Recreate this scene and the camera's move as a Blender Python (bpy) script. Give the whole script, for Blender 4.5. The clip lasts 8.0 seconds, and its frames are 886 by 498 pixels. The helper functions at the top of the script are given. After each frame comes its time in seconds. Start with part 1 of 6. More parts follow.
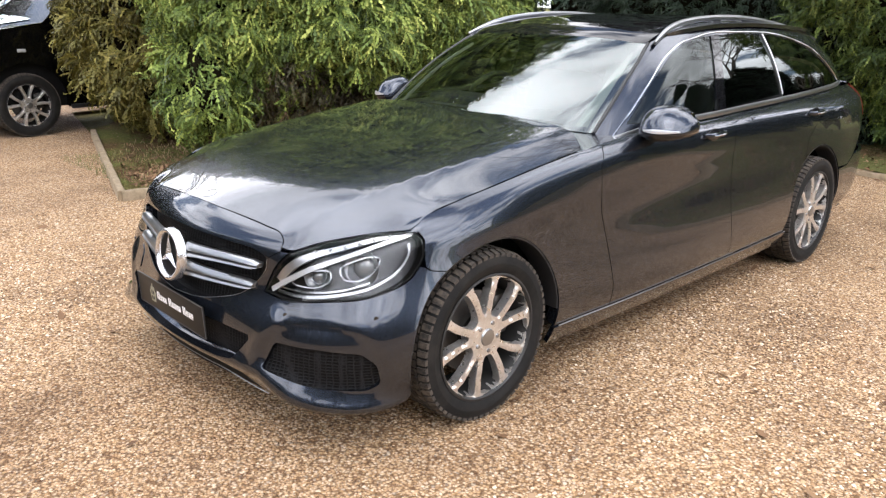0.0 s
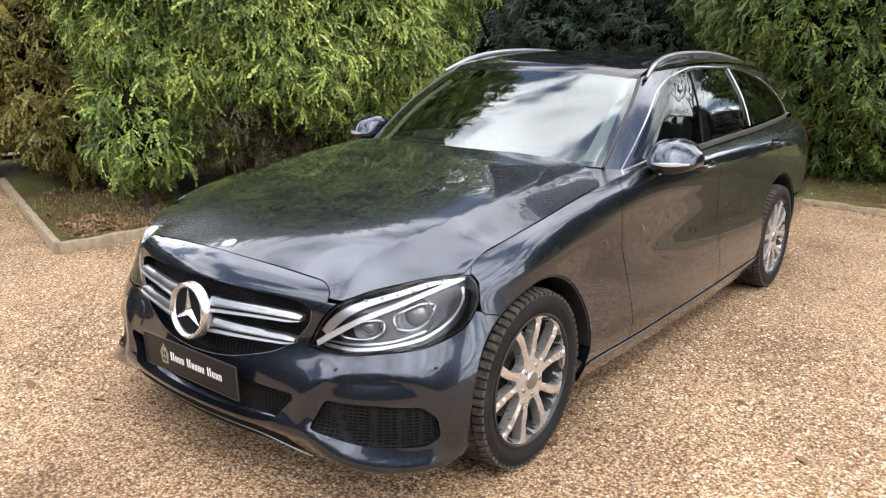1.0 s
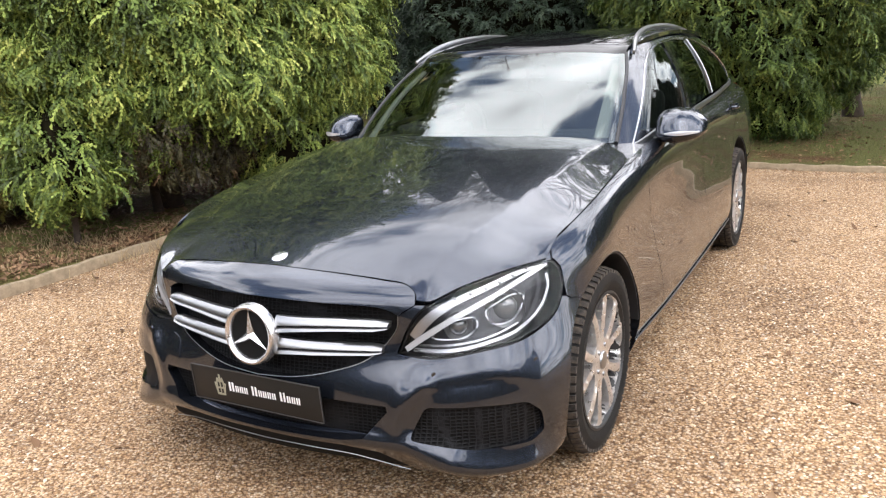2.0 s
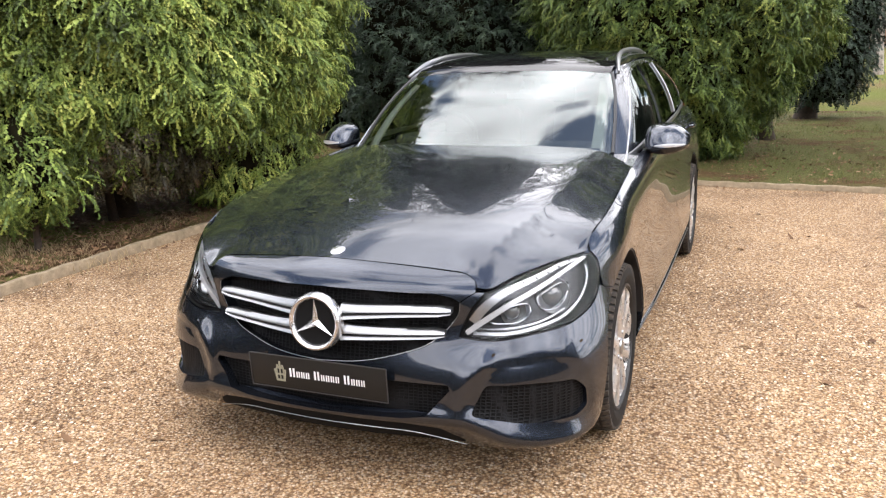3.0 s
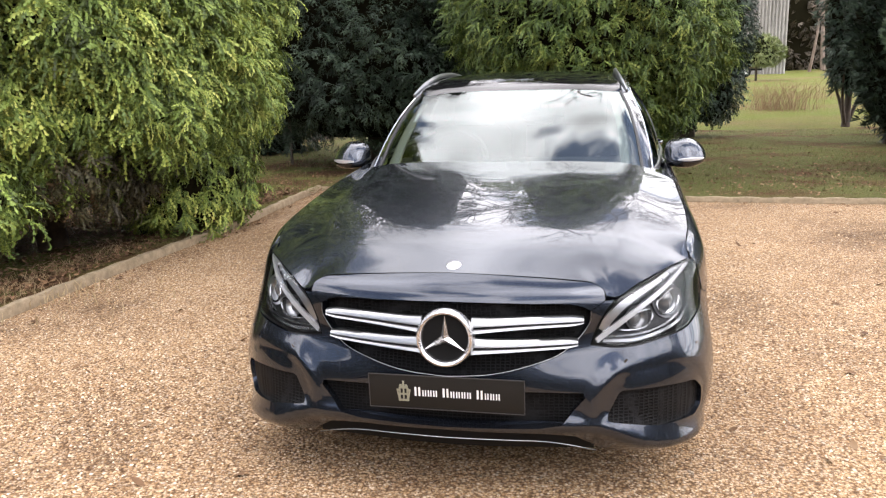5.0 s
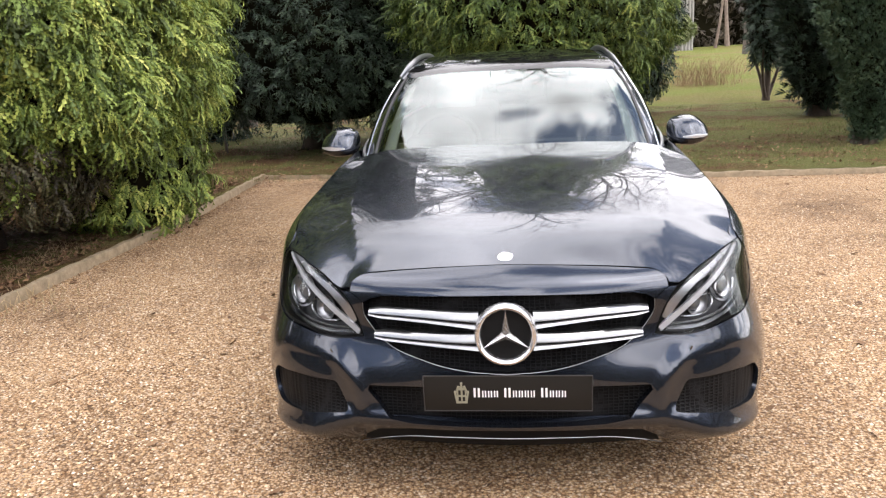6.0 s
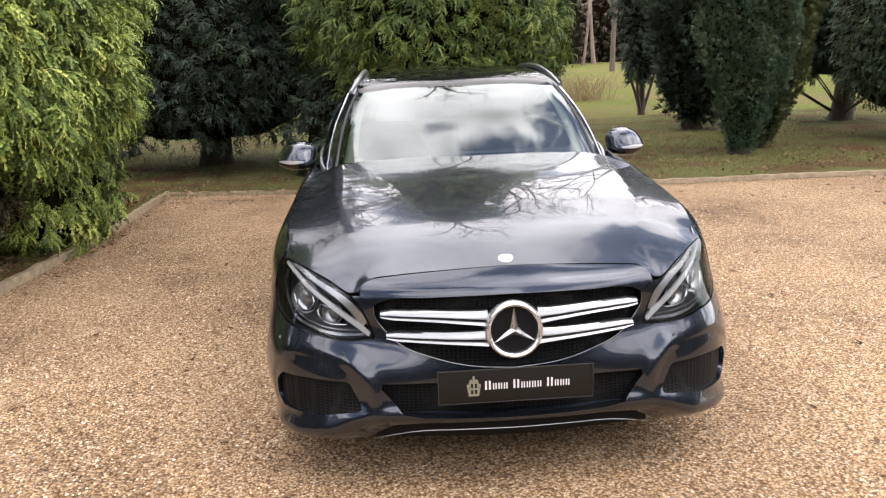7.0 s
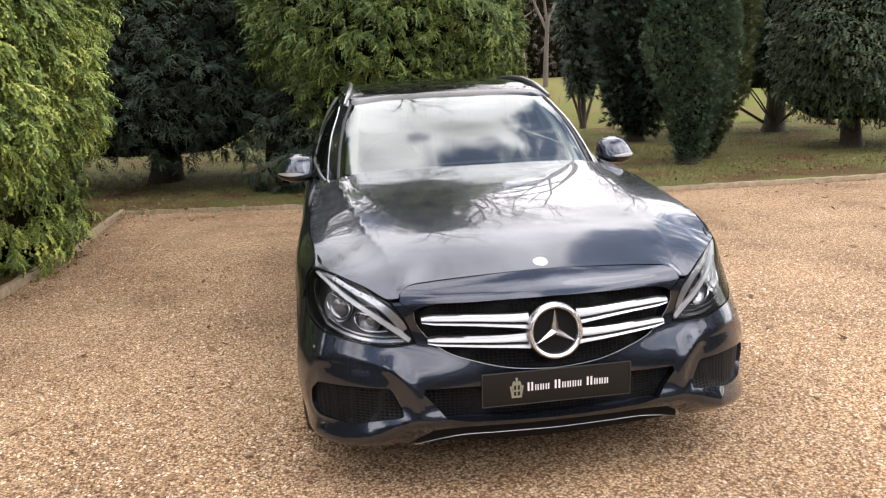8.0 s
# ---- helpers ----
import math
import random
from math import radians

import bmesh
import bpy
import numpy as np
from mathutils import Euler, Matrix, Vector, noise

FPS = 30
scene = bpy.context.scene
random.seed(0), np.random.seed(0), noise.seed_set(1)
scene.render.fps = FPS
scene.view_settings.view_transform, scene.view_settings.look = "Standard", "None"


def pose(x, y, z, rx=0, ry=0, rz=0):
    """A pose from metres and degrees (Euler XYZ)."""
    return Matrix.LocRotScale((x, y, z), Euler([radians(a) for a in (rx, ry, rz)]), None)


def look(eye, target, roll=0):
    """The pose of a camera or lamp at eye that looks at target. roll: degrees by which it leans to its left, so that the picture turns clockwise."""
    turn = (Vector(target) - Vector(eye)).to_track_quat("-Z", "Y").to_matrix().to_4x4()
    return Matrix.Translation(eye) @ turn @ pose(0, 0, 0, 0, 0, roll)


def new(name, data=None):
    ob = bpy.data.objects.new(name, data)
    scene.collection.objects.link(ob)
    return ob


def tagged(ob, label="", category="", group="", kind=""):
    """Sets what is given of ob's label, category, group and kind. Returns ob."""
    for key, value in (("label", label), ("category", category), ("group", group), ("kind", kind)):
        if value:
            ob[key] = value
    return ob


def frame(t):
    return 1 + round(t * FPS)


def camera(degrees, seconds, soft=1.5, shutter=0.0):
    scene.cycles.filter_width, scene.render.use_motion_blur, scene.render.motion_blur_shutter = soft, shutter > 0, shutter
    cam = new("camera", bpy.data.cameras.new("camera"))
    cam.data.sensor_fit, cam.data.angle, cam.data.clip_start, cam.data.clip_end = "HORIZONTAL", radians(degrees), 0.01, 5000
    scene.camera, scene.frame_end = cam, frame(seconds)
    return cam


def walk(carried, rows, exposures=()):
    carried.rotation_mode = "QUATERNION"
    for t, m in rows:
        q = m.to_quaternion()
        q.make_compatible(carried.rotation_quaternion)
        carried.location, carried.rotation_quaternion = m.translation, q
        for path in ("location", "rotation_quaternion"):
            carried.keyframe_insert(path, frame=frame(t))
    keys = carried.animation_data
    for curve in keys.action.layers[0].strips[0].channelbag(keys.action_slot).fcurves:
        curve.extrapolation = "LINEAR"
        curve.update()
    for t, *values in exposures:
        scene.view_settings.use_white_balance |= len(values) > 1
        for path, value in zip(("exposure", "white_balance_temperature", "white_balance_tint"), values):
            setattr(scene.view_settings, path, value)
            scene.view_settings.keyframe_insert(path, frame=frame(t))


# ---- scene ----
cam = camera(59.2, 8.0, soft=1.25)
PATH = [
    (0, (2.629, -1.935, 1.471), (1.258, -0.608, 0.874), 1.0),
    (0.5, (2.377, -1.965, 1.461), (1.072, -0.551, 0.914), 1.4),
    (1, (2.184, -2.193, 1.453), (0.991, -0.669, 0.95), 0.7),
    (1.2, (2.117, -2.296, 1.458), (0.985, -0.728, 0.95), -0.5),
    (2.3, (1.53, -2.509, 1.413), (0.611, -0.807, 0.904), -3.5),
    (2.5, (1.502, -2.589, 1.427), (0.587, -0.884, 0.921), -2.4),
    (3, (1.331, -2.861, 1.42), (0.586, -1.067, 0.944), -1.9),
    (3.5, (1.152, -3.008, 1.426), (0.461, -1.187, 0.974), -1.1),
    (4, (0.88, -3.039, 1.422), (0.272, -1.181, 0.999), -3.2),
    (4.5, (0.694, -3.121, 1.419), (0.167, -1.239, 0.993), -1.2),
    (4.7, (0.636, -3.153, 1.421), (0.148, -1.26, 0.998), -1.2),
    (5.8, (0.128, -3.04, 1.421), (-0.102, -1.111, 0.946), -2.6),
    (6, (0.064, -3.031, 1.427), (-0.145, -1.101, 0.946), -2.7),
    (6.5, (-0.151, -3.137, 1.426), (-0.146, -1.187, 0.979), -2.2),
    (7, (-0.353, -3.206, 1.448), (-0.251, -1.262, 0.991), -2.3),
    (7.5, (-0.565, -3.135, 1.419), (-0.404, -1.19, 0.979), -4.1),
    (8, (-0.713, -3.215, 1.436), (-0.442, -1.28, 1.012), -2.5),
]
walk(cam, [(t, look(eye, target, roll)) for t, eye, target, roll in PATH], exposures=[(0.0, -0.67, 6380, 12), (3.5, -0.62, 6560, 13), (4.7, -0.60, 6600, 14), (6.0, -0.67, 6640, 14), (8.0, -0.85, 6720, 14)])

# ---- sky, sun ----
SUN_ELEV, SUN_AZ = 52.0, 116.0          # degrees; azimuth clockwise from +y
world = bpy.data.worlds.new("sky")
scene.world = world
world.use_nodes = True
wn, wl = world.node_tree.nodes, world.node_tree.links
wn.clear()


def wnode(kind, **values):
    n = wn.new(kind)
    for k, v in values.items():
        n.inputs[k].default_value = v
    return n


sky = wn.new("ShaderNodeTexSky")
sky.sky_type, sky.sun_disc = "NISHITA", False
sky.sun_elevation, sky.sun_rotation = radians(SUN_ELEV), radians(SUN_AZ)
sky.air_density, sky.dust_density, sky.ozone_density = 1.0, 1.0, 1.5
tc = wn.new("ShaderNodeTexCoord")
sep = wn.new("ShaderNodeSeparateXYZ")
wl.new(tc.outputs["Generated"], sep.inputs[0])
# the cloud layer lies flat overhead: divide the direction by its height
zmax = wn.new("ShaderNodeMath"); zmax.operation = "MAXIMUM"; zmax.inputs[1].default_value = 0.02
wl.new(sep.outputs["Z"], zmax.inputs[0])
zadd = wn.new("ShaderNodeMath"); zadd.operation = "ADD"; zadd.inputs[1].default_value = 0.12
wl.new(zmax.outputs[0], zadd.inputs[0])
flat = wn.new("ShaderNodeVectorMath"); flat.operation = "DIVIDE"
comb = wn.new("ShaderNodeCombineXYZ")
for a in "XYZ":
    wl.new(zadd.outputs[0], comb.inputs[a])
wl.new(tc.outputs["Generated"], flat.inputs[0]); wl.new(comb.outputs[0], flat.inputs[1])
shift = wn.new("ShaderNodeVectorMath"); shift.operation = "ADD"; shift.inputs[1].default_value = (5.35, 1.15, 0.0)
wl.new(flat.outputs[0], shift.inputs[0])
big = wnode("ShaderNodeTexNoise", Scale=1.3, Detail=9.0, Roughness=0.54, Distortion=0.1)
wl.new(shift.outputs[0], big.inputs["Vector"])
cover = wn.new("ShaderNodeMapRange"); cover.inputs["From Min"].default_value = 0.40; cover.inputs["From Max"].default_value = 0.49
cover.interpolation_type = "SMOOTHSTEP"; cover.inputs["To Min"].default_value = 0.04
wl.new(big.outputs["Fac"], cover.inputs["Value"])
tone = wnode("ShaderNodeTexNoise", Scale=2.2, Detail=5.0, Roughness=0.50)
wl.new(shift.outputs[0], tone.inputs["Vector"])
ctone = wn.new("ShaderNodeMapRange")
ctone.inputs["From Min"].default_value, ctone.inputs["From Max"].default_value = 0.32, 0.68
ctone.inputs["To Min"].default_value, ctone.inputs["To Max"].default_value = 1.5, 4.0
wl.new(tone.outputs["Fac"], ctone.inputs["Value"])
ccol = wn.new("ShaderNodeVectorMath"); ccol.operation = "SCALE"; ccol.inputs[0].default_value = (1.0, 1.0, 1.03)
# thin cloud glows towards the veiled sun
near = wn.new("ShaderNodeVectorMath"); near.operation = "DOT_PRODUCT"
_e, _a = radians(SUN_ELEV), radians(SUN_AZ)
near.inputs[1].default_value = (math.sin(_a) * math.cos(_e), math.cos(_a) * math.cos(_e), math.sin(_e))
wl.new(tc.outputs["Generated"], near.inputs[0])
glow = wn.new("ShaderNodeMapRange"); glow.interpolation_type = "SMOOTHSTEP"
glow.inputs["From Min"].default_value, glow.inputs["From Max"].default_value = 0.2, 1.0
glow.inputs["To Min"].default_value, glow.inputs["To Max"].default_value = 2.3, 2.8
wl.new(near.outputs["Value"], glow.inputs["Value"])
lit = wn.new("ShaderNodeMath"); lit.operation = "MULTIPLY"
wl.new(ctone.outputs[0], lit.inputs[0]); wl.new(glow.outputs[0], lit.inputs[1])
wl.new(lit.outputs[0], ccol.inputs["Scale"])
scol = wn.new("ShaderNodeVectorMath"); scol.operation = "SCALE"; scol.inputs["Scale"].default_value = 0.38
wl.new(sky.outputs[0], scol.inputs[0])
mixc = wn.new("ShaderNodeMix"); mixc.data_type = "RGBA"
wl.new(cover.outputs[0], mixc.inputs["Factor"])
wl.new(scol.outputs[0], mixc.inputs["A"]); wl.new(ccol.outputs[0], mixc.inputs["B"])
bg = wnode("ShaderNodeBackground", Strength=1.0)
wl.new(mixc.outputs["Result"], bg.inputs["Color"])
wout = wn.new("ShaderNodeOutputWorld")
wl.new(bg.outputs[0], wout.inputs["Surface"])

sun_data = bpy.data.lights.new("sun", "SUN")
sun_data.energy, sun_data.angle, sun_data.color = 0.95, radians(28), (1.0, 0.95, 0.87)
sun = new("sun", sun_data)
_e, _a = radians(SUN_ELEV), radians(SUN_AZ)
SUN_WAY = Vector((math.sin(_a) * math.cos(_e), math.cos(_a) * math.cos(_e), math.sin(_e)))
sun.matrix_world = look(SUN_WAY * 60, (0, 0, 0))

# ---- tools ----
def principled(name, color, rough=0.5, metal=0.0, **more):
    """A node material; returns it with its tree and shader."""
    m = bpy.data.materials.new(name)
    m.use_nodes = True
    sh = m.node_tree.nodes["Principled BSDF"]
    sh.inputs["Base Color"].default_value = (*color, 1)
    sh.inputs["Roughness"].default_value, sh.inputs["Metallic"].default_value = rough, metal
    for k, v in more.items():
        sh.inputs[k.replace("_", " ")].default_value = v
    return m, m.node_tree, sh


def tex(tree, kind, scale, coord="Object", **more):
    """A texture node fed with coordinates in metres."""
    n = tree.nodes.new(kind)
    c = tree.nodes.new("ShaderNodeTexCoord")
    tree.links.new(c.outputs[coord], n.inputs["Vector"])
    n.inputs["Scale"].default_value = scale
    for k, v in more.items():
        n.inputs[k.replace("_", " ")].default_value = v
    return n


def ramp(tree, source, stops):
    n = tree.nodes.new("ShaderNodeValToRGB")
    e = n.color_ramp.elements
    while len(e) < len(stops):
        e.new(0.5)
    for el, (p, c) in zip(e, stops):
        el.position = p
        el.color = (*c, 1) if len(c) == 3 else c
    tree.links.new(source, n.inputs["Fac"])
    return n


def mix(tree, fac, a, b, mode="MIX"):
    n = tree.nodes.new("ShaderNodeMix")
    n.data_type, n.blend_type = "RGBA", mode
    for key, v in (("Factor", fac), ("A", a), ("B", b)):
        if isinstance(v, (int, float)):
            n.inputs[key].default_value = v
        elif isinstance(v, tuple):
            n.inputs[key].default_value = (*v, 1)
        else:
            tree.links.new(v, n.inputs[key])
    return n


def bump(tree, sh, height, strength=0.3, distance=0.01):
    n = tree.nodes.new("ShaderNodeBump")
    n.inputs["Strength"].default_value, n.inputs["Distance"].default_value = strength, distance
    tree.links.new(height, n.inputs["Height"])
    tree.links.new(n.outputs[0], sh.inputs["Normal"])
    return n


def mesh_of(name, verts, faces, smooth=True):
    me = bpy.data.meshes.new(name)
    me.from_pydata([tuple(v) for v in verts], [], [tuple(f) for f in faces])
    me.polygons.foreach_set("use_smooth", [smooth] * len(me.polygons))
    me.update()
    return me


def part(name, data, material, parent=None, label=""):
    """One mesh object (from a mesh or a bmesh), under a thing or a part."""
    if isinstance(data, bmesh.types.BMesh):
        me = bpy.data.meshes.new(name)
        data.to_mesh(me)
        data.free()
        data = me
    ob = new(name, data)
    if material and not data.materials:
        data.materials.append(material)
    if parent:
        ob.parent = parent
    if label:
        ob["label"] = label
    return ob


def thing(name, label, category, group="", kind="", at=None):
    ob = new(name)
    ob.empty_display_size = 0.1
    if at is not None:
        ob.matrix_basis = at
    return tagged(ob, label, category, group, kind)


def shade(bm, angle=35):
    for f in bm.faces:
        f.smooth = True
    for e in bm.edges:
        e.smooth = len(e.link_faces) == 2 and e.calc_face_angle(0) < radians(angle)
    return bm


def box_bm(sx, sy, sz, at=(0, 0, 0), bevel=0.0, seg=2, turn=None):
    bm = bmesh.new()
    bmesh.ops.create_cube(bm, size=1)
    for v in bm.verts:
        v.co = Vector((v.co.x * sx, v.co.y * sy, v.co.z * sz))
    if bevel:
        bmesh.ops.bevel(bm, geom=list(bm.edges), offset=bevel, segments=seg, affect="EDGES", profile=0.5)
    bmesh.ops.transform(bm, matrix=Matrix.Translation(at) @ (turn or Matrix()), verts=bm.verts)
    return shade(bm)


def lathe_bm(profile, steps=48, axis="X"):
    """Turns a profile of (radius, along) round an axis."""
    bm = bmesh.new()
    rings = []
    for k in range(steps):
        a = 2 * math.pi * k / steps
        ring = []
        for r, h in profile:
            c, s = r * math.cos(a), r * math.sin(a)
            ring.append(bm.verts.new((h, c, s) if axis == "X" else (c, s, h)))
        rings.append(ring)
    for k in range(steps):
        p, q = rings[k], rings[(k + 1) % steps]
        for j in range(len(profile) - 1):
            vs = [p[j], p[j + 1], q[j + 1], q[j]]
            if axis != "X":
                vs.reverse()
            if profile[j][0] < 1e-6:
                vs = [p[j + 1], q[j + 1], p[j]] if axis == "X" else [p[j + 1], p[j], q[j + 1]]
            bm.faces.new(vs)
    bmesh.ops.remove_doubles(bm, verts=bm.verts, dist=1e-5)
    bmesh.ops.recalc_face_normals(bm, faces=bm.faces)
    return shade(bm)


def sweep(points, section, up=(0, 0, 1), closed=False, taper=None):
    """Vertices and faces of a section (pairs across, up) carried along points."""
    pts = [Vector(p) for p in points]
    n, m = len(pts), len(section)
    verts, faces = [], []
    for i, p in enumerate(pts):
        a, b = (pts[(i - 1) % n], pts[(i + 1) % n]) if closed else (pts[max(i - 1, 0)], pts[min(i + 1, n - 1)])
        t = (b - a).normalized()
        u = up[i] if isinstance(up, list) else up
        side = t.cross(Vector(u)).normalized()
        top = side.cross(t).normalized()
        k = taper(i / (n - 1)) if taper else 1.0
        for c, h in section:
            verts.append(p + side * c * k + top * h * k)
    for i in range(n if closed else n - 1):
        for j in range(m):
            a, b = i * m + j, i * m + (j + 1) % m
            c, d = ((i + 1) % n) * m + (j + 1) % m, ((i + 1) % n) * m + j
            faces.append((a, b, c, d))
    if not closed:
        faces += [tuple(range(m))[::-1], tuple(range((n - 1) * m, n * m))]
    return verts, faces


def sweep_bm(points, section, **kw):
    v, f = sweep(points, section, **kw)
    me = mesh_of("sweep", v, f)
    bm = bmesh.new()
    bm.from_mesh(me)
    bpy.data.meshes.remove(me)
    bmesh.ops.recalc_face_normals(bm, faces=bm.faces)
    return shade(bm, 40)


def round_section(r, k=8, sx=1.0, sy=1.0):
    return [(r * sx * math.cos(2 * math.pi * i / k), r * sy * math.sin(2 * math.pi * i / k)) for i in range(k)]


def merge(*bms):
    out = bmesh.new()
    for b in bms:
        me = bpy.data.meshes.new("tmp")
        b.to_mesh(me)
        b.free()
        out.from_mesh(me)
        bpy.data.meshes.remove(me)
    return out

# ---- the estate car's surfaces: x across, front towards -y, origin under the front axle ----
def crom(xs, ys, x):
    """Smooth interpolation through knots (local cubic); ys may hold rows."""
    xs, ys, x = np.asarray(xs, float), np.asarray(ys, float), np.atleast_1d(np.asarray(x, float))
    n = len(xs)
    d = np.diff(ys, axis=0) / np.diff(xs).reshape((-1,) + (1,) * (ys.ndim - 1))
    m = np.zeros_like(ys)
    m[0], m[-1] = d[0], d[-1]
    h = np.diff(xs)
    w = (h[1:] / (h[1:] + h[:-1])).reshape((-1,) + (1,) * (ys.ndim - 1))
    m[1:-1] = d[:-1] * w + d[1:] * (1 - w)
    i = np.clip(np.searchsorted(xs, x) - 1, 0, n - 2)
    hh = h[i]
    t = np.clip((x - xs[i]) / hh, -0.2, 1.2)
    sh = (-1,) + (1,) * (ys.ndim - 1)
    t, hh = t.reshape(sh), hh.reshape(sh)
    return ((2 * t**3 - 3 * t**2 + 1) * ys[i] + (t**3 - 2 * t**2 + t) * hh * m[i]
            + (-2 * t**3 + 3 * t**2) * ys[i + 1] + (t**3 - t**2) * hh * m[i + 1])


# widest outline in plan, centre of the nose to centre of the tail
OUT_X = [0, .25, .455, .632, .757, .835, .883, .903, .908, .908, .908, .905, .885, .845, .76, .55, .3, 0]
OUT_Y = [-.775, -.764, -.728, -.645, -.52, -.37, -.18, .05, .4, 1.0, 2.0, 2.9, 3.35, 3.65, 3.82, 3.89, 3.912, 3.915]
_k = np.stack([OUT_X, OUT_Y], 1)
_k = np.concatenate([_k[2:0:-1] * (-1, 1), _k, _k[-2:-4:-1] * (-1, 1)])
_s = np.r_[0, np.cumsum(np.linalg.norm(np.diff(_k, axis=0), axis=1))]
_s -= _s[2]
S_END = float(_s[-3])
_fs = np.linspace(0, S_END, 600)
_fo = crom(_s, _k, _fs)


def s_at(x=None, y=None):
    """Place along the outline of a given x (nose) or y (flank)."""
    if x is not None:
        front = _fo[:, 1] < 0
        return float(np.interp(x, _fo[front, 0], _fs[front]))
    return float(np.interp(y, _fo[:, 1], _fs))


# bonnet height over plan
BON_Y = [-.76, -.60, -.40, -.10, .30, .72]
BON_X = [0, .25, .45, .60, .75, .85]
BON_Z = [[.735, .725, .690, .632, .560, .50], [.797, .787, .750, .692, .62, .565], [.850, .843, .820, .788, .752, .715],
         [.908, .903, .889, .870, .846, .826], [.962, .958, .946, .928, .905, .888], [1.008, 1.004, .994, .981, .962, .945]]


_bx, _by = np.meshgrid(BON_X, BON_Y)


def _bonnet_terms(x, y):
    x, y = np.abs(x) / .8, y / .7
    return np.stack([x ** a * y ** b for a in (0, 2, 3, 4) for b in (0, 1, 2, 3)], -1)


_bonnet_fit = np.linalg.lstsq(_bonnet_terms(_bx.ravel(), _by.ravel()), np.ravel(BON_Z), rcond=None)[0]


def bonnet_z(x, y):
    return _bonnet_terms(np.atleast_1d(np.asarray(x, float)), np.atleast_1d(np.asarray(y, float))) @ _bonnet_fit


# girth rows v (about the height on the flank) against stations: how far inside the outline, and the height
ROW_V = [.16, .24, .32, .40, .48, .55, .68, .78, .88, .95, 1.0]
STATION = [0, s_at(x=.45), s_at(x=.74), s_at(y=-.18), s_at(y=.3), s_at(y=.85), s_at(y=1.8), s_at(y=2.84), s_at(y=3.4), s_at(y=3.82), S_END]
INSET_NOSE = [
    [.06, .01, 0, .004, .008, .02, .034, .056, .091, .118, .142],
    [.07, .01, 0, .002, .018, .062, .072, .083, .109, .136, .160],
    [-.015, -.046, -.058, -.060, -.044, -.006, .042, .066, .082, .092, .10],
    [.03, -.012, -.036, -.043, -.034, -.018, .004, .016, .042, .063, .083],
    [.070, .034, .008, .005, .010, .018, .033, .039, .055, .076, .098]]
INSET_FLANK = [
    [.056, .022, .002, .003, .013, .024, .042, .047, .052, .076, .114],
    [.056, .022, .002, .003, .013, .024, .042, .047, .051, .073, .108],
    [.068, .034, .012, .006, .008, .013, .024, .031, .048, .080, .125],
    [.09, .05, .025, .010, .003, 0, .006, .02, .05, .095, .155],
    [.12, .06, .02, .005, 0, 0, .01, .03, .06, .10, .15],
    [.12, .06, .02, .005, 0, 0, .01, .02, .04, .06, .08]]
INSET = INSET_NOSE + INSET_FLANK
HEIGHT_NOSE = [
    [.165, .215, .29, .375, .458, .53, .655, .715, .752, .770, .782],
    [.165, .215, .29, .375, .458, .53, .655, .705, .735, .75, .76],
    [.17, .22, .30, .385, .468, .54, .648, .700, .730, .744, .752],
    [.17, .24, .32, .40, .48, .55, .665, .740, .792, .814, .827],
    [.17, .24, .32, .40, .48, .55, .68, .772, .848, .880, .897]]
HEIGHT_FLANK = [
    [.17, .24, .32, .40, .48, .55, .68, .785, .885, .932, .955],
    [.17, .24, .32, .40, .48, .55, .68, .785, .89, .945, .972],
    [.18, .25, .33, .40, .48, .55, .69, .80, .905, .962, .995],
    [.20, .26, .33, .40, .48, .55, .70, .82, .93, .985, 1.02],
    [.22, .27, .34, .41, .49, .56, .71, .83, .94, .99, 1.03],
    [.22, .27, .34, .41, .49, .56, .71, .83, .94, .99, 1.03]]
HEIGHT = HEIGHT_NOSE + HEIGHT_FLANK


def _blur(a, sigma, step, axis):
    """Smooths a grid along one axis, carrying its ends on in a straight line."""
    n = int(4 * sigma / step) + 1
    k = np.exp(-.5 * (np.arange(-n, n + 1) * step / sigma) ** 2)
    k /= k.sum()
    a = np.moveaxis(a, axis, 0)
    lo = 2 * a[:1] - a[n:0:-1]
    hi = 2 * a[-1:] - a[-2:-n - 2:-1]
    b = np.concatenate([lo, a, hi])
    out = sum(w * b[i:i + len(a)] for i, w in enumerate(k))
    return np.moveaxis(out, 0, axis)


# the nets laid out finely and smoothed, the nose more than the flanks
_gu, _gv = np.arange(-1.2, S_END + .6, .012), np.arange(.10, 1.08, .012)
_st = np.r_[-np.array(STATION[2:0:-1]), STATION, 2 * S_END - np.array(STATION[-2:-4:-1])]
_ext = lambda a: np.concatenate([np.array(a)[2:0:-1], np.array(a), np.array(a)[-2:-4:-1]])
_net = np.stack([crom(ROW_V, crom(_st, _ext(a), _gu).T, _gv).T for a in (INSET, HEIGHT)], -1)
_soft = _blur(_blur(_net, .085, .012, 0), .042, .012, 1)
_firm = _blur(_blur(_net, .06, .012, 0), .014, .012, 1)
_k_nose = np.clip((1.35 - np.abs(_gu)) / .30, 0, 1)[:, None, None]
_k_nose = _k_nose * _k_nose * (3 - 2 * _k_nose)
_net = _soft * _k_nose + _firm * (1 - _k_nose)


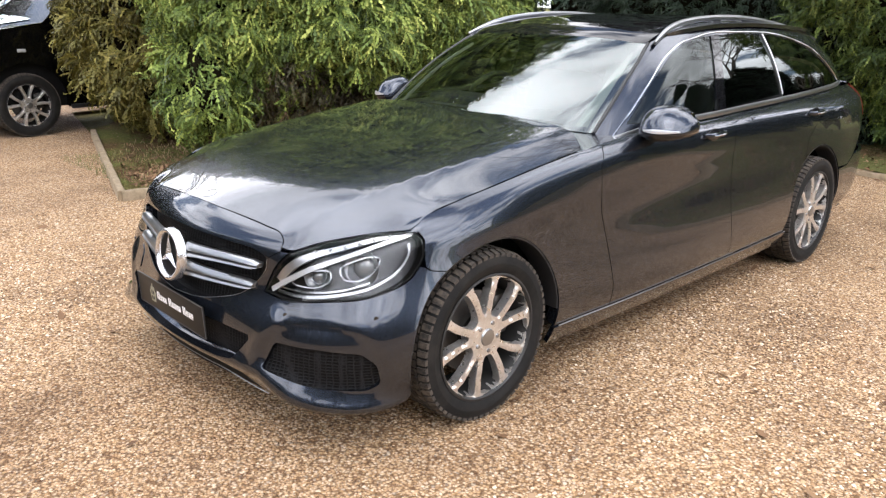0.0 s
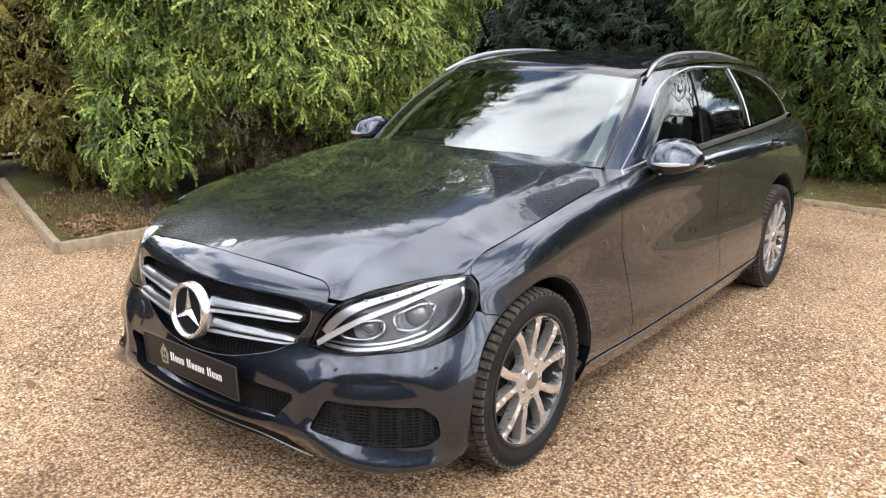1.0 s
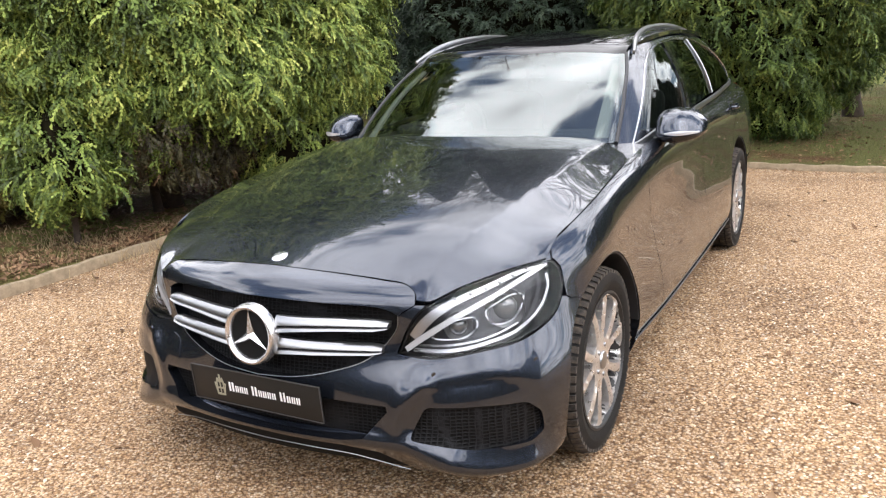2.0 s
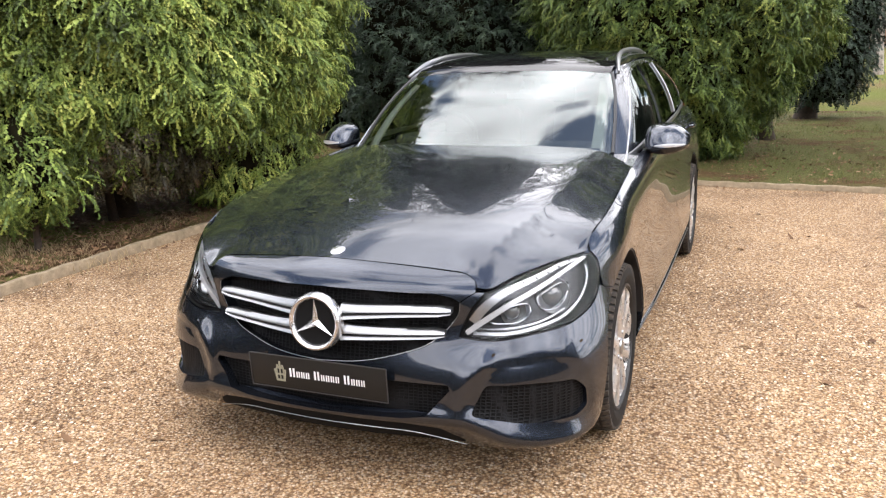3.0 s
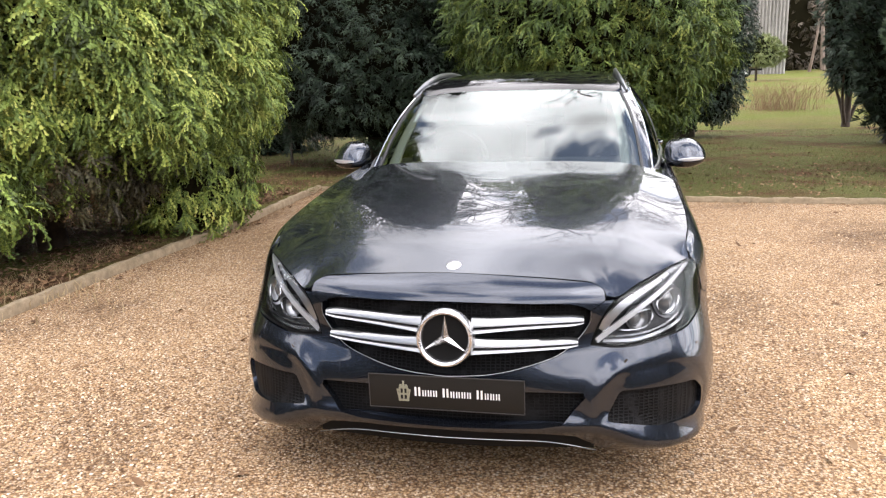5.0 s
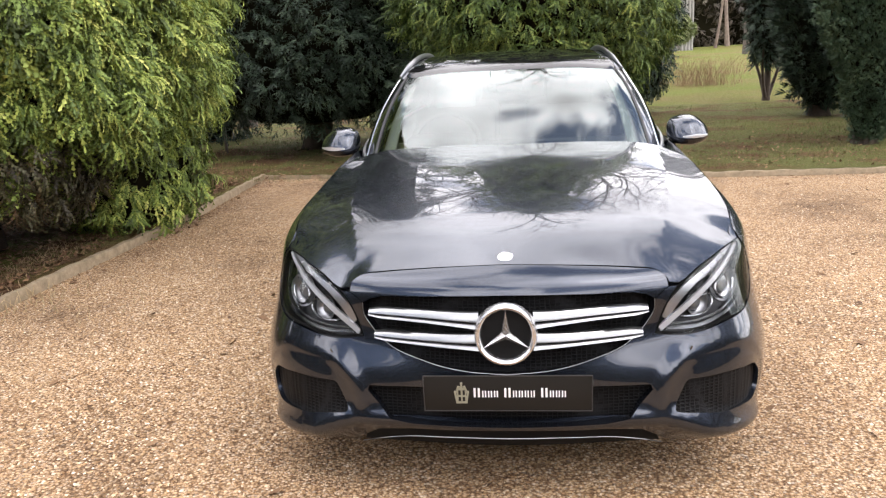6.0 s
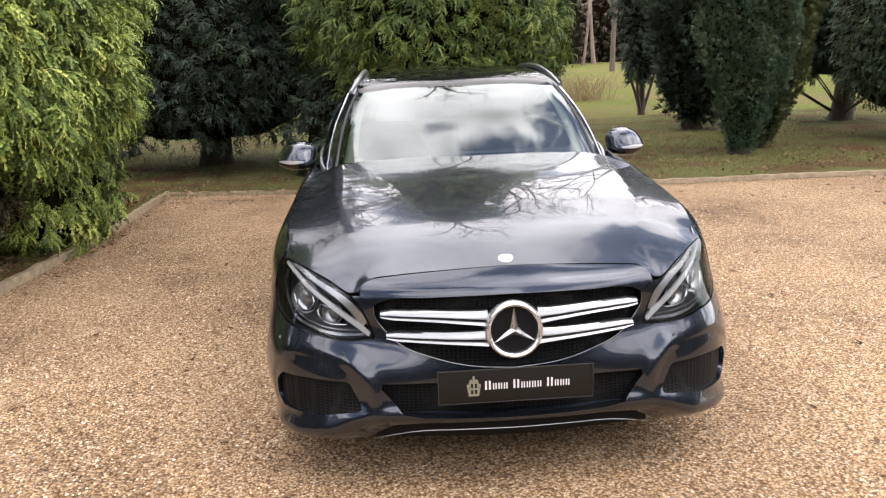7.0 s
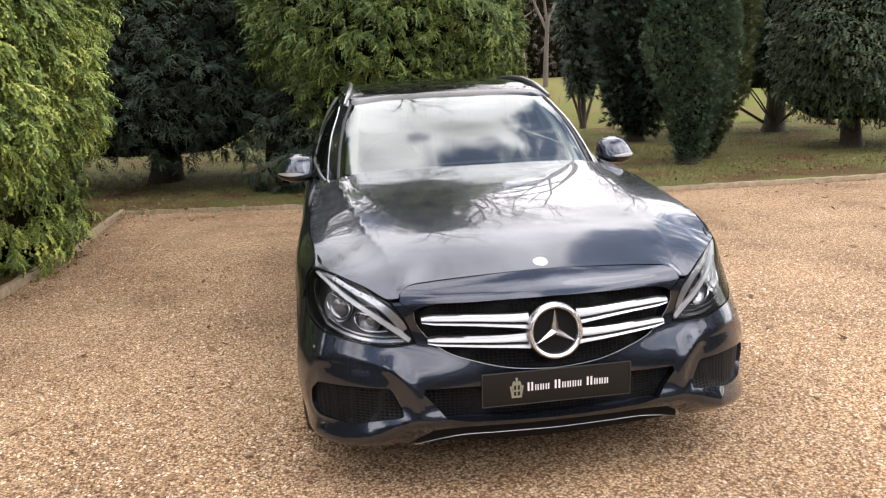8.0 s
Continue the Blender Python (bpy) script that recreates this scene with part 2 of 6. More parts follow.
def shell(uv):
    """Point of the lower body for rows of (s, v); s below 0 mirrors to the other flank."""
    uv = np.atleast_2d(np.asarray(uv, float))
    s, v = np.abs(uv[:, 0]), uv[:, 1]
    sign = np.where(uv[:, 0] < 0, -1.0, 1.0)
    p = crom(_s, _k, s)
    e = 2e-2
    t = crom(_s, _k, s + e) - crom(_s, _k, s - e)
    t /= np.linalg.norm(t, axis=1)[:, None]
    nx, ny = t[:, 1], -t[:, 0]
    a, b = np.clip((s - _gu[0]) / .012, 1, len(_gu) - 3.001), np.clip((v - _gv[0]) / .012, 1, len(_gv) - 3.001)
    i, j = a.astype(int), b.astype(int)
    a, b = a - i, b - j

    def four(t):
        return [((-t + 2) * t - 1) * t / 2, ((3 * t - 5) * t * t + 2) / 2, ((-3 * t + 4) * t + 1) * t / 2, (t - 1) * t * t / 2]
    wa, wb = four(a), four(b)
    q = sum((wa[m] * wb[n])[:, None] * _net[i + m - 1, j + n - 1] for m in range(4) for n in range(4))
    return np.stack([sign * (p[:, 0] - nx * q[:, 0]), p[:, 1] - ny * q[:, 0], q[:, 1]], 1)


# upper body: belt and roof rails with matching knots, screen centre round to tailgate centre
BELT = [(0, .66, 1.005), (.40, .705, .99), (.64, .81, .962), (.745, .94, .950), (.795, 1.25, .955), (.80, 2.0, .972), (.776, 2.84, .995), (.725, 3.4, 1.02), (.60, 3.70, 1.03), (0, 3.84, 1.03)]
ROOF = [(0, 1.385, 1.370), (.36, 1.398, 1.364), (.555, 1.428, 1.343), (.602, 1.62, 1.352), (.610, 1.85, 1.366), (.610, 2.3, 1.375), (.595, 2.84, 1.355), (.56, 3.25, 1.318), (.46, 3.46, 1.29), (0, 3.54, 1.295)]
_gb, _gr = np.array(BELT), np.array(ROOF)
_gs = np.r_[0, np.cumsum(np.linalg.norm(np.diff((_gb + _gr) / 2, axis=0), axis=1))]
G_END = float(_gs[-1])


def g_at(y):
    """Place along the upper body of a belt y on the flank."""
    f = np.linspace(_gs[3], _gs[7], 200)
    return float(np.interp(y, crom(_gs, _gb[:, 1], f), f))


def cabin(uv):
    """Point of the upper body for rows of (g, w): w 0 on the belt, 1 at the roof's edge."""
    uv = np.atleast_2d(np.asarray(uv, float))
    g, w = np.abs(uv[:, 0]), uv[:, 1]
    sign = np.where(uv[:, 0] < 0, -1.0, 1.0)
    gs = np.r_[-_gs[2:0:-1], _gs]
    mir = lambda a: np.concatenate([a[2:0:-1] * (-1, 1, 1), a])
    b, r = crom(gs, mir(_gb), g), crom(gs, mir(_gr), g)
    p = b + (r - b) * w[:, None]
    e = 2e-3
    t = (crom(gs, mir(_gb), g + e) - b)
    n = np.cross(t, r - b)
    n /= np.linalg.norm(n, axis=1)[:, None] + 1e-9
    p = p + n * (0.030 * np.sin(np.pi * np.clip(w, -.1, 1.1)))[:, None]
    return p * np.stack([sign, np.ones_like(sign), np.ones_like(sign)], 1)


ROOF_Y = [1.36, 1.46, 1.62, 1.85, 2.3, 2.84, 3.25, 3.46, 3.56]
ROOF_Z = [1.370, 1.389, 1.410, 1.428, 1.436, 1.419, 1.384, 1.344, 1.308]


def roof_z(x, y):
    """Height of the roof; falls to the roof rail at its edge."""
    x, y = np.abs(np.atleast_1d(x)), np.atleast_1d(y)
    xe = np.interp(y, [1.395, 1.415, 1.46, 1.62, 1.85, 2.3, 2.84, 3.25, 3.46, 3.54], [.36, .52, .565, .600, .606, .605, .59, .555, .46, .30])
    edge = .040 - np.clip((y - 1.40) / .25, 0, 1) * .010
    return crom(ROOF_Y, ROOF_Z, y) - edge * np.clip(x / np.maximum(xe, .45), 0, 1.1) ** 2.8


def inside(poly, p):
    x, y = p[:, 0], p[:, 1]
    px, py = poly[:, 0], poly[:, 1]
    qx, qy = np.roll(px, -1), np.roll(py, -1)
    c = np.zeros(len(p), bool)
    for a, b, d, e in zip(px, py, qx, qy):
        hit = ((b > y) != (e > y)) & (x < (d - a) * (y - b) / (e - b + 1e-12) + a)
        c ^= hit
    return c


def edge_gap(poly, p):
    a, b = poly, np.roll(poly, -1, 0)
    best = np.full(len(p), 9.0)
    for u, w in zip(a, b):
        d = w - u
        t = np.clip(((p - u) @ d) / (d @ d + 1e-12), 0, 1)
        best = np.minimum(best, np.linalg.norm(p - (u + t[:, None] * d), axis=1))
    return best


def dense(poly, step, closed=True):
    poly = np.asarray(poly, float)
    out = []
    for u, w in zip(poly, np.roll(poly, -1, 0)) if closed else zip(poly[:-1], poly[1:]):
        k = max(1, int(np.ceil(np.linalg.norm(w - u) / step)))
        out += [u + (w - u) * i / k for i in range(k)]
    return np.array(out if closed else out + [poly[-1]])


def curve(knots, k=8, closed=False):
    """Points of a smooth curve through a few knots."""
    a = np.asarray(knots, float)
    if closed:
        a = np.concatenate([a[-2:], a, a[:3]])
    s = np.r_[0, np.cumsum(np.linalg.norm(np.diff(a, axis=0), axis=1))]
    if closed:
        f = np.concatenate([np.linspace(s[i], s[i + 1], k, endpoint=False) for i in range(2, len(a) - 3)])
    else:
        f = np.r_[np.concatenate([np.linspace(s[i], s[i + 1], k, endpoint=False) for i in range(len(a) - 1)]), s[-1]]
    return crom(s, a, f)


def arc(cx, cz, r, a0, a1, k=24):
    return [(cx + r * math.cos(radians(a)), cz + r * math.sin(radians(a))) for a in np.linspace(a0, a1, k)]


def rounded(poly, r=0.02, k=5):
    """A polygon with its corners rounded."""
    poly = np.asarray(poly, float)
    out = []
    n = len(poly)
    for i in range(n):
        p, a, b = poly[i], poly[i - 1], poly[(i + 1) % n]
        da, db = np.linalg.norm(a - p), np.linalg.norm(b - p)
        q = min(r, da * .45, db * .45)
        u, w = p + (a - p) / da * q, p + (b - p) / db * q
        out += [(1 - t) ** 2 * u + 2 * t * (1 - t) * p + t * t * w for t in np.linspace(0, 1, k)]
    return np.array(out)


def panel(poly, place, step=0.03, thick=0.012, holes=(), lift=0.0, flip=False):
    """A sheet cut to an outline on a smooth surface, with turned-in edges. place maps rows (u, v) to points."""
    from mathutils.geometry import delaunay_2d_cdt
    loops = [dense(poly, step)] + [dense(h, step) for h in holes]
    lo, hi = loops[0].min(0), loops[0].max(0)
    gx, gy = np.meshgrid(np.arange(lo[0] + step / 2, hi[0], step), np.arange(lo[1] + step / 2, hi[1], step))
    grid = np.stack([gx.ravel(), gy.ravel()], 1)
    keep = inside(loops[0], grid) & (edge_gap(loops[0], grid) > step * .45)
    for h in loops[1:]:
        keep &= ~inside(h, grid) & (edge_gap(h, grid) > step * .45)
    pts, edges = [], []
    for lp in loops:
        b = len(pts)
        pts += [Vector(p) for p in lp]
        edges += [(b + i, b + (i + 1) % len(lp)) for i in range(len(lp))]
    pts += [Vector(p) for p in grid[keep]]
    v2, _, tris, *_ = delaunay_2d_cdt(pts, edges, [], 0, 1e-6)
    uv = np.array([(p.x, p.y) for p in v2])
    e = 2e-3
    p3 = place(uv)
    du, dv = place(uv + (e, 0)) - place(uv - (e, 0)), place(uv + (0, e)) - place(uv - (0, e))
    nor = np.cross(du, dv)
    nor /= np.linalg.norm(nor, axis=1)[:, None] + 1e-12
    if flip:
        nor = -nor
    p3 = p3 + nor * lift
    tri = np.array([tuple(t) for t in tris])
    mid = uv[tri].mean(1)
    ok = inside(loops[0], mid)
    for h in loops[1:]:
        ok &= ~inside(h, mid)
    faces = [tuple(int(i) for i in t) for t in tri[ok]]
    count = {}
    fixed = []
    for f in faces:
        a, b, c = (p3[i] for i in f)
        if np.cross(b - a, c - a) @ nor[f[0]] < 0:
            f = f[::-1]
        fixed.append(f)
        for i in range(3):
            k = (f[i], f[(i + 1) % 3])
            count[k] = count.get(k, 0) + 1
    rim = [k for k in count if (k[1], k[0]) not in count]
    verts, normals = [tuple(p) for p in p3], [tuple(n) for n in nor]
    if thick:
        for a, b in rim:
            d = p3[b] - p3[a]
            out = np.cross(d, nor[a])
            out /= np.linalg.norm(out) + 1e-12
            i = len(verts)
            verts += [tuple(p3[a]), tuple(p3[b]), tuple(p3[b] - nor[b] * thick), tuple(p3[a] - nor[a] * thick)]
            normals += [tuple(out)] * 4
            fixed.append((i + 1, i, i + 3, i + 2))
    me = mesh_of("panel", verts, fixed)
    me.normals_split_custom_set_from_vertices(normals)
    return me


def mirrored(place):
    return lambda uv: place(uv) * (-1.0, 1.0, 1.0)

# ---- materials ----
def paint_material(name, color, fleck, coat=1.52):
    m, t, sh = principled(name, color, 0.27, 0.88, Coat_Weight=1.0, Coat_Roughness=0.015, Coat_IOR=coat, IOR=1.2, Specular_IOR_Level=0.3)
    fl = tex(t, "ShaderNodeTexVoronoi", 1400.0)
    r = ramp(t, fl.outputs["Color"], [(0.0, color), (1.0, fleck)])
    big = tex(t, "ShaderNodeTexNoise", 3.0, Detail=4.0)
    dust = mix(t, 0.0, r.outputs[0], (0.16, 0.13, 0.10))
    d = t.nodes.new("ShaderNodeMapRange")
    d.inputs["From Min"].default_value, d.inputs["From Max"].default_value = 0.5, 0.9
    d.inputs["To Max"].default_value = 0.03
    t.links.new(big.outputs["Fac"], d.inputs["Value"])
    t.links.new(d.outputs[0], dust.inputs["Factor"])
    t.links.new(dust.outputs["Result"], sh.inputs["Base Color"])
    cr = t.nodes.new("ShaderNodeMapRange")
    cr.inputs["To Min"].default_value, cr.inputs["To Max"].default_value = 0.008, 0.03
    t.links.new(big.outputs["Fac"], cr.inputs["Value"])
    t.links.new(cr.outputs[0], sh.inputs["Coat Roughness"])
    return m


PAINT = paint_material("dark_blue_grey_paint", (0.0160, 0.0200, 0.0285), (0.0415, 0.0505, 0.070))
BLACK_PAINT = paint_material("black_paint", (0.006, 0.006, 0.007), (0.012, 0.012, 0.013), 1.38)
GLOSS_BLACK = principled("gloss_black", (0.005, 0.005, 0.006), 0.04, 0.0, IOR=1.5)[0]
CHROME = principled("chrome", (0.55, 0.56, 0.57), 0.16, 1.0)[0]
SATIN = principled("satin_silver", (0.33, 0.335, 0.34), 0.30, 0.95)[0]
STAR = principled("polished_emblem", (0.64, 0.64, 0.65), 0.27, 0.9)[0]
DARK = principled("dark_cavity", (0.005, 0.005, 0.005), 0.8, Specular_IOR_Level=0.15)[0]
PLATE_BLACK = principled("plate_black", (0.013, 0.012, 0.011), 0.45, Specular_IOR_Level=0.2)[0]
PLATE_EDGE = principled("plate_rim", (0.035, 0.035, 0.036), 0.45)[0]
LETTER = principled("plate_white", (0.80, 0.80, 0.80), 0.4)[0]
GOLD = principled("plate_crest", (0.30, 0.30, 0.23), 0.4, 0.3)[0]


def plastic_material():
    m, t, sh = principled("black_plastic", (0.014, 0.014, 0.015), 0.45)
    n = tex(t, "ShaderNodeTexNoise", 900.0, Detail=2.0)
    bump(t, sh, n.outputs["Fac"], 0.25, 0.0006)
    return m


PLASTIC = plastic_material()


def mesh_material():
    """Black open lattice of the air intakes."""
    m, t, sh = principled("intake_mesh", (0.010, 0.010, 0.011), 0.6, Specular_IOR_Level=0.12)
    c = t.nodes.new("ShaderNodeTexCoord")
    mp = t.nodes.new("ShaderNodeMapping")
    mp.inputs["Scale"].default_value = (62, 20, 95)
    mp.inputs["Rotation"].default_value = (0, 0, 0)
    t.links.new(c.outputs["Object"], mp.inputs["Vector"])
    v = t.nodes.new("ShaderNodeTexVoronoi")
    v.feature = "DISTANCE_TO_EDGE"
    v.inputs["Scale"].default_value, v.inputs["Randomness"].default_value = 1.0, 0.15
    t.links.new(mp.outputs[0], v.inputs["Vector"])
    r = ramp(t, v.outputs["Distance"], [(0.0, (0.012, 0.012, 0.013)), (0.16, (0.001, 0.001, 0.001))])
    t.links.new(r.outputs[0], sh.inputs["Base Color"])
    inv = t.nodes.new("ShaderNodeMath")
    inv.operation = "MULTIPLY"
    inv.inputs[1].default_value = -1.0
    t.links.new(v.outputs["Distance"], inv.inputs[0])
    bump(t, sh, inv.outputs[0], 0.8, 0.008)
    return m


MESH = mesh_material()


def glass_material(name, tint, ior):
    m = bpy.data.materials.new(name)
    m.use_nodes = True
    t = m.node_tree
    t.nodes.clear()
    out, mx = t.nodes.new("ShaderNodeOutputMaterial"), t.nodes.new("ShaderNodeMixShader")
    tr, gl, fr = t.nodes.new("ShaderNodeBsdfTransparent"), t.nodes.new("ShaderNodeBsdfGlossy"), t.nodes.new("ShaderNodeFresnel")
    tr.inputs["Color"].default_value = (*tint, 1)
    gl.inputs["Roughness"].default_value = 0.0
    gl.inputs["Color"].default_value = (0.91, 0.97, 0.955, 1)
    fr.inputs["IOR"].default_value = ior
    t.links.new(fr.outputs[0], mx.inputs["Fac"])
    t.links.new(tr.outputs[0], mx.inputs[1])
    t.links.new(gl.outputs[0], mx.inputs[2])
    t.links.new(mx.outputs[0], out.inputs["Surface"])
    return m


SCREEN_GLASS = glass_material("screen_glass", (0.62, 0.72, 0.68), 2.3)
SIDE_GLASS = glass_material("side_glass", (0.30, 0.34, 0.32), 1.48)
LAMP_GLASS = glass_material("lamp_glass", (0.95, 0.95, 0.95), 1.26)
PRIVACY_GLASS = glass_material("rear_glass", (0.10, 0.11, 0.11), 1.65)


def tyre_material():
    m, t, sh = principled("tyre_rubber", (0.010, 0.010, 0.010), 0.7, Specular_IOR_Level=0.2)
    n = tex(t, "ShaderNodeTexNoise", 9.0, Detail=6.0, Roughness=0.65)
    r = ramp(t, n.outputs["Fac"], [(0.45, (0.007, 0.007, 0.007)), (0.85, (0.024, 0.021, 0.018))])
    t.links.new(r.outputs[0], sh.inputs["Base Color"])
    n2 = tex(t, "ShaderNodeTexNoise", 250.0, Detail=3.0)
    bump(t, sh, n2.outputs["Fac"], 0.4, 0.001)
    return m


def tread_material():
    m, t, sh = principled("dusty_tread", (0.05, 0.045, 0.038), 0.9)
    n = tex(t, "ShaderNodeTexNoise", 30.0, Detail=6.0, Roughness=0.7)
    r = ramp(t, n.outputs["Fac"], [(0.36, (0.014, 0.013, 0.012)), (0.70, (0.085, 0.066, 0.048))])
    t.links.new(r.outputs[0], sh.inputs["Base Color"])
    bump(t, sh, n.outputs["Fac"], 0.4, 0.003)
    return m


TYRE, TREAD = tyre_material(), tread_material()


def alloy_material():
    m, t, sh = principled("alloy", (0.62, 0.61, 0.60), 0.28, 0.9)
    n = tex(t, "ShaderNodeTexNoise", 40.0, Detail=5.0, Roughness=0.7)
    r = ramp(t, n.outputs["Fac"], [(0.40, (0.78, 0.77, 0.76)), (0.85, (0.52, 0.48, 0.44))])
    t.links.new(r.outputs[0], sh.inputs["Base Color"])
    rr = ramp(t, n.outputs["Fac"], [(0.3, (0.22,) * 3), (0.8, (0.5,) * 3)])
    t.links.new(rr.outputs[0], sh.inputs["Roughness"])
    return m


ALLOY = alloy_material()
BRAKE = principled("brake_disc", (0.05, 0.046, 0.042), 0.5, 0.6)[0]
BARREL = principled("dark_barrel", (0.035, 0.035, 0.035), 0.5, 0.5)[0]
LEATHER = principled("black_leather", (0.022, 0.022, 0.023), 0.5)[0]
DASH = principled("dash_top", (0.055, 0.056, 0.056), 0.6)[0]
TRIM_GREY = principled("light_headlining", (0.42, 0.41, 0.38), 0.9)[0]
LAMP_CHROME = principled("lamp_reflector", (0.40, 0.41, 0.43), 0.22, 1.0)[0]
LAMP_GREY = principled("lamp_indicator", (0.42, 0.43, 0.45), 0.30, 0.95)[0]
LAMP_WHITE = principled("lamp_light_guide", (0.52, 0.53, 0.55), 0.30, 0.45, Coat_Weight=0.5)[0]
LAMP_DARK = principled("lamp_housing", (0.060, 0.061, 0.065), 0.28, 0.85)[0]
LENS = principled("projector_lens", (0.10, 0.105, 0.11), 0.04, 0.0, Coat_Weight=1.0, Coat_Roughness=0.01, IOR=1.7)[0]
RED_LENS = principled("red_lens", (0.35, 0.012, 0.012), 0.08, 0.0, Coat_Weight=1.0)[0]


def gravel_material():
    m, t, sh = principled("gravel", (0.4, 0.3, 0.2), 0.85, Specular_IOR_Level=0.25)
    v = tex(t, "ShaderNodeTexVoronoi", 88.0, Randomness=1.0)
    v2 = tex(t, "ShaderNodeTexVoronoi", 190.0, Randomness=1.0)
    stones = [(0.0, (0.17, 0.095, 0.045)), (0.25, (0.36, 0.225, 0.115)), (0.5, (0.47, 0.315, 0.175)), (0.75, (0.56, 0.41, 0.26)), (0.93, (0.72, 0.61, 0.47)), (1.0, (0.22, 0.17, 0.13))]
    sp = t.nodes.new("ShaderNodeSeparateColor")
    t.links.new(v.outputs["Color"], sp.inputs[0])
    c1 = ramp(t, sp.outputs[0], stones)
    sp2 = t.nodes.new("ShaderNodeSeparateColor")
    t.links.new(v2.outputs["Color"], sp2.inputs[0])
    c2 = ramp(t, sp2.outputs[0], stones)
    pick = tex(t, "ShaderNodeTexNoise", 35.0, Detail=2.0)
    pk = ramp(t, pick.outputs["Fac"], [(0.45, (0, 0, 0)), (0.55, (1, 1, 1))])
    c = mix(t, pk.outputs[0], c1.outputs[0], c2.outputs[0])
    big = tex(t, "ShaderNodeTexNoise", 0.9, Detail=6.0, Roughness=0.6)
    tone = ramp(t, big.outputs["Fac"], [(0.30, (0.50, 0.46, 0.43)), (0.45, (0.90, 0.86, 0.83)), (0.62, (1.10, 1.07, 1.04))])
    c = mix(t, 1.0, c.outputs["Result"], tone.outputs[0], "MULTIPLY")
    # shade in the crevices between stones, multiplied into the colour towards each stone's edge
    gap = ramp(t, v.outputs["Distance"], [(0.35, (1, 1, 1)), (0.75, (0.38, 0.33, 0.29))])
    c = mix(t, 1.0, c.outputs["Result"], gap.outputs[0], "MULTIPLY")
    t.links.new(c.outputs["Result"], sh.inputs["Base Color"])
    h = t.nodes.new("ShaderNodeMath")
    h.operation = "MULTIPLY_ADD"
    h.inputs[1].default_value = -0.5
    t.links.new(v2.outputs["Distance"], h.inputs[0])
    inv = t.nodes.new("ShaderNodeMath")
    inv.operation = "MULTIPLY"
    inv.inputs[1].default_value = -1.0
    t.links.new(v.outputs["Distance"], inv.inputs[0])
    t.links.new(inv.outputs[0], h.inputs[2])
    bump(t, sh, h.outputs[0], 0.9, 0.012)
    return m


def pebble_material():
    m, t, sh = principled("loose_pebble", (0.4, 0.3, 0.2), 0.8, Specular_IOR_Level=0.25)
    g = t.nodes.new("ShaderNodeNewGeometry")
    r = ramp(t, g.outputs["Random Per Island"], [(0.0, (0.17, 0.095, 0.045)), (0.25, (0.36, 0.225, 0.115)), (0.5, (0.47, 0.315, 0.175)), (0.75, (0.56, 0.41, 0.26)), (0.93, (0.72, 0.61, 0.47)), (1.0, (0.22, 0.17, 0.13))])
    t.links.new(r.outputs[0], sh.inputs["Base Color"])
    return m


def earth_material(name="thin_lawn", lo=.42, hi=.56, lush=1.0):
    """Thin lawn with moss, bare soil and needle litter under the hedges."""
    m, t, sh = principled(name, (0.1, 0.1, 0.03), 0.95, Specular_IOR_Level=0.12)
    big = tex(t, "ShaderNodeTexNoise", 0.9, Detail=7.0, Roughness=0.66)
    fine = tex(t, "ShaderNodeTexNoise", 55.0, Detail=5.0, Roughness=0.7)
    grass = ramp(t, fine.outputs["Fac"], [(0.3, (0.056 * lush, 0.066 * lush ** 1.15, 0.017)), (0.5, (0.118 * lush, 0.126 * lush ** 1.15, 0.032)), (0.7, (0.21 * lush, 0.190 * lush ** 1.15, 0.072))])
    soil = ramp(t, fine.outputs["Fac"], [(0.3, (0.034, 0.017, 0.009)), (0.5, (0.092, 0.049, 0.024)), (0.72, (0.21, 0.125, 0.063))])
    k = ramp(t, big.outputs["Fac"], [(lo, (0, 0, 0)), (hi, (1, 1, 1))])
    c = mix(t, k.outputs[0], grass.outputs[0], soil.outputs[0])
    t.links.new(c.outputs["Result"], sh.inputs["Base Color"])
    bump(t, sh, fine.outputs["Fac"], 1.0, 0.03)
    return m


def lawn_material():
    m, t, sh = principled("lawn", (0.1, 0.12, 0.03), 0.95, Specular_IOR_Level=0.12)
    big = tex(t, "ShaderNodeTexNoise", 0.25, Detail=6.0, Roughness=0.6)
    fine = tex(t, "ShaderNodeTexNoise", 22.0, Detail=6.0, Roughness=0.75)
    a = ramp(t, fine.outputs["Fac"], [(0.3, (0.066, 0.082, 0.015)), (0.6, (0.135, 0.155, 0.032)), (0.8, (0.21, 0.195, 0.066))])
    b = ramp(t, fine.outputs["Fac"], [(0.3, (0.09, 0.068, 0.028)), (0.6, (0.18, 0.137, 0.058)), (0.8, (0.26, 0.20, 0.10))])
    k = ramp(t, big.outputs["Fac"], [(0.42, (0, 0, 0)), (0.65, (1, 1, 1))])
    c = mix(t, k.outputs[0], a.outputs[0], b.outputs[0])
    t.links.new(c.outputs["Result"], sh.inputs["Base Color"])
    bump(t, sh, fine.outputs["Fac"], 1.0, 0.04)
    return m


GRAVEL, PEBBLE, EARTH, LAWN = gravel_material(), pebble_material(), earth_material(), lawn_material()
MOSSY = earth_material("mossy_lawn", .48, .63, 0.86)


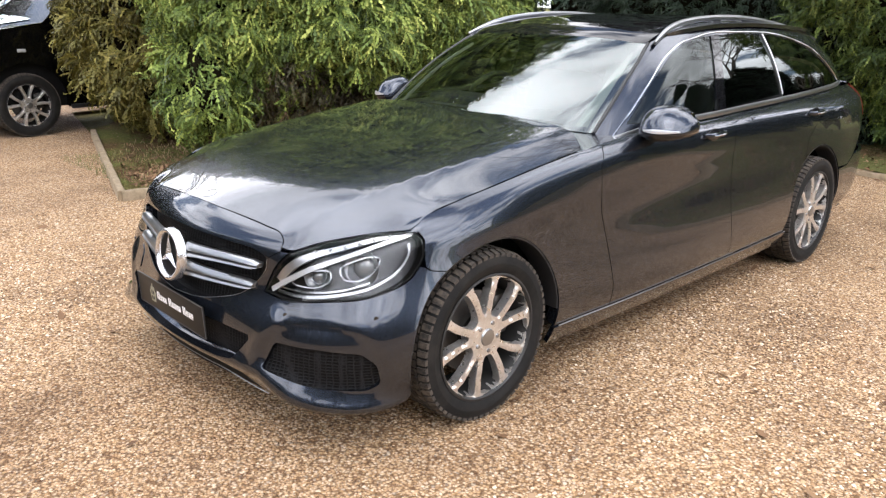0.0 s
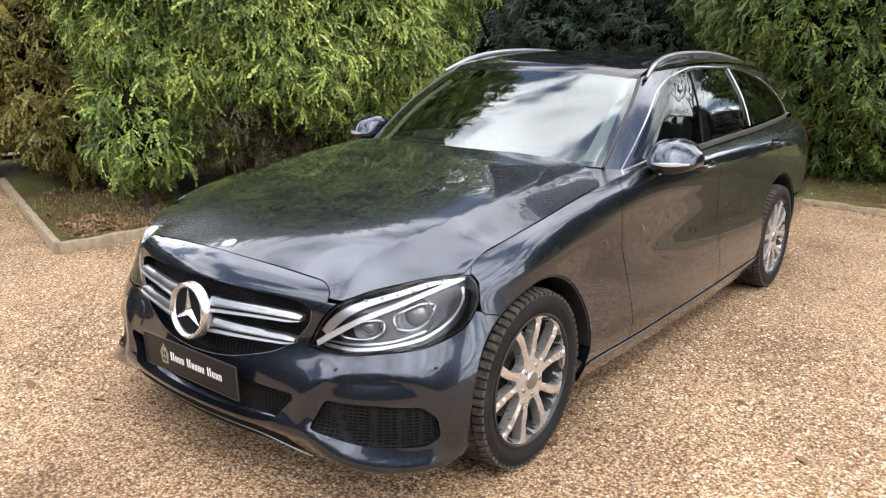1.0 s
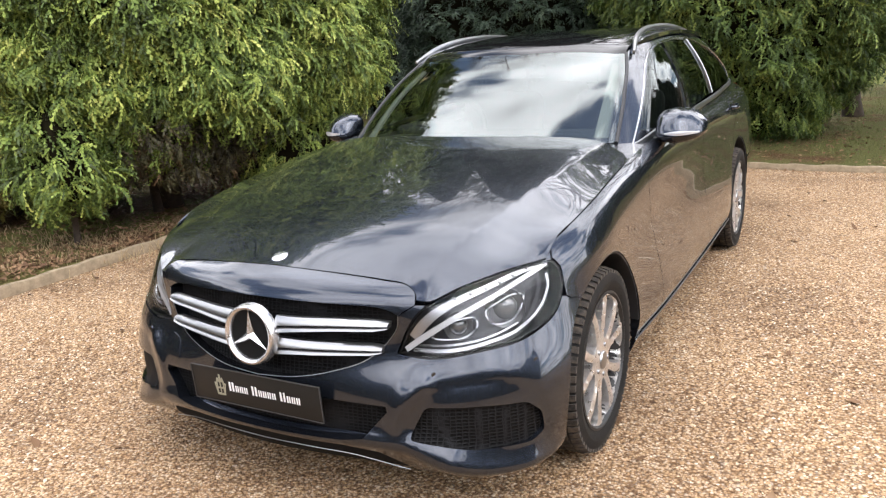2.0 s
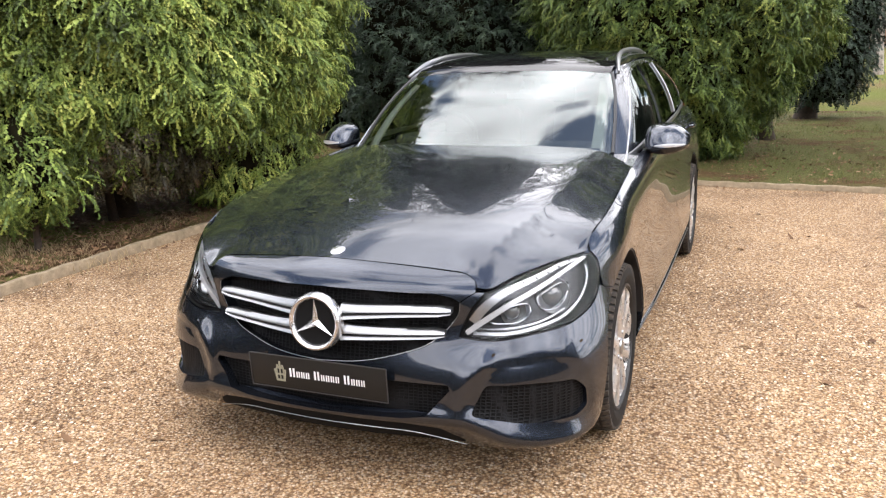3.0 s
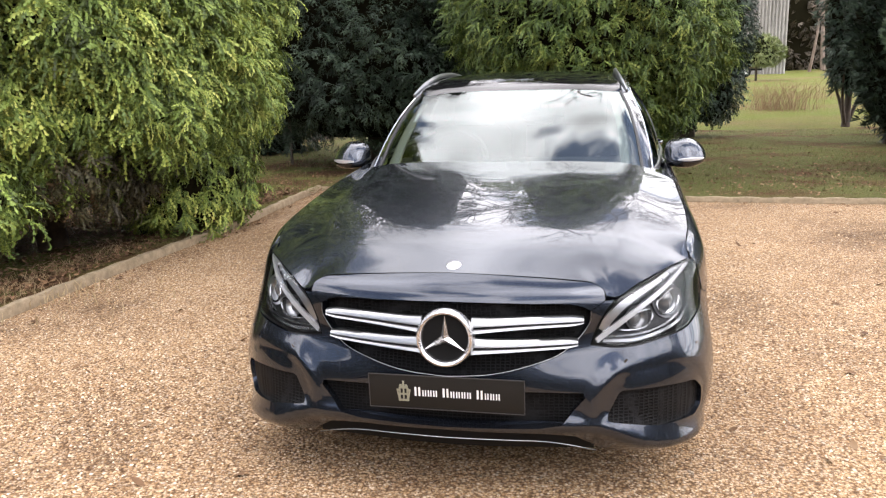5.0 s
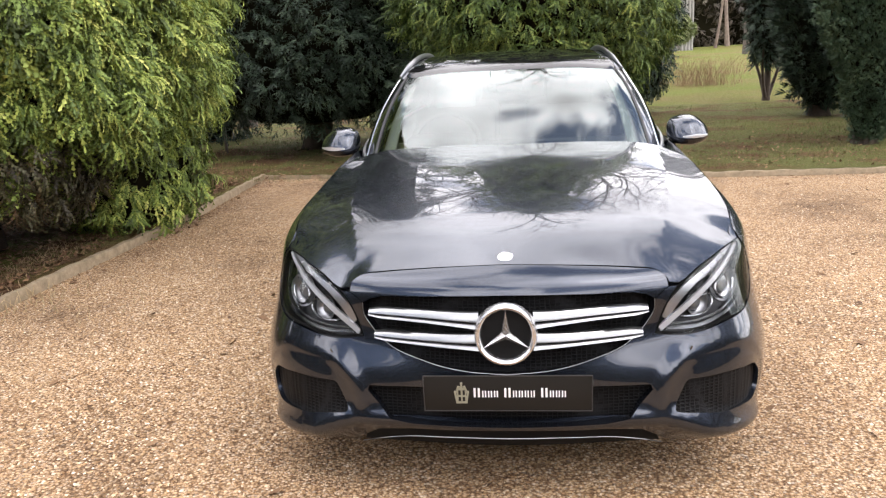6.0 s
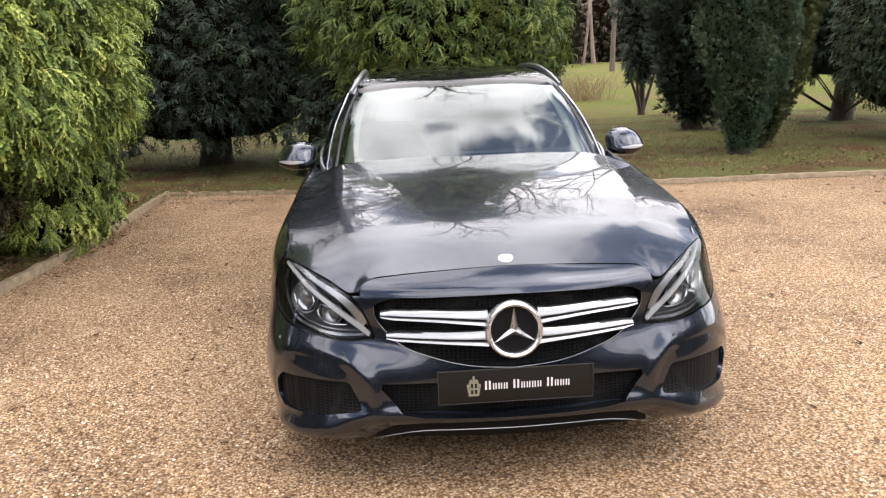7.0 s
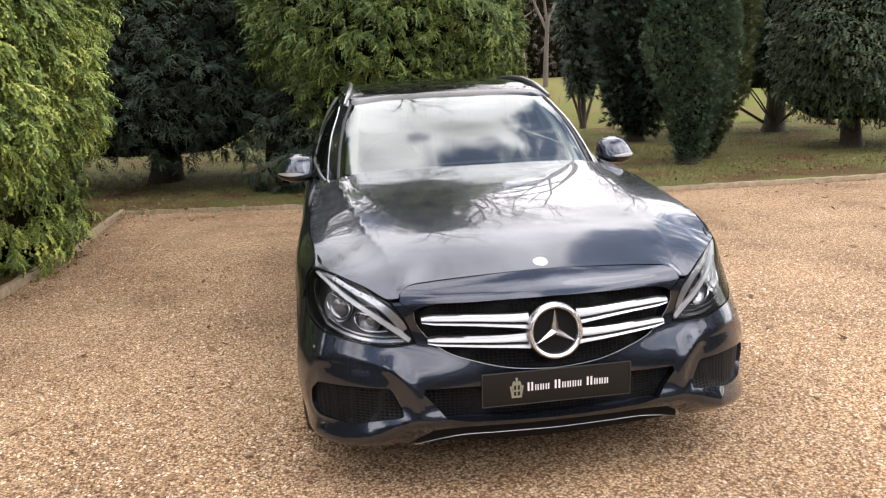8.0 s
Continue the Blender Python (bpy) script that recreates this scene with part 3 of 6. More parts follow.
def wood_material(name, lo, hi, scale=6.0):
    m, t, sh = principled(name, lo, 0.85)
    c = t.nodes.new("ShaderNodeTexCoord")
    n = t.nodes.new("ShaderNodeTexNoise")
    n.inputs["Scale"].default_value, n.inputs["Detail"].default_value, n.inputs["Roughness"].default_value = scale, 8.0, 0.7
    t.links.new(c.outputs["Object"], n.inputs["Vector"])
    r = ramp(t, n.outputs["Fac"], [(0.3, lo), (0.7, hi)])
    t.links.new(r.outputs[0], sh.inputs["Base Color"])
    bump(t, sh, n.outputs["Fac"], 0.6, 0.01)
    return m


KERB = wood_material("weathered_timber_edging", (0.150, 0.112, 0.068), (0.33, 0.255, 0.165), 14.0)
BARK = wood_material("dark_bark", (0.022, 0.015, 0.010), (0.070, 0.048, 0.032), 18.0)
BARK_GREY = wood_material("grey_bark", (0.045, 0.035, 0.028), (0.13, 0.105, 0.085), 9.0)


def leaf_material(name, stops, rough=0.6):
    """Foliage whose colour changes from spray to spray."""
    m, t, sh = principled(name, stops[0][1], rough, 0.0, Specular_IOR_Level=0.35)
    g = t.nodes.new("ShaderNodeNewGeometry")
    n = tex(t, "ShaderNodeTexNoise", 2.2, Detail=4.0)
    a = t.nodes.new("ShaderNodeMath")
    a.operation = "MULTIPLY_ADD"
    a.inputs[1].default_value = 0.80
    t.links.new(g.outputs["Random Per Island"], a.inputs[0])
    b = t.nodes.new("ShaderNodeMath")
    b.operation = "MULTIPLY_ADD"
    b.inputs[1].default_value, b.inputs[2].default_value = 1.3, -0.55
    t.links.new(n.outputs["Fac"], b.inputs[0])
    t.links.new(b.outputs[0], a.inputs[2])
    r = ramp(t, a.outputs[0], stops)
    t.links.new(r.outputs[0], sh.inputs["Base Color"])
    return m


HEDGE_GREEN = leaf_material("bright_conifer_sprays", [(0.0, (0.030, 0.042, 0.010)), (0.25, (0.070, 0.110, 0.021)), (0.6, (0.160, 0.222, 0.041)), (0.92, (0.315, 0.362, 0.075)), (1.0, (0.40, 0.42, 0.11))])
HEDGE_OLIVE = leaf_material("olive_conifer_sprays", [(0.0, (0.040, 0.038, 0.009)), (0.4, (0.100, 0.092, 0.017)), (0.8, (0.185, 0.160, 0.030)), (1.0, (0.22, 0.18, 0.045))])
HEDGE_MID = leaf_material("green_conifer_sprays", [(0.0, (0.020, 0.038, 0.008)), (0.35, (0.048, 0.084, 0.016)), (0.7, (0.105, 0.155, 0.028)), (1.0, (0.20, 0.235, 0.050))])
YEW = leaf_material("yew_sprays", [(0.0, (0.018, 0.040, 0.022)), (0.4, (0.042, 0.078, 0.042)), (0.8, (0.078, 0.122, 0.066)), (1.0, (0.12, 0.155, 0.075))])
YEW_OLIVE = leaf_material("olive_yew_sprays", [(0.0, (0.022, 0.034, 0.013)), (0.4, (0.050, 0.068, 0.025)), (0.8, (0.088, 0.105, 0.038)), (1.0, (0.13, 0.14, 0.050))])
EVERGREEN = leaf_material("dark_evergreen_sprays", [(0.0, (0.012, 0.024, 0.011)), (0.4, (0.027, 0.046, 0.020)), (0.8, (0.050, 0.074, 0.032)), (1.0, (0.08, 0.104, 0.042))])
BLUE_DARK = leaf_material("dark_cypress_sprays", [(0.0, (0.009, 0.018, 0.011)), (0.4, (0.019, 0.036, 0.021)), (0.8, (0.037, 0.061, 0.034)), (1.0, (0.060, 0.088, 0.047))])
# solid fill inside crowns; the shade deep between sprays is put into its near-black colour
CORE = principled("crown_inner_shade", (0.010, 0.009, 0.005), 0.95, Specular_IOR_Level=0.0)[0]
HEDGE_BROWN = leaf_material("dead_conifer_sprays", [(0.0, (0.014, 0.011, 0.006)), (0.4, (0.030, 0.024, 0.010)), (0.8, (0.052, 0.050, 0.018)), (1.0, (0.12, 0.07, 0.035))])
DEAD_LEAF = leaf_material("fallen_leaves", [(0.0, (0.075, 0.038, 0.019)), (0.4, (0.14, 0.075, 0.037)), (0.8, (0.21, 0.125, 0.064)), (1.0, (0.30, 0.20, 0.12))], 0.8)
TWIG = wood_material("brown_twigs", (0.16, 0.095, 0.052), (0.34, 0.225, 0.13), 20.0)

# ---- ground, gravel drive, timber edging, beds ----
def sheet(name, outline, z, material, step, rough=0.0, label="", category="ground"):
    """A flat or slightly uneven sheet cut to an outline."""
    rng = np.random.default_rng(5)
    ph = rng.uniform(0, 6.28, 6)

    def place(uv):
        u, v = uv[:, 0], uv[:, 1]
        h = rough * (np.sin(u * .9 + ph[0]) * np.sin(v * .7 + ph[1]) + .5 * np.sin(u * 2.3 + v * 1.7 + ph[2]) + .25 * np.sin(u * 5.1 - v * 4.3 + ph[3]))
        return np.stack([u, v, z + h], 1)
    me = panel(outline, place, step, 0.0)
    return tagged(part(name, me, material), label, category, kind="structure")


BACK = [(-3.22, 6.56), (-2.39, 6.46), (-1.34, 6.19), (1.0, 5.80), (2.6, 5.68), (4.2, 5.64), (6.2, 5.55), (16.0, 5.0)]     # edging along the back
SIDE = [(-3.24, .32), (-3.22, 2.0), (-3.16, 3.4), (-3.14, 4.4), (-3.20, 5.6), (-3.22, 6.56)]                               # edging along the side bed
FRONT = [(-3.24, .32), (-4.75, .78), (-6.35, 1.28)]                                              # edging at the head of the side bed

far = mesh_of("ground", [(-900, -900, -.05), (900, -900, -.05), (900, 1400, -.05), (-900, 1400, -.05)], [(0, 1, 2, 3)])
tagged(part("ground", far, LAWN), "rough winter grass reaching far beyond the drive", "ground", kind="structure")
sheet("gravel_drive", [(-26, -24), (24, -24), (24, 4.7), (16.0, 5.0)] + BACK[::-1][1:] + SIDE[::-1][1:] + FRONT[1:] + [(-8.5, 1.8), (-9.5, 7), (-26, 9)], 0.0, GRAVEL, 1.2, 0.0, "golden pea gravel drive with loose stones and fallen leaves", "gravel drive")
sheet("side_bed", FRONT[::-1] + SIDE[1:] + [(-3.4, 9.5), (-14, 9.5), (-8.6, 3.0)], 0.05, EARTH, .22, .012, "thin grass and bare needle-strewn soil under the hedge", "ground")
sheet("back_bed", BACK + [(24, 4.7), (24, 16), (-14, 16), (-14, 9.5), (-3.4, 9.5)], 0.055, MOSSY, .45, .014, "thin mossy lawn with leaf litter under the conifers", "lawn")


def rise(y):
    """Height of the lawn far from the drive."""
    d = np.clip(y - 14 - 1.9 * np.exp(-np.clip(y - 15.9, 0, 90) / 3), 0, 70)
    return .052 + .0285 * np.minimum(d, 14) + .012 * np.clip(d - 14, 0, 70)


def on_slope(uv):
    return np.stack([uv[:, 0], uv[:, 1], rise(uv[:, 1])], 1)


tagged(part("far_lawn", panel([(-40, 15.9), (24.2, 15.9), (60, 30), (95, 110), (-70, 110)], on_slope, 4.0, 0.0), LAWN), "yellowing winter lawn rising beyond the conifers", "lawn", kind="structure")


def edging(line, name="timber_edging", sunk=0.0):
    """Boards end to end along a line, a little uneven."""
    rng = random.Random(len(line) * 7 + int(line[0][1] * 10))
    root = thing(name, "weathered timber board edging along the gravel", "edging", "edging boards round the gravel", "structure")
    pts = dense(line, .05, closed=False)
    n = max(1, len(pts) // 36)
    for k in range(n):
        seg = pts[k * len(pts) // n:(k + 1) * len(pts) // n + 1]
        if len(seg) < 3:
            continue
        dz, dx = rng.uniform(-.008, .008), rng.uniform(-.006, .006)
        rows = [(p[0] + dx, p[1] + dx, dz - sunk + .004 * math.sin(i * .9)) for i, p in enumerate(seg)]
        rows[0] = tuple(np.array(rows[0]) + (np.array(rows[1]) - rows[0]) * .08)
        sec = [(-.028, -.06), (.028, -.06), (.030, .066), (.022, .076), (-.022, .077), (-.030, .066)]
        part("board", sweep_bm(rows, sec), KERB, root)
    return root


edging(SIDE)
edging(FRONT)
edging(BACK, sunk=.022)

# ---- the estate car ----
car = thing("estate_car", "dark blue-grey metallic estate car with chrome trim, parked on gravel", "car")


def shrink(poly, d=.0022):
    """Moves an outline inwards by d, to leave a shut line."""
    p = dense(poly, .03)
    a, b = np.roll(p, 1, 0), np.roll(p, -1, 0)
    t = b - a
    t /= np.linalg.norm(t, axis=1)[:, None] + 1e-12
    area = .5 * np.sum(p[:, 0] * np.roll(p[:, 1], -1) - np.roll(p[:, 0], -1) * p[:, 1])
    n = np.stack([-t[:, 1], t[:, 0]], 1) * (1 if area > 0 else -1)
    return p + n * d


def both(half):
    """A symmetrical outline from its half at s or x above 0, centre first and last."""
    h = [tuple(p) for p in half]
    return [(-a, b) for a, b in h[::-1] if a > 1e-6] + h


def sided(name, poly, place, material, parent=None, label="", **kw):
    """The same sheet on both flanks; returns the two objects."""
    out = []
    for side in (1, -1):
        me = panel(poly, place if side > 0 else mirrored(place), flip=side < 0, **kw)
        par = parent[0 if side > 0 else 1] if isinstance(parent, (list, tuple)) else (parent or car)
        out.append(part(name, me, material, par, label))
    return out


sy = lambda y: s_at(y=y)

# outlines on the lower body, (s, v)
GRILLE = [(0, .476), (.15, .487), (.28, .514), (.39, .552), (.455, .60), (.49, .65), (.494, .695), (.46, .721), (.28, .742), (0, .752)]
grille_low = curve(GRILLE[:7], 6)
grille_top = curve(GRILLE[6:], 4)
LAMP_IN = [(.588, .755), (.547, .690), (.518, .635), (.488, .569)]
LAMP_LOW = [(.488, .569), (.585, .557), (.740, .568), (.91, .586), (1.03, .637), (1.078, .705), (1.085, .80), (1.065, .868)]
LAMP_TOP = [(1.065, .868), (.965, .925), (.88, .955), (.80, .935), (.715, .88), (.65, .815), (.590, .755)]
LIP_EDGE = [(.494, .695), (.552, .757), (.548, .86), (.513, .925), (.443, .945), (.29, .968), (0, .988)]
ARCH_Z = .332
front_arch, rear_arch = sy(0), sy(2.84)

# bonnet: outline in plan, its front following the lip and the lamps
edge3 = shell(curve(LIP_EDGE[1:], 6)[::-1])
lamp3 = shell(curve(LAMP_TOP[::-1], 5))
wing3 = shell([(sy(y), 1.0) for y in (-.22, -.12, .0, .15, .30, .45, .56)])
bonnet_half = [tuple(p[:2]) for p in edge3] + [tuple(p[:2]) for p in lamp3[1:-1]] + [tuple(p[:2]) for p in wing3]
_rim = np.concatenate([edge3, lamp3[1:-1], wing3])
_rim = np.concatenate([dense(_rim[:, :3], .01, closed=False)])
_gapz = _rim[:, 2] - bonnet_z(_rim[:, 0], _rim[:, 1])
_gapz = np.convolve(np.pad(_gapz, 8, mode="edge"), np.hanning(19)[1:-1] / np.hanning(19).sum(), mode="valid")[:len(_gapz)] if len(_gapz) > 20 else _gapz
bonnet_half += [(.770, .62), (.70, .675), (.58, .705), (.30, .695), (0, .685)]


def on_bonnet(uv):
    z = bonnet_z(uv[:, 0], uv[:, 1])
    x, y = np.abs(uv[:, 0]), uv[:, 1]
    xc = crom([-.75, -.61, -.44, -.25, .06, .26, .58, .75], [.490, .500, .522, .574, .622, .643, .668, .678], y)   # crease on either side
    d = x - xc
    fade = np.clip((y + .66) / .35, 0, 1)
    z = z + fade * .016 * np.where(d < 0, .4 + .6 * np.exp(-(np.abs(d) / .24) ** 2), np.exp(-np.abs(d) / .10))
    d2 = (x[:, None] - _rim[None, :, 0]) ** 2 + (y[:, None] - _rim[None, :, 1]) ** 2
    w = 1 / (d2 + 4e-4)
    near = np.sqrt(d2.min(1))
    z = z + (w * w * _gapz).sum(1) / (w * w).sum(1) * np.exp(-(near / .16) ** 2)   # flush with its neighbours
    return np.stack([uv[:, 0], uv[:, 1], z], 1)


part("bonnet", panel(shrink(both(bonnet_half)), on_bonnet, .016, .014), PAINT, car)
badge = lathe_bm([(0, .004), (.020, .0035), (.0255, .001), (.026, -.004)], 32, "Z")
bmesh.ops.transform(badge, matrix=Matrix.Translation((0, -.598, float(on_bonnet(np.array([[0, -.598]]))[0, 2]) + .001)) @ Matrix.Rotation(radians(21), 4, "X"), verts=badge.verts)
part("bonnet_badge", badge, STAR, car, "small round silver bonnet badge")

# lip panel above the grille
lip_half = [tuple(p) for p in grille_top[::-1]] + [tuple(p) for p in curve(LIP_EDGE[:2], 3)[1:]] + [tuple(p) for p in curve(LIP_EDGE[1:], 6)[1:]]
part("grille_surround", panel(shrink(both(lip_half)), shell, .022, .02), PAINT, car)

# front bumper with its intakes; a blade runs out of the centre and widens under the side intakes
BLADE = np.array(curve([(0, .316), (.25, .318), (.40, .322), (.52, .306), (.61, .256), (.70, .220), (.80, .200), (.93, .190), (1.05, .19)], 4))

SCOOP = rounded([(.500, .375), (.545, .440), (.62, .474), (.75, .484), (.85, .452), (.90, .38), (.91, .29), (.86, .282), (.70, .318), (.59, .352)], .04, 6)
FANG = np.array([(.560, .492), (.512, .440), (.478, .375), (.512, .440)])          # crease from the lamp down to the blade


def bumper_face(uv):
    p = shell(uv)
    m = np.stack([np.abs(uv[:, 0]), uv[:, 1]], 1)
    d = edge_gap(np.concatenate([BLADE, BLADE[::-1]]), m)
    d3 = np.where(inside(SCOOP, m), 0, edge_gap(SCOOP, m))
    wide = np.clip((m[:, 0] - .50) / .14, 0, 1) * np.clip((1.04 - m[:, 0]) / .16, 0, 1)       # the blade swells under the side intakes
    fang = edge_gap(FANG, m)
    out = (.020 + .022 * wide) * np.exp(-(d / (.034 + .020 * wide)) ** 2) * np.clip((1.10 - m[:, 0]) / .14, .25, 1)
    out = out - .006 * np.exp(-(d3 / .022) ** 2) + .008 * np.exp(-(fang / .030) ** 2)
    n = np.stack([p[:, 0] * .75, p[:, 1] - .25, np.zeros(len(p))], 1)
    n /= np.linalg.norm(n, axis=1)[:, None]
    return p + n * out[:, None]


arch_f = arc(front_arch, ARCH_Z, .374, 126, 197, 18)
bumper_half = [tuple(p) for p in grille_low] + [(.50, .703), (.552, .757), (.585, .755)] + [tuple(p) for p in curve(LAMP_IN, 3)[1:]] \
    + [tuple(p) for p in curve(LAMP_LOW[:6], 5)[1:-2]] + [(1.08, .668), (1.10, .650)] + arch_f \
    + [(1.0, .195), (.88, .180), (.72, .178), (.60, .182), (.53, .200), (.48, .245), (.42, .285), (.30, .298), (0, .302)]
INTAKE_C = [(0, .316), (.30, .320), (.375, .332), (.455, .412), (.45, .428), (.30, .432), (0, .434)]
INTAKE_S = rounded([(.518, .338), (.568, .428), (.72, .424), (.85, .410), (.895, .368), (.908, .300), (.865, .280), (.70, .298), (.60, .322)], .016, 4)
part("front_bumper", panel(shrink(both(bumper_half)), bumper_face, .016, .05, holes=[both(INTAKE_C), INTAKE_S, INTAKE_S * (-1, 1)]), PAINT, car)
part("lower_grille", panel(both([(0, .31), (.40, .318), (.48, .42), (.46, .45), (0, .45)]), shell, .03, 0, lift=-.035), MESH, car, "black mesh intake")
sided("side_intake", rounded([(.495, .325), (.545, .450), (.86, .440), (.945, .385), (.950, .275), (.86, .250), (.58, .295)], .02), bumper_face, MESH, step=.02, thick=0, lift=-.016, label="black honeycomb side intake")
part("front_splitter", panel(both([(0, .20), (.45, .20), (.50, .19), (.47, .26), (.41, .30), (.30, .312), (0, .316)]), shell, .03, .05, lift=-.008), DARK, car, "black lower lip")
strip = shell(both(curve([(0, .262), (.20, .262), (.36, .252), (.44, .228), (.505, .192)], 8)))
part("splitter_strip", sweep_bm([p + (0, -.002, 0) for p in strip], round_section(.0014, 6)), SATIN, car, "thin chrome strip under the bumper")
part("tow_cover", panel(rounded([(.385, .452), (.455, .468), (.462, .535), (.400, .520)], .02), mirrored(bumper_face), .014, .005, lift=.003, flip=True), PAINT, car)
for sx_, sv_ in ((.90, .515), (.60, .515)):
    q = bumper_face(np.array([[sx_, sv_], [-sx_, sv_]]))
    for p in q:
        b = lathe_bm([(0, .0004), (.0075, .0003), (.008, -.004)], 16, "Z")
        nrm = Vector((p[0] * .9, p[1] + .1, 0)).normalized()
        bmesh.ops.transform(b, matrix=Matrix.Translation(p) @ nrm.to_track_quat("Z", "Y").to_matrix().to_4x4(), verts=b.verts)
        part("parking_sensor", b, PAINT, car)

# grille: dark mesh, two bright louvres each side, ring emblem
part("grille_mesh", panel(both([tuple(p) for p in curve([(0, .45), (.30, .49), (.43, .55), (.51, .64), (.50, .71), (.30, .765), (0, .775)], 4)]), shell, .03, 0, lift=-.045), MESH, car, "black diamond mesh")
rim3 = shell([(a, b) for a, b in both(grille_low)])
part("grille_edge", sweep_bm([tuple(p) for p in rim3], round_section(.0010, 6)), SATIN, car, "thin bright grille edge")
for side in (1, -1):
    for v0, v1, v2, reach in ((.648, .655, .660, .468), (.578, .578, .582, .445)):
        line = curve([(.085, v0), (.25, v1), (reach, v2)], 14)
        pts = shell(line) * (side, 1, 1)
        pts[:, 1] -= .006
        tt = np.linspace(0, 1, len(pts))
        half_h = .0215 - .0075 * tt + .004 * np.exp(-tt / .12) - .006 * np.clip((tt - .9) / .1, 0, 1)
        for k, (lo, hi, dy) in enumerate(((-.10, 1.0, 0.0), (-1.0, -.36, -.003))):
            v, f = [], []
            for p, h in zip(pts, half_h):
                for dz, yy in ((lo, .012), (lo, -.012), ((lo + hi) / 2, -.009), (hi, .002), (hi, .016)):
                    v.append((p[0], p[1] + yy + dy, p[2] + dz * h))
            for i in range(len(pts) - 1):
                for j in range(5):
                    a, b = i * 5 + j, i * 5 + (j + 1) % 5
                    f.append((a, b, b + 5, a + 5))
            f += [(0, 1, 2, 3, 4), tuple(range(len(v) - 5, len(v)))[::-1]]
            me = mesh_of("louvre", v, f)
            bm = bmesh.new()
            bm.from_mesh(me)
            bmesh.ops.recalc_face_normals(bm, faces=bm.faces)
            part("louvre", shade(bm, 40), SATIN, car, "satin silver grille louvre")

EMBLEM = Matrix.Translation((0, -.776, .590)) @ Matrix.Rotation(radians(-6), 4, "X") @ Matrix.Rotation(radians(90), 4, "X")
ring = lathe_bm([(.076, -.006), (.078, .004), (.082, .010), (.087, .012), (.092, .010), (.096, .002), (.098, -.02), (.090, -.03), (.076, -.006)], 64, "Z")
bmesh.ops.transform(ring, matrix=EMBLEM, verts=ring.verts)
emblem = part("emblem", ring, STAR, car, "round silver grille emblem")
disc = lathe_bm([(0, -.004), (.079, -.004), (.079, -.010)], 48, "Z")
bmesh.ops.transform(disc, matrix=EMBLEM, verts=disc.verts)
part("emblem_disc", disc, DARK, emblem, "black disc")
for k in range(3):
    bm = bmesh.new()
    a = radians(90 + 120 * k)
    d, e = Vector((math.cos(a), math.sin(a), 0)), Vector((-math.sin(a), math.cos(a), 0))
    o, tip = bm.verts.new((0, 0, .013)), bm.verts.new(d * .079 + Vector((0, 0, .004)))
    l, r = bm.verts.new(d * .008 + e * .0125 + Vector((0, 0, -.003))), bm.verts.new(d * .008 - e * .0125 + Vector((0, 0, -.003)))
    c = bm.verts.new(-d * .012 + Vector((0, 0, -.003)))
    for tri in ((o, tip, l), (o, r, tip), (o, l, c), (o, c, r), (l, tip, r)):
        bm.faces.new(tri)
    bmesh.ops.recalc_face_normals(bm, faces=bm.faces)
    bmesh.ops.transform(bm, matrix=EMBLEM, verts=bm.verts)
    part("emblem_arm", bm, STAR, emblem)

# dealer's plate: black board, crest and a line of white bars in place of the name
PLATE = Matrix.Translation((0, -.786, .403)) @ Matrix.Rotation(radians(3), 4, "X")
board = part("show_plate", box_bm(.522, .006, .120, bevel=.0018), PLATE_BLACK, car, "black plate with crest and white lettering bars")
board.matrix_basis = PLATE
frame_v = []
for w, h, x, z in ((.522, .0025, 0, .0595), (.522, .0025, 0, -.0595), (.0025, .120, .2605, 0), (.0025, .120, -.2605, 0)):
    frame_v.append(box_bm(w, .003, h, at=(x, -.0035, z)))
part("plate_rim", merge(*frame_v), PLATE_EDGE, board)
x = -.108
for word in (4, 5, 4):
    for k in range(word):
        w, h = (.0270, .0310) if k == 0 else (.0175, .0215)
        for dx in (.26, .74):
            part("lettering_bar", box_bm(w * .24, .0012, h, at=(x + w * dx, -.0040, -.0125 + h / 2)), LETTER, board)
        x += w + .0008
    x += .0125
crest = []
for cx, cz, w, h, ang in ((0, .004, .030, .046, 0), (0, -.024, .036, .008, 0), (-.012, .020, .008, .026, 18), (.012, .020, .008, .026, -18), (0, .033, .007, .024, 0), (-.018, -.004, .006, .040, -10), (.018, -.004, .006, .040, 10)):
    crest.append(box_bm(w, .0014, h, at=(-.142 + cx, -.0040, cz - .006), bevel=.0006, seg=1, turn=Matrix.Rotation(radians(ang), 4, "Y")))
part("crest", merge(*crest), GOLD, board, "pale heraldic crest shape")
for cx, cz, w, h in ((-.006, .010, .007, .016), (.007, .010, .007, .016), (-.006, -.012, .008, .014), (.007, -.012, .008, .014)):
    part("crest_field", box_bm(w, .001, h, at=(-.142 + cx, -.0050, cz - .006)), PLATE_BLACK, board)

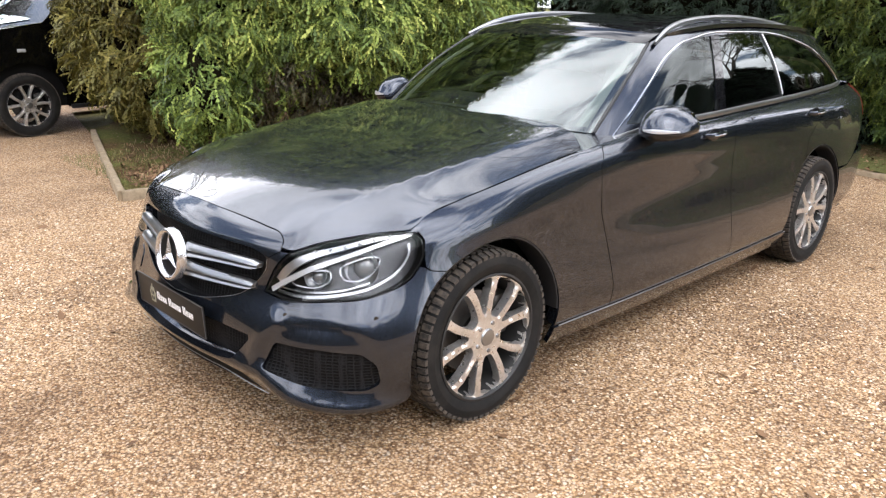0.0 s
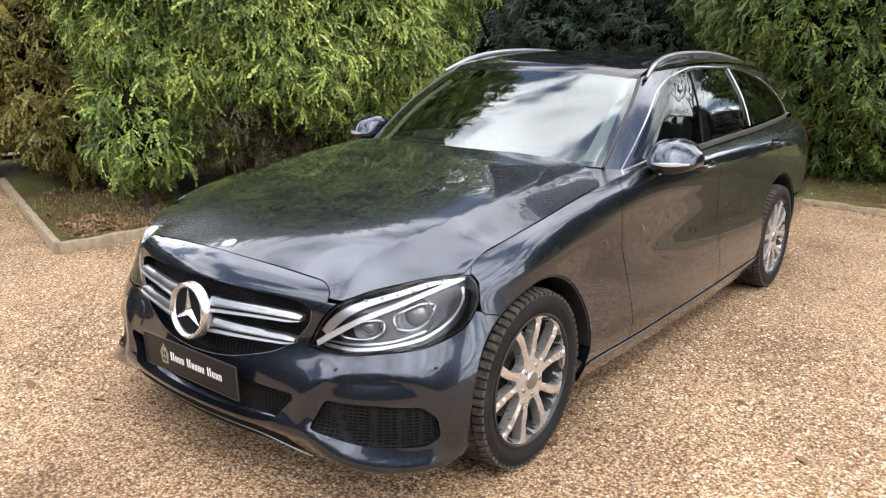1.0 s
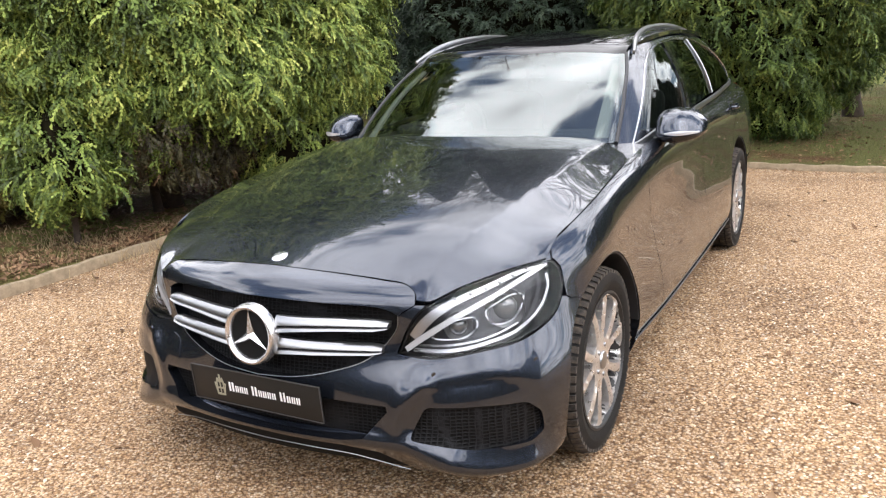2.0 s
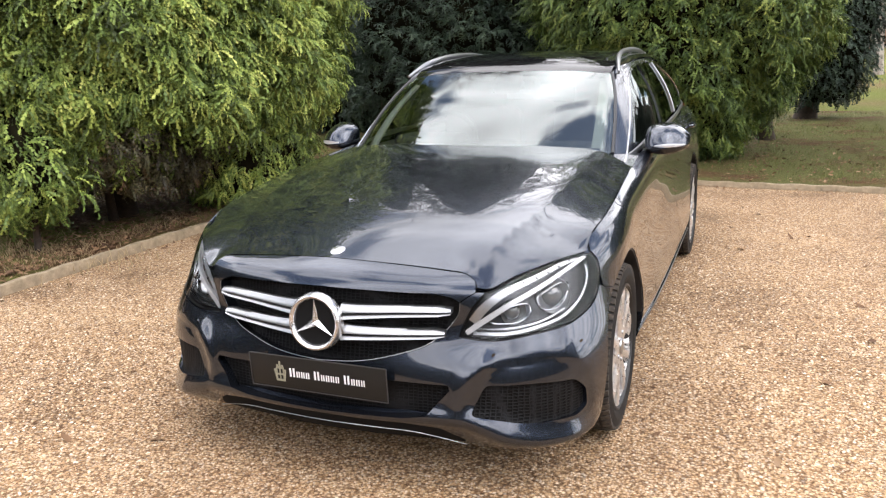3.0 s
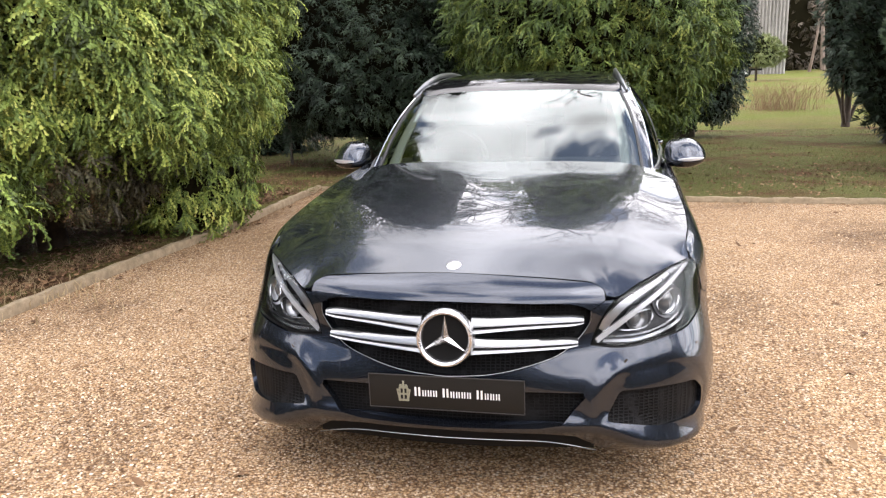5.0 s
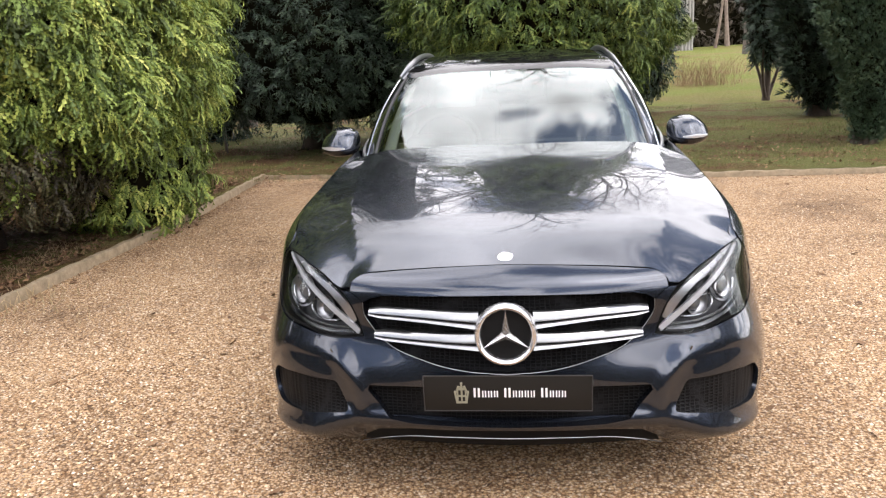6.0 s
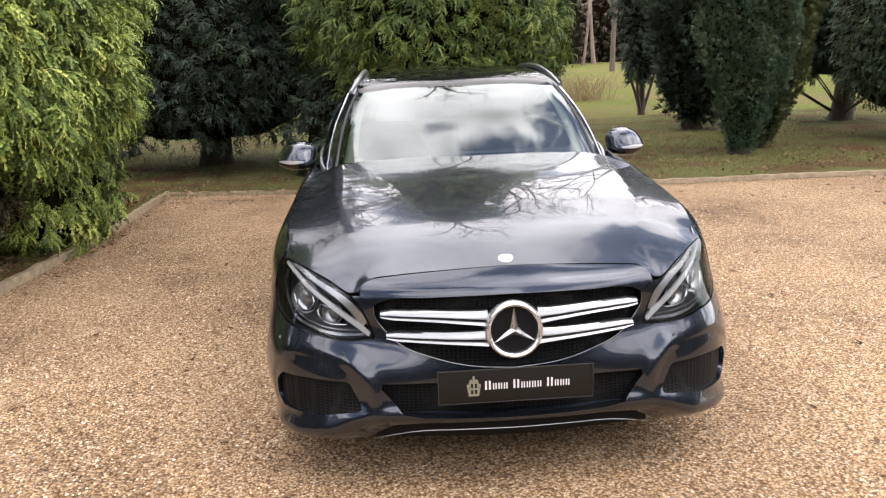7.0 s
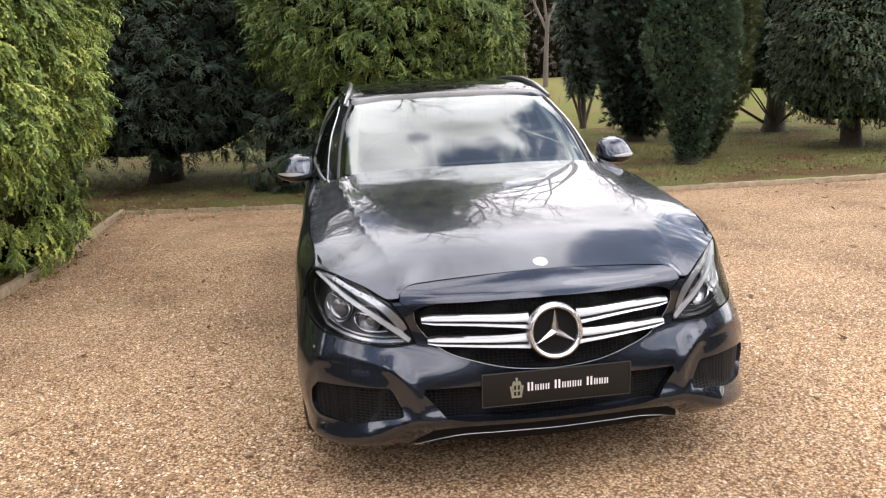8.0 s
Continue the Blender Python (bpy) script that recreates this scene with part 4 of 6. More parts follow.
# headlights
lamp_out = [tuple(p) for p in curve(LAMP_IN, 3)] + [tuple(p) for p in curve(LAMP_LOW, 5)[1:]] + [tuple(p) for p in curve(LAMP_TOP, 5)[1:-1]]
for side in (1, -1):
    pl = shell if side > 0 else mirrored(shell)
    fl = side < 0
    lamp = part("headlight", panel(shrink(lamp_out, -.004), pl, .02, 0, lift=-.055, flip=fl), LAMP_DARK, car, "clear headlight with dark housing and bright light guide")
    surround = panel(shrink(lamp_out, .002), pl, .02, .05, lift=-.006, holes=[shrink(lamp_out, .009)], flip=fl)
    part("lamp_surround", surround, DARK, lamp)
    part("lamp_lens", panel(shrink(lamp_out, .003), pl, .02, .004, lift=-.001, flip=fl), LAMP_GLASS, lamp, "clear lens").visible_shadow = False
    band = lambda knots, w0, w1, mat, lift, nm: part(nm, panel(ribbon(knots, w0, w1), pl, .015, .012, lift=lift, flip=fl), mat, lamp)

    def ribbon(knots, w0, w1):
        c = curve(knots, 8)
        t = np.gradient(c, axis=0)
        t /= np.linalg.norm(t, axis=1)[:, None]
        n = np.stack([-t[:, 1], t[:, 0]], 1)
        w = np.linspace(w0, w1, len(c))[:, None] / 2
        return np.concatenate([c + n * w, (c - n * w)[::-1]])
    band([(1.045, .865), (.95, .835), (.83, .775), (.72, .710), (.61, .640), (.512, .580)], .036, .016, LAMP_WHITE, -.012, "light_guide")
    band([(1.02, .90), (.93, .90), (.85, .875), (.77, .83), (.69, .775), (.62, .712), (.572, .660), (.535, .612)], .062, .030, LAMP_GREY, -.020, "indicator_reflector")
    band([(.535, .580), (.65, .577), (.78, .592), (.90, .618), (.99, .672), (1.030, .735), (1.035, .80)], .010, .009, LAMP_CHROME, -.018, "lower_trim")
    band([(.550, .592), (.65, .592), (.78, .606), (.89, .634)], .006, .006, LAMP_CHROME, -.022, "inner_trim")
    for ls, lv, r, nm in ((.850, .690, .055, "projector"), (.690, .645, .040, "projector")):
        p = pl(np.array([[ls, lv]]))[0]
        nrm = Vector((side * .50, -.84, .18)).normalized()
        m = Matrix.Translation(Vector(p) - nrm * .050) @ nrm.to_track_quat("Z", "Y").to_matrix().to_4x4()
        cup = lathe_bm([(r * 1.06, .012), (r * 1.08, .016), (r * 1.0, .010), (r * .7, -.004), (r * .3, -.012), (0, -.013)], 28, "Z")
        bmesh.ops.transform(cup, matrix=m, verts=cup.verts)
        unit = part("reflector", cup, LAMP_GREY, lamp)
        ball = lathe_bm([(0, .016), (r * .35, .013), (r * .62, .004), (r * .72, -.006)], 24, "Z")
        bmesh.ops.transform(ball, matrix=m, verts=ball.verts)
        part("projector_lens", ball, LENS, unit)
    for loop in ([(.600, .612), (.650, .652), (.700, .672), (.742, .672), (.748, .640), (.715, .612), (.650, .604)], [(.782, .690), (.830, .725), (.885, .745), (.918, .735), (.912, .695), (.880, .655), (.830, .635), (.790, .645)]):
        ring3 = pl(curve(loop, 4, closed=True))
        part("chamber_rim", sweep_bm([tuple(p + np.array((-side * .012, .020, -.003))) for p in ring3], round_section(.0042, 8), closed=True), LAMP_CHROME, lamp)
    for k in range(6):
        p = pl(np.array([[.68 + .055 * k, .782 + .022 * k]]))[0]
        b = box_bm(.016, .010, .010, at=tuple(Vector(p) + Vector((-side * .008, .024, -.004))), bevel=.004)
        part("indicator_cell", b, LAMP_WHITE, lamp)

# wings, doors, rear quarters, sills
wing = [(1.082, .668), (1.10, .650)] + arc(front_arch, ARCH_Z, .374, 126, 3, 34) + [(sy(.374), .262), (sy(.738), .262), (sy(.735), .36), (sy(.70), .52), (sy(.662), .68), (sy(.655), .86), (sy(.70), .965), (sy(.735), 1.0),
       (sy(.60), 1.0), (sy(.30), 1.0), (sy(.05), 1.0), (sy(-.15), 1.0), (1.12, .985), (1.085, .945), (1.068, .872), (1.087, .80), (1.080, .705)]
sided("wing_corner", [(1.035, .86), (1.01, .93), (1.06, 1.0), (1.15, 1.0), (1.12, .93), (1.10, .86)], shell, PAINT, step=.02, thick=0, lift=-.006)
sided("front_wing", shrink(wing), shell, PAINT, step=.03, thick=.045)
D1 = [(sy(.735), .36), (sy(.70), .52), (sy(.662), .68), (sy(.655), .86), (sy(.70), .965), (sy(.735), 1.0)]
door_f = [(sy(.738), .262)] + D1 + [(sy(1.2), 1.0), (sy(1.80), 1.0), (sy(1.782), .86), (sy(1.772), .72), (sy(1.765), .5), (sy(1.78), .262)]
doors = sided("front_door", shrink(door_f), shell, PAINT, step=.035, thick=.02)
door_r = [(sy(1.78), .262), (sy(1.765), .5), (sy(1.772), .72), (sy(1.782), .86), (sy(1.80), 1.0), (sy(2.4), 1.0), (sy(2.96), 1.0), (sy(2.90), .925), (sy(2.78), .845), (sy(2.66), .765)] \
    + [p for p in arc(rear_arch, ARCH_Z, .376, 122, 172, 14)] + [(sy(2.44), .262)]
rdoors = sided("rear_door", shrink(door_r), shell, PAINT, step=.035, thick=.02)
quarter = [(sy(2.66), .765), (sy(2.78), .845), (sy(2.90), .925), (sy(2.96), 1.0), (sy(3.3), 1.0), (sy(3.62), 1.0), (sy(3.60), .80), (sy(3.40), .60), (sy(3.30), .55)] + arc(rear_arch, ARCH_Z, .376, 36, 122, 20)
sided("rear_quarter", shrink(quarter), shell, PAINT, step=.035, thick=.045)
rear_half = [(sy(3.30), .548)] + arc(rear_arch, ARCH_Z, .376, 34, -20, 10) + [(sy(3.5), .20), (S_END, .20), (S_END, .60), (sy(3.75), .60), (sy(3.42), .60)]
sided("rear_bumper", shrink(rear_half), shell, PAINT, step=.05, thick=.02)
tail_half = [(sy(3.82), .60), (S_END, .60), (S_END, 1.0), (sy(3.82), 1.0)]
sided("tailgate_panel", shrink(tail_half), shell, PAINT, step=.06, thick=.01)
sided("tail_light", rounded([(sy(3.60), .79), (sy(3.80), .76), (sy(3.82), .98), (sy(3.63), .98)], .02), shell, RED_LENS, step=.03, thick=.02, lift=.001)
sill = [(sy(.376), .175), (sy(2.46), .175), (sy(2.47), .258), (sy(.376), .258)]
sided("sill", sill, shell, PAINT, step=.03, thick=.02, lift=.006)
for side in (1, -1):
    line = shell([(sy(y), .262) for y in np.linspace(.40, 2.46, 30)]) * (side, 1, 1)
    part("sill_strip", sweep_bm([p + (side * .007, 0, 0) for p in line], round_section(.0028, 6)), SATIN, car, "thin bright sill strip")
    for centre in (0, 2.84):
        a = arc(s_at(y=centre) if centre else front_arch, ARCH_Z, .371, 160 if centre else 186, -4 if centre else 2, 26)
        lip = shell(a) * (side, 1, 1)
        part("arch_liner", sweep_bm([tuple(p - np.array((side * .055, 0, 0))) for p in lip], [(-.05, -.003), (.05, -.003), (.05, .003), (-.05, .003)], up=[Vector((0, 0, 1)).lerp(Vector((0, 1 if q[0] > s_at(y=centre) else -1, 0)), abs(math.cos(math.atan2(q[1] - ARCH_Z, q[0] - s_at(y=centre))))) for q in a]), PLASTIC, car)

# inner body so that nothing shows through gaps
inner = [(0, .20), (.9, .20)] + arc(front_arch, ARCH_Z, .40, 200, -20, 24) + [(sy(.6), .18), (sy(2.3), .18)] + arc(rear_arch, ARCH_Z, .40, 200, -20, 24) + [(sy(3.6), .22), (S_END, .22), (S_END, .99), (sy(3.4), .99), (sy(1.8), .985), (sy(.85), .985), (sy(.3), .965), (1.1, .90), (.86, .90), (.55, .72), (0, .93)]
sided("inner_body", inner, shell, DARK, step=.08, thick=0, lift=-.062)
part("floor_pan", box_bm(1.5, 4.2, .04, at=(0, 1.6, .21), bevel=.01), DARK, car)
for y0 in (0, 2.84):
    part("wheel_well", box_bm(1.15, .84, .42, at=(0, y0, .47), bevel=.05), DARK, car)
part("cowl", panel(both([(0, .64), (.55, .66), (.74, .66), (.70, .95), (.4, .82), (0, .76)]), lambda uv: np.stack([uv[:, 0], uv[:, 1], bonnet_z(uv[:, 0], np.minimum(uv[:, 1], .7)) - .022], 1), .05, .01), PLASTIC, car, "black plastic cowl under the windscreen")

cap = [(.803, .50), (.812, .74), (.80, .95), (.755, 1.0), (.70, .93), (.64, .84), (.55, .765), (.60, .715), (.70, .688), (.765, .632), (.795, .56)]
sided("wing_top", cap, lambda uv: np.stack([uv[:, 0], uv[:, 1], bonnet_z(np.minimum(uv[:, 0], .80), np.minimum(uv[:, 1], .62)) - .012 + np.clip(uv[:, 1] - .62, 0, 1) * .03], 1), PAINT, step=.03, thick=.02)

# upper body
WIN_F = [(.782, .085), (.780, .45), (.788, .77), (.830, .880), (.95, .933), (1.10, .943), (1.20, .62), (1.365, .10)]
WIN_R = [(1.445, .095), (1.30, .55), (1.20, .943), (1.5, .940), (1.80, .915), (1.90, .55), (1.975, .125)]
WIN_Q = [(2.02, .125), (1.95, .50), (1.86, .912), (2.11, .90), (2.35, .83), (2.50, .74), (2.62, .52), (2.72, .28), (2.80, .10)]
PILLAR_B = [(1.10, .945), (1.20, .62), (1.37, .092), (1.445, .092), (1.30, .55), (1.20, .945)]
SCREEN = [(0, -.005), (.30, -.005), (.55, -.005), (.655, .0), (.648, .30), (.635, .62), (.610, .905), (.45, .893), (.25, .882), (0, .880)]
opening = [(.782, .085), (.780, .45), (.788, .77), (.830, .880), (.95, .933), (1.5, .943), (2.11, .90), (2.35, .83), (2.50, .74), (2.62, .52), (2.72, .28), (2.80, .10), (2.0, .088), (1.4, .088)]
skin = [(.668, -.04), (.66, .30), (.648, .62), (.624, .93), (.66, 1.0), (.80, 1.0), (1.5, 1.0), (2.3, 1.0), (2.9, 1.0), (3.02, 1.0), (3.04, .5), (3.06, -.04), (2.0, -.04), (1.0, -.04)]
sided("cabin_side", skin, cabin, PAINT, step=.035, thick=.012, holes=[opening])
part("windscreen", panel(shrink(both(SCREEN), .001), cabin, .04, .005), SCREEN_GLASS, car, "clear windscreen").visible_shadow = False
part("screen_seal", panel(both([(0, -.03), (.55, -.03), (.668, -.02), (.66, .30), (.648, .62), (.622, .925), (.45, .912), (.25, .90), (0, .90)]), cabin, .05, 0, lift=-.006, holes=[both([(0, .035), (.30, .035), (.615, .045), (.612, .30), (.60, .60), (.575, .868), (.45, .855), (.25, .845), (0, .845)])]), GLOSS_BLACK, car)
for nm, poly, mat, par in (("side_window", WIN_F, SIDE_GLASS, doors), ("side_window", WIN_R, PRIVACY_GLASS, rdoors), ("quarter_window", WIN_Q, PRIVACY_GLASS, None)):
    for ob in sided(nm, poly, cabin, mat, parent=par, step=.05, thick=.004, lift=-.004):
        ob.visible_shadow = False
sided("door_pillar", PILLAR_B, cabin, GLOSS_BLACK, step=.04, thick=.01, lift=.002, label="gloss black door pillar")
upper = curve([(.752, -.05), (.764, .20), (.768, .45), (.776, .78), (.820, .900), (.95, .953), (1.5, .962), (2.11, .922), (2.36, .852), (2.52, .762), (2.645, .54), (2.75, .28), (2.85, .06)], 8)
lower = [(g, .058 - .105 * max(0.0, (1.0 - g) / .25) ** 1.6) for g in np.linspace(.752, 2.85, 60)]
for side in (1, -1):
    for nm, line, h in (("window_trim", upper, .010), ("belt_trim", lower, .013)):
        pts = cabin(line) * (side, 1, 1)
        sec = [(-.006, -h), (.004, -h), (.008, -h * .4), (.008, h * .4), (.004, h), (-.006, h)]
        if nm == "window_trim":
            sec = round_section(.0044, 8)
        else:
            sec = [(a * side, b) for a, b in sec]
        part(nm, sweep_bm([tuple(p) for p in pts], sec), CHROME if nm == "window_trim" else SATIN, car, "chrome window surround")
    for g0, g1 in ((1.83, 1.995),):
        pts = cabin([(g0 + (g1 - g0) * t, .925 - .80 * t) for t in np.linspace(0, 1, 12)]) * (side, 1, 1)
        part("window_divider", sweep_bm([tuple(p) for p in pts], round_section(.008, 6), up=(0, 1, 0)), SATIN, car)

# roof with its dark glass panel, bright rails
roof_edge = [tuple(p[:2]) for p in crom(_gs, _gr, np.linspace(0, G_END, 60))]
on_roof = lambda uv: np.stack([uv[:, 0], uv[:, 1], roof_z(uv[:, 0], uv[:, 1])], 1)
part("roof", panel(both(roof_edge), on_roof, .06, .02), PAINT, car)
HEAD_W = [(0, .880), (.25, .882), (.45, .893), (.610, .905)]
_hg = np.linspace(0, .63, 40)
_hp = cabin(np.stack([_hg, np.interp(_hg, *zip(*HEAD_W))], 1))


def on_header(uv):
    """From the screen's top edge over to the roof."""
    x, v = np.abs(uv[:, 0]), uv[:, 1]
    a = np.stack([x, np.interp(x, _hp[:, 0], _hp[:, 1]), np.interp(x, _hp[:, 0], _hp[:, 2])], 1)
    yb = 1.475 + .05 * (x / .55) ** 4
    b = np.stack([x, yb, roof_z(x, yb) + .006], 1)
    p = a + (b - a) * v[:, None]
    p[:, 2] += .012 * np.sin(np.pi * v) ** 1.0 * (1 - .5 * v)
    p[:, 0] *= np.where(uv[:, 0] < 0, -1, 1)
    return p


part("header_panel", panel(both([(0, 0), (.565, 0), (.568, 1), (0, 1)]), on_header, .03, .006), GLOSS_BLACK, car)
for y0, y1 in ((1.41, 2.15), (2.17, 3.05)):
    part("roof_glass", panel(rounded([(-.50, y0), (.50, y0), (.50, y1), (-.50, y1)], .04), on_roof, .06, .006, lift=.004), GLOSS_BLACK, car, "dark glass roof panel")
for side in (1, -1):
    ys = np.linspace(1.372, 3.46, 72)
    xs = crom([1.37, 1.46, 1.62, 1.85, 2.3, 2.84, 3.25, 3.5], [.606, .586, .560, .546, .545, .543, .530, .500], ys)
    zs = crom([1.37, 1.45, 1.52, 1.62, 1.78, 2.0, 2.3, 2.69, 3.1, 3.48], [1.318, 1.350, 1.374, 1.397, 1.418, 1.430, 1.430, 1.402, 1.350, 1.294], ys)
    pts = [(side * x, y, z) for x, y, z in zip(xs, ys, zs)]
    part("roof_rail", sweep_bm(pts, round_section(.0125, 10, 1.0, 1.2), taper=lambda t: .55 + .45 * min(1.0, t * 14, (1 - t) * 8)), SATIN, car, "satin silver roof rail")
    low = crom(_gs, _gr, np.linspace(_gs[2], _gs[8], 200))
    foot_z = np.interp(ys, low[:, 1], low[:, 2]) - .006
    grow = np.clip((ys - 1.40) * .30, 0, .09)
    foot_x = np.interp(ys, low[:, 1], low[:, 0])
    foot_x = xs + (foot_x - xs) * np.clip((ys - 1.42) / .20, 0, 1)
    foot_z = np.maximum(foot_z, zs - .012 - grow)
    v, f = [], []
    for x, y, z, fx, fz in zip(xs, ys, zs, foot_x, foot_z):
        v += [(side * (x + .004), y, z - .006), (side * (fx + .004), y, min(fz, z - .012)), (side * (fx - .022), y, min(fz, z - .012)), (side * (x - .010), y, z - .006)]
    for k in range(0, len(ys) - 3):
        for m in range(4):
            a, b = 4 * k + m, 4 * k + (m + 1) % 4
            f.append((a, b, b + 4, a + 4))
    me = mesh_of("rail_foot", v, f)
    bm = bmesh.new()
    bm.from_mesh(me)
    bmesh.ops.recalc_face_normals(bm, faces=bm.faces)
    part("rail_foot", shade(bm, 40), PAINT, car)
# black rubber along the screen's edges and over its top
for side in (1, -1):
    rows = cabin([(.658, .0), (.655, .15), (.652, .30), (.645, .46), (.640, .62), (.630, .76), (.615, .905)]) * (side, 1, 1)
    part("screen_rubber", sweep_bm([tuple(p) for p in curve(rows, 4)], round_section(.0085, 8)), PLASTIC, car, "black rubber screen edging")
# tailgate glass and corner
sided("tailgate_frame", [(3.02, -.04), (3.02, 1.0), (G_END, 1.0), (G_END, -.04)], cabin, PRIVACY_GLASS, step=.06, thick=.005)

# door mirrors and handles
for side in (1, -1):
    bm = bmesh.new()
    bmesh.ops.create_uvsphere(bm, u_segments=32, v_segments=20, radius=1)
    for v in bm.verts:
        x, y, z = v.co
        k = 3.0
        r = (abs(x) ** k + abs(y) ** k + abs(z) ** k) ** (1 / k)
        x, y, z = x / r, y / r, z / r
        y = max(y, -1) if y < 0 else y * .45
        taper = 1 - .42 * max(0, x) ** 1.6
        v.co = Vector((side * (.900 + .104 * x), 1.070 + .120 * y + .050 * max(0, x) + .045 * z * (1 if y < 0 else 0), 1.008 - .016 * max(0, x) ** 2 + .072 * z * taper))
    bmesh.ops.recalc_face_normals(bm, faces=bm.faces)
    lower_f = [f for f in bm.faces if f.calc_center_median().z < .972]
    me = bpy.data.meshes.new("door_mirror")
    for f in bm.faces:
        f.smooth = True
        f.material_index = 1 if f in lower_f else 0
    bm.to_mesh(me)
    bm.free()
    me.materials.append(PAINT)
    me.materials.append(GLOSS_BLACK)
    mirror = part("door_mirror", me, None, car, "body-coloured door mirror with bright indicator strip")
    line = []
    for t in np.linspace(0, 1, 16):
        q = -.45 + 1.27 * t
        line.append((side * (.900 + .104 * q), 1.070 - .120 * (1 - abs(q) ** 3 - .085) ** (1 / 3) + .050 * max(0, q) - .018, .982 + .002 * t))
    part("indicator_strip", sweep_bm(line, [(-.006, -.009), (.004, -.007), (.006, 0), (.004, .007), (-.006, .009)], taper=lambda t: .35 + .75 * math.sin(math.pi * min(.97, t))), LAMP_WHITE, mirror, "pale indicator strip")
    part("mirror_glass", box_bm(.135, .004, .085, at=(side * .892, 1.122, 1.004), bevel=.0015), CHROME, mirror)
    part("mirror_foot", sweep_bm([(side * .79, 1.02, .945), (side * .83, 1.04, .952), (side * .875, 1.06, .962)], round_section(.030, 10, 1.3, .5)), GLOSS_BLACK, mirror)
    for y0, par in ((1.565, doors), (2.745, rdoors)):
        d = par[0 if side > 0 else 1]
        p = shell([[sy(y0), .895]])[0] * (side, 1, 1)
        bowl = bmesh.new()
        bmesh.ops.create_uvsphere(bowl, u_segments=20, v_segments=12, radius=1)
        for v in bowl.verts:
            v.co = Vector((p[0] + side * (.006 * v.co.x), p[1] + .068 * v.co.y, p[2] - .004 + .036 * v.co.z))
        part("handle_bowl", shade(bowl, 80), GLOSS_BLACK, d)
        pts = [(p[0] + side * (.004 + .030 * math.sin(math.pi * t) ** .4), p[1] - .085 + .17 * t, p[2] + .004 + .004 * t) for t in np.linspace(0, 1, 14)]
        h = part("door_handle", sweep_bm(pts, round_section(.012, 8, .7, 1.0), taper=lambda t: .75 + .35 * math.sin(math.pi * t)), PAINT, d)
        part("handle_strip", sweep_bm([(a + side * .009, b, c) for a, b, c in pts[2:-2]], round_section(.0035, 6)), CHROME, h)

# wipers
for g0, g1 in ((-.50, .0), (.06, .52)):
    pts = cabin([(g0 + (g1 - g0) * t, -.012) for t in np.linspace(0, 1, 12)]) + (0, -.006, -.006)
    part("wiper", sweep_bm(pts, round_section(.007, 6)), PLASTIC, car)

# cabin: dashboard, wheel, seats, headlining
dash = box_bm(1.36, .40, .16, at=(0, 1.04, .895), bevel=.05, seg=3)
part("dashboard", dash, DASH, car)
sided("pillar_trim", [(.555, .05), (.640, .05), (.600, .875), (.545, .86)], cabin, TRIM_GREY, step=.05, thick=.01, lift=-.035)
part("dash_hood", box_bm(.36, .22, .07, at=(-.36, 1.10, .985), bevel=.03, seg=3), LEATHER, car)
part("headlining", panel([(-.52, 1.5), (.52, 1.5), (.52, 3.2), (-.52, 3.2)], lambda uv: np.stack([uv[:, 0], uv[:, 1], roof_z(uv[:, 0], uv[:, 1]) - .05], 1), .2, .01), TRIM_GREY, car)
whl = bmesh.new()
rings, seg, sub = [], 40, 10
for i in range(seg):
    a = 2 * math.pi * i / seg
    rings.append([whl.verts.new(((.185 + .015 * math.cos(2 * math.pi * j / sub)) * math.cos(a), (.185 + .015 * math.cos(2 * math.pi * j / sub)) * math.sin(a), .015 * math.sin(2 * math.pi * j / sub))) for j in range(sub)])
for i in range(seg):
    for j in range(sub):
        whl.faces.new((rings[i][j], rings[(i + 1) % seg][j], rings[(i + 1) % seg][(j + 1) % sub], rings[i][(j + 1) % sub]))
hub = box_bm(.15, .12, .04, bevel=.02)
sp = [box_bm(.32, .045, .02, bevel=.008), box_bm(.05, .18, .02, at=(0, -.09, 0), bevel=.008)]
whl = merge(shade(whl, 80), hub, *sp)
bmesh.ops.transform(whl, matrix=Matrix.Translation((-.36, 1.30, .945)) @ Matrix.Rotation(radians(64), 4, "X"), verts=whl.verts)
part("steering_wheel", whl, LEATHER, car)


def seat(x, y, wide=.50):
    ob = part("seat", box_bm(wide, .50, .18, at=(x, y, .50), bevel=.06, seg=3), LEATHER, car)
    part("seat_back", box_bm(wide, .16, .62, at=(x, y + .30, .80), bevel=.06, seg=3, turn=Matrix.Rotation(radians(-14), 4, "X")), LEATHER, ob)
    part("headrest", box_bm(.27, .11, .18, at=(x, y + .41, 1.175), bevel=.045, seg=3, turn=Matrix.Rotation(radians(-10), 4, "X")), LEATHER, ob)


for x, y, w in ((-.36, 1.62, .50), (.36, 1.62, .50), (-.36, 2.45, .52), (.36, 2.45, .52)):
    seat(x, y, w)
part("rear_view_mirror", box_bm(.25, .03, .07, at=(0, 1.44, 1.245), bevel=.014), GLOSS_BLACK, car)
part("sensor_pod", box_bm(.15, .12, .07, at=(0, 1.36, 1.265), bevel=.025, turn=Matrix.Rotation(radians(25), 4, "X")), PLASTIC, car)


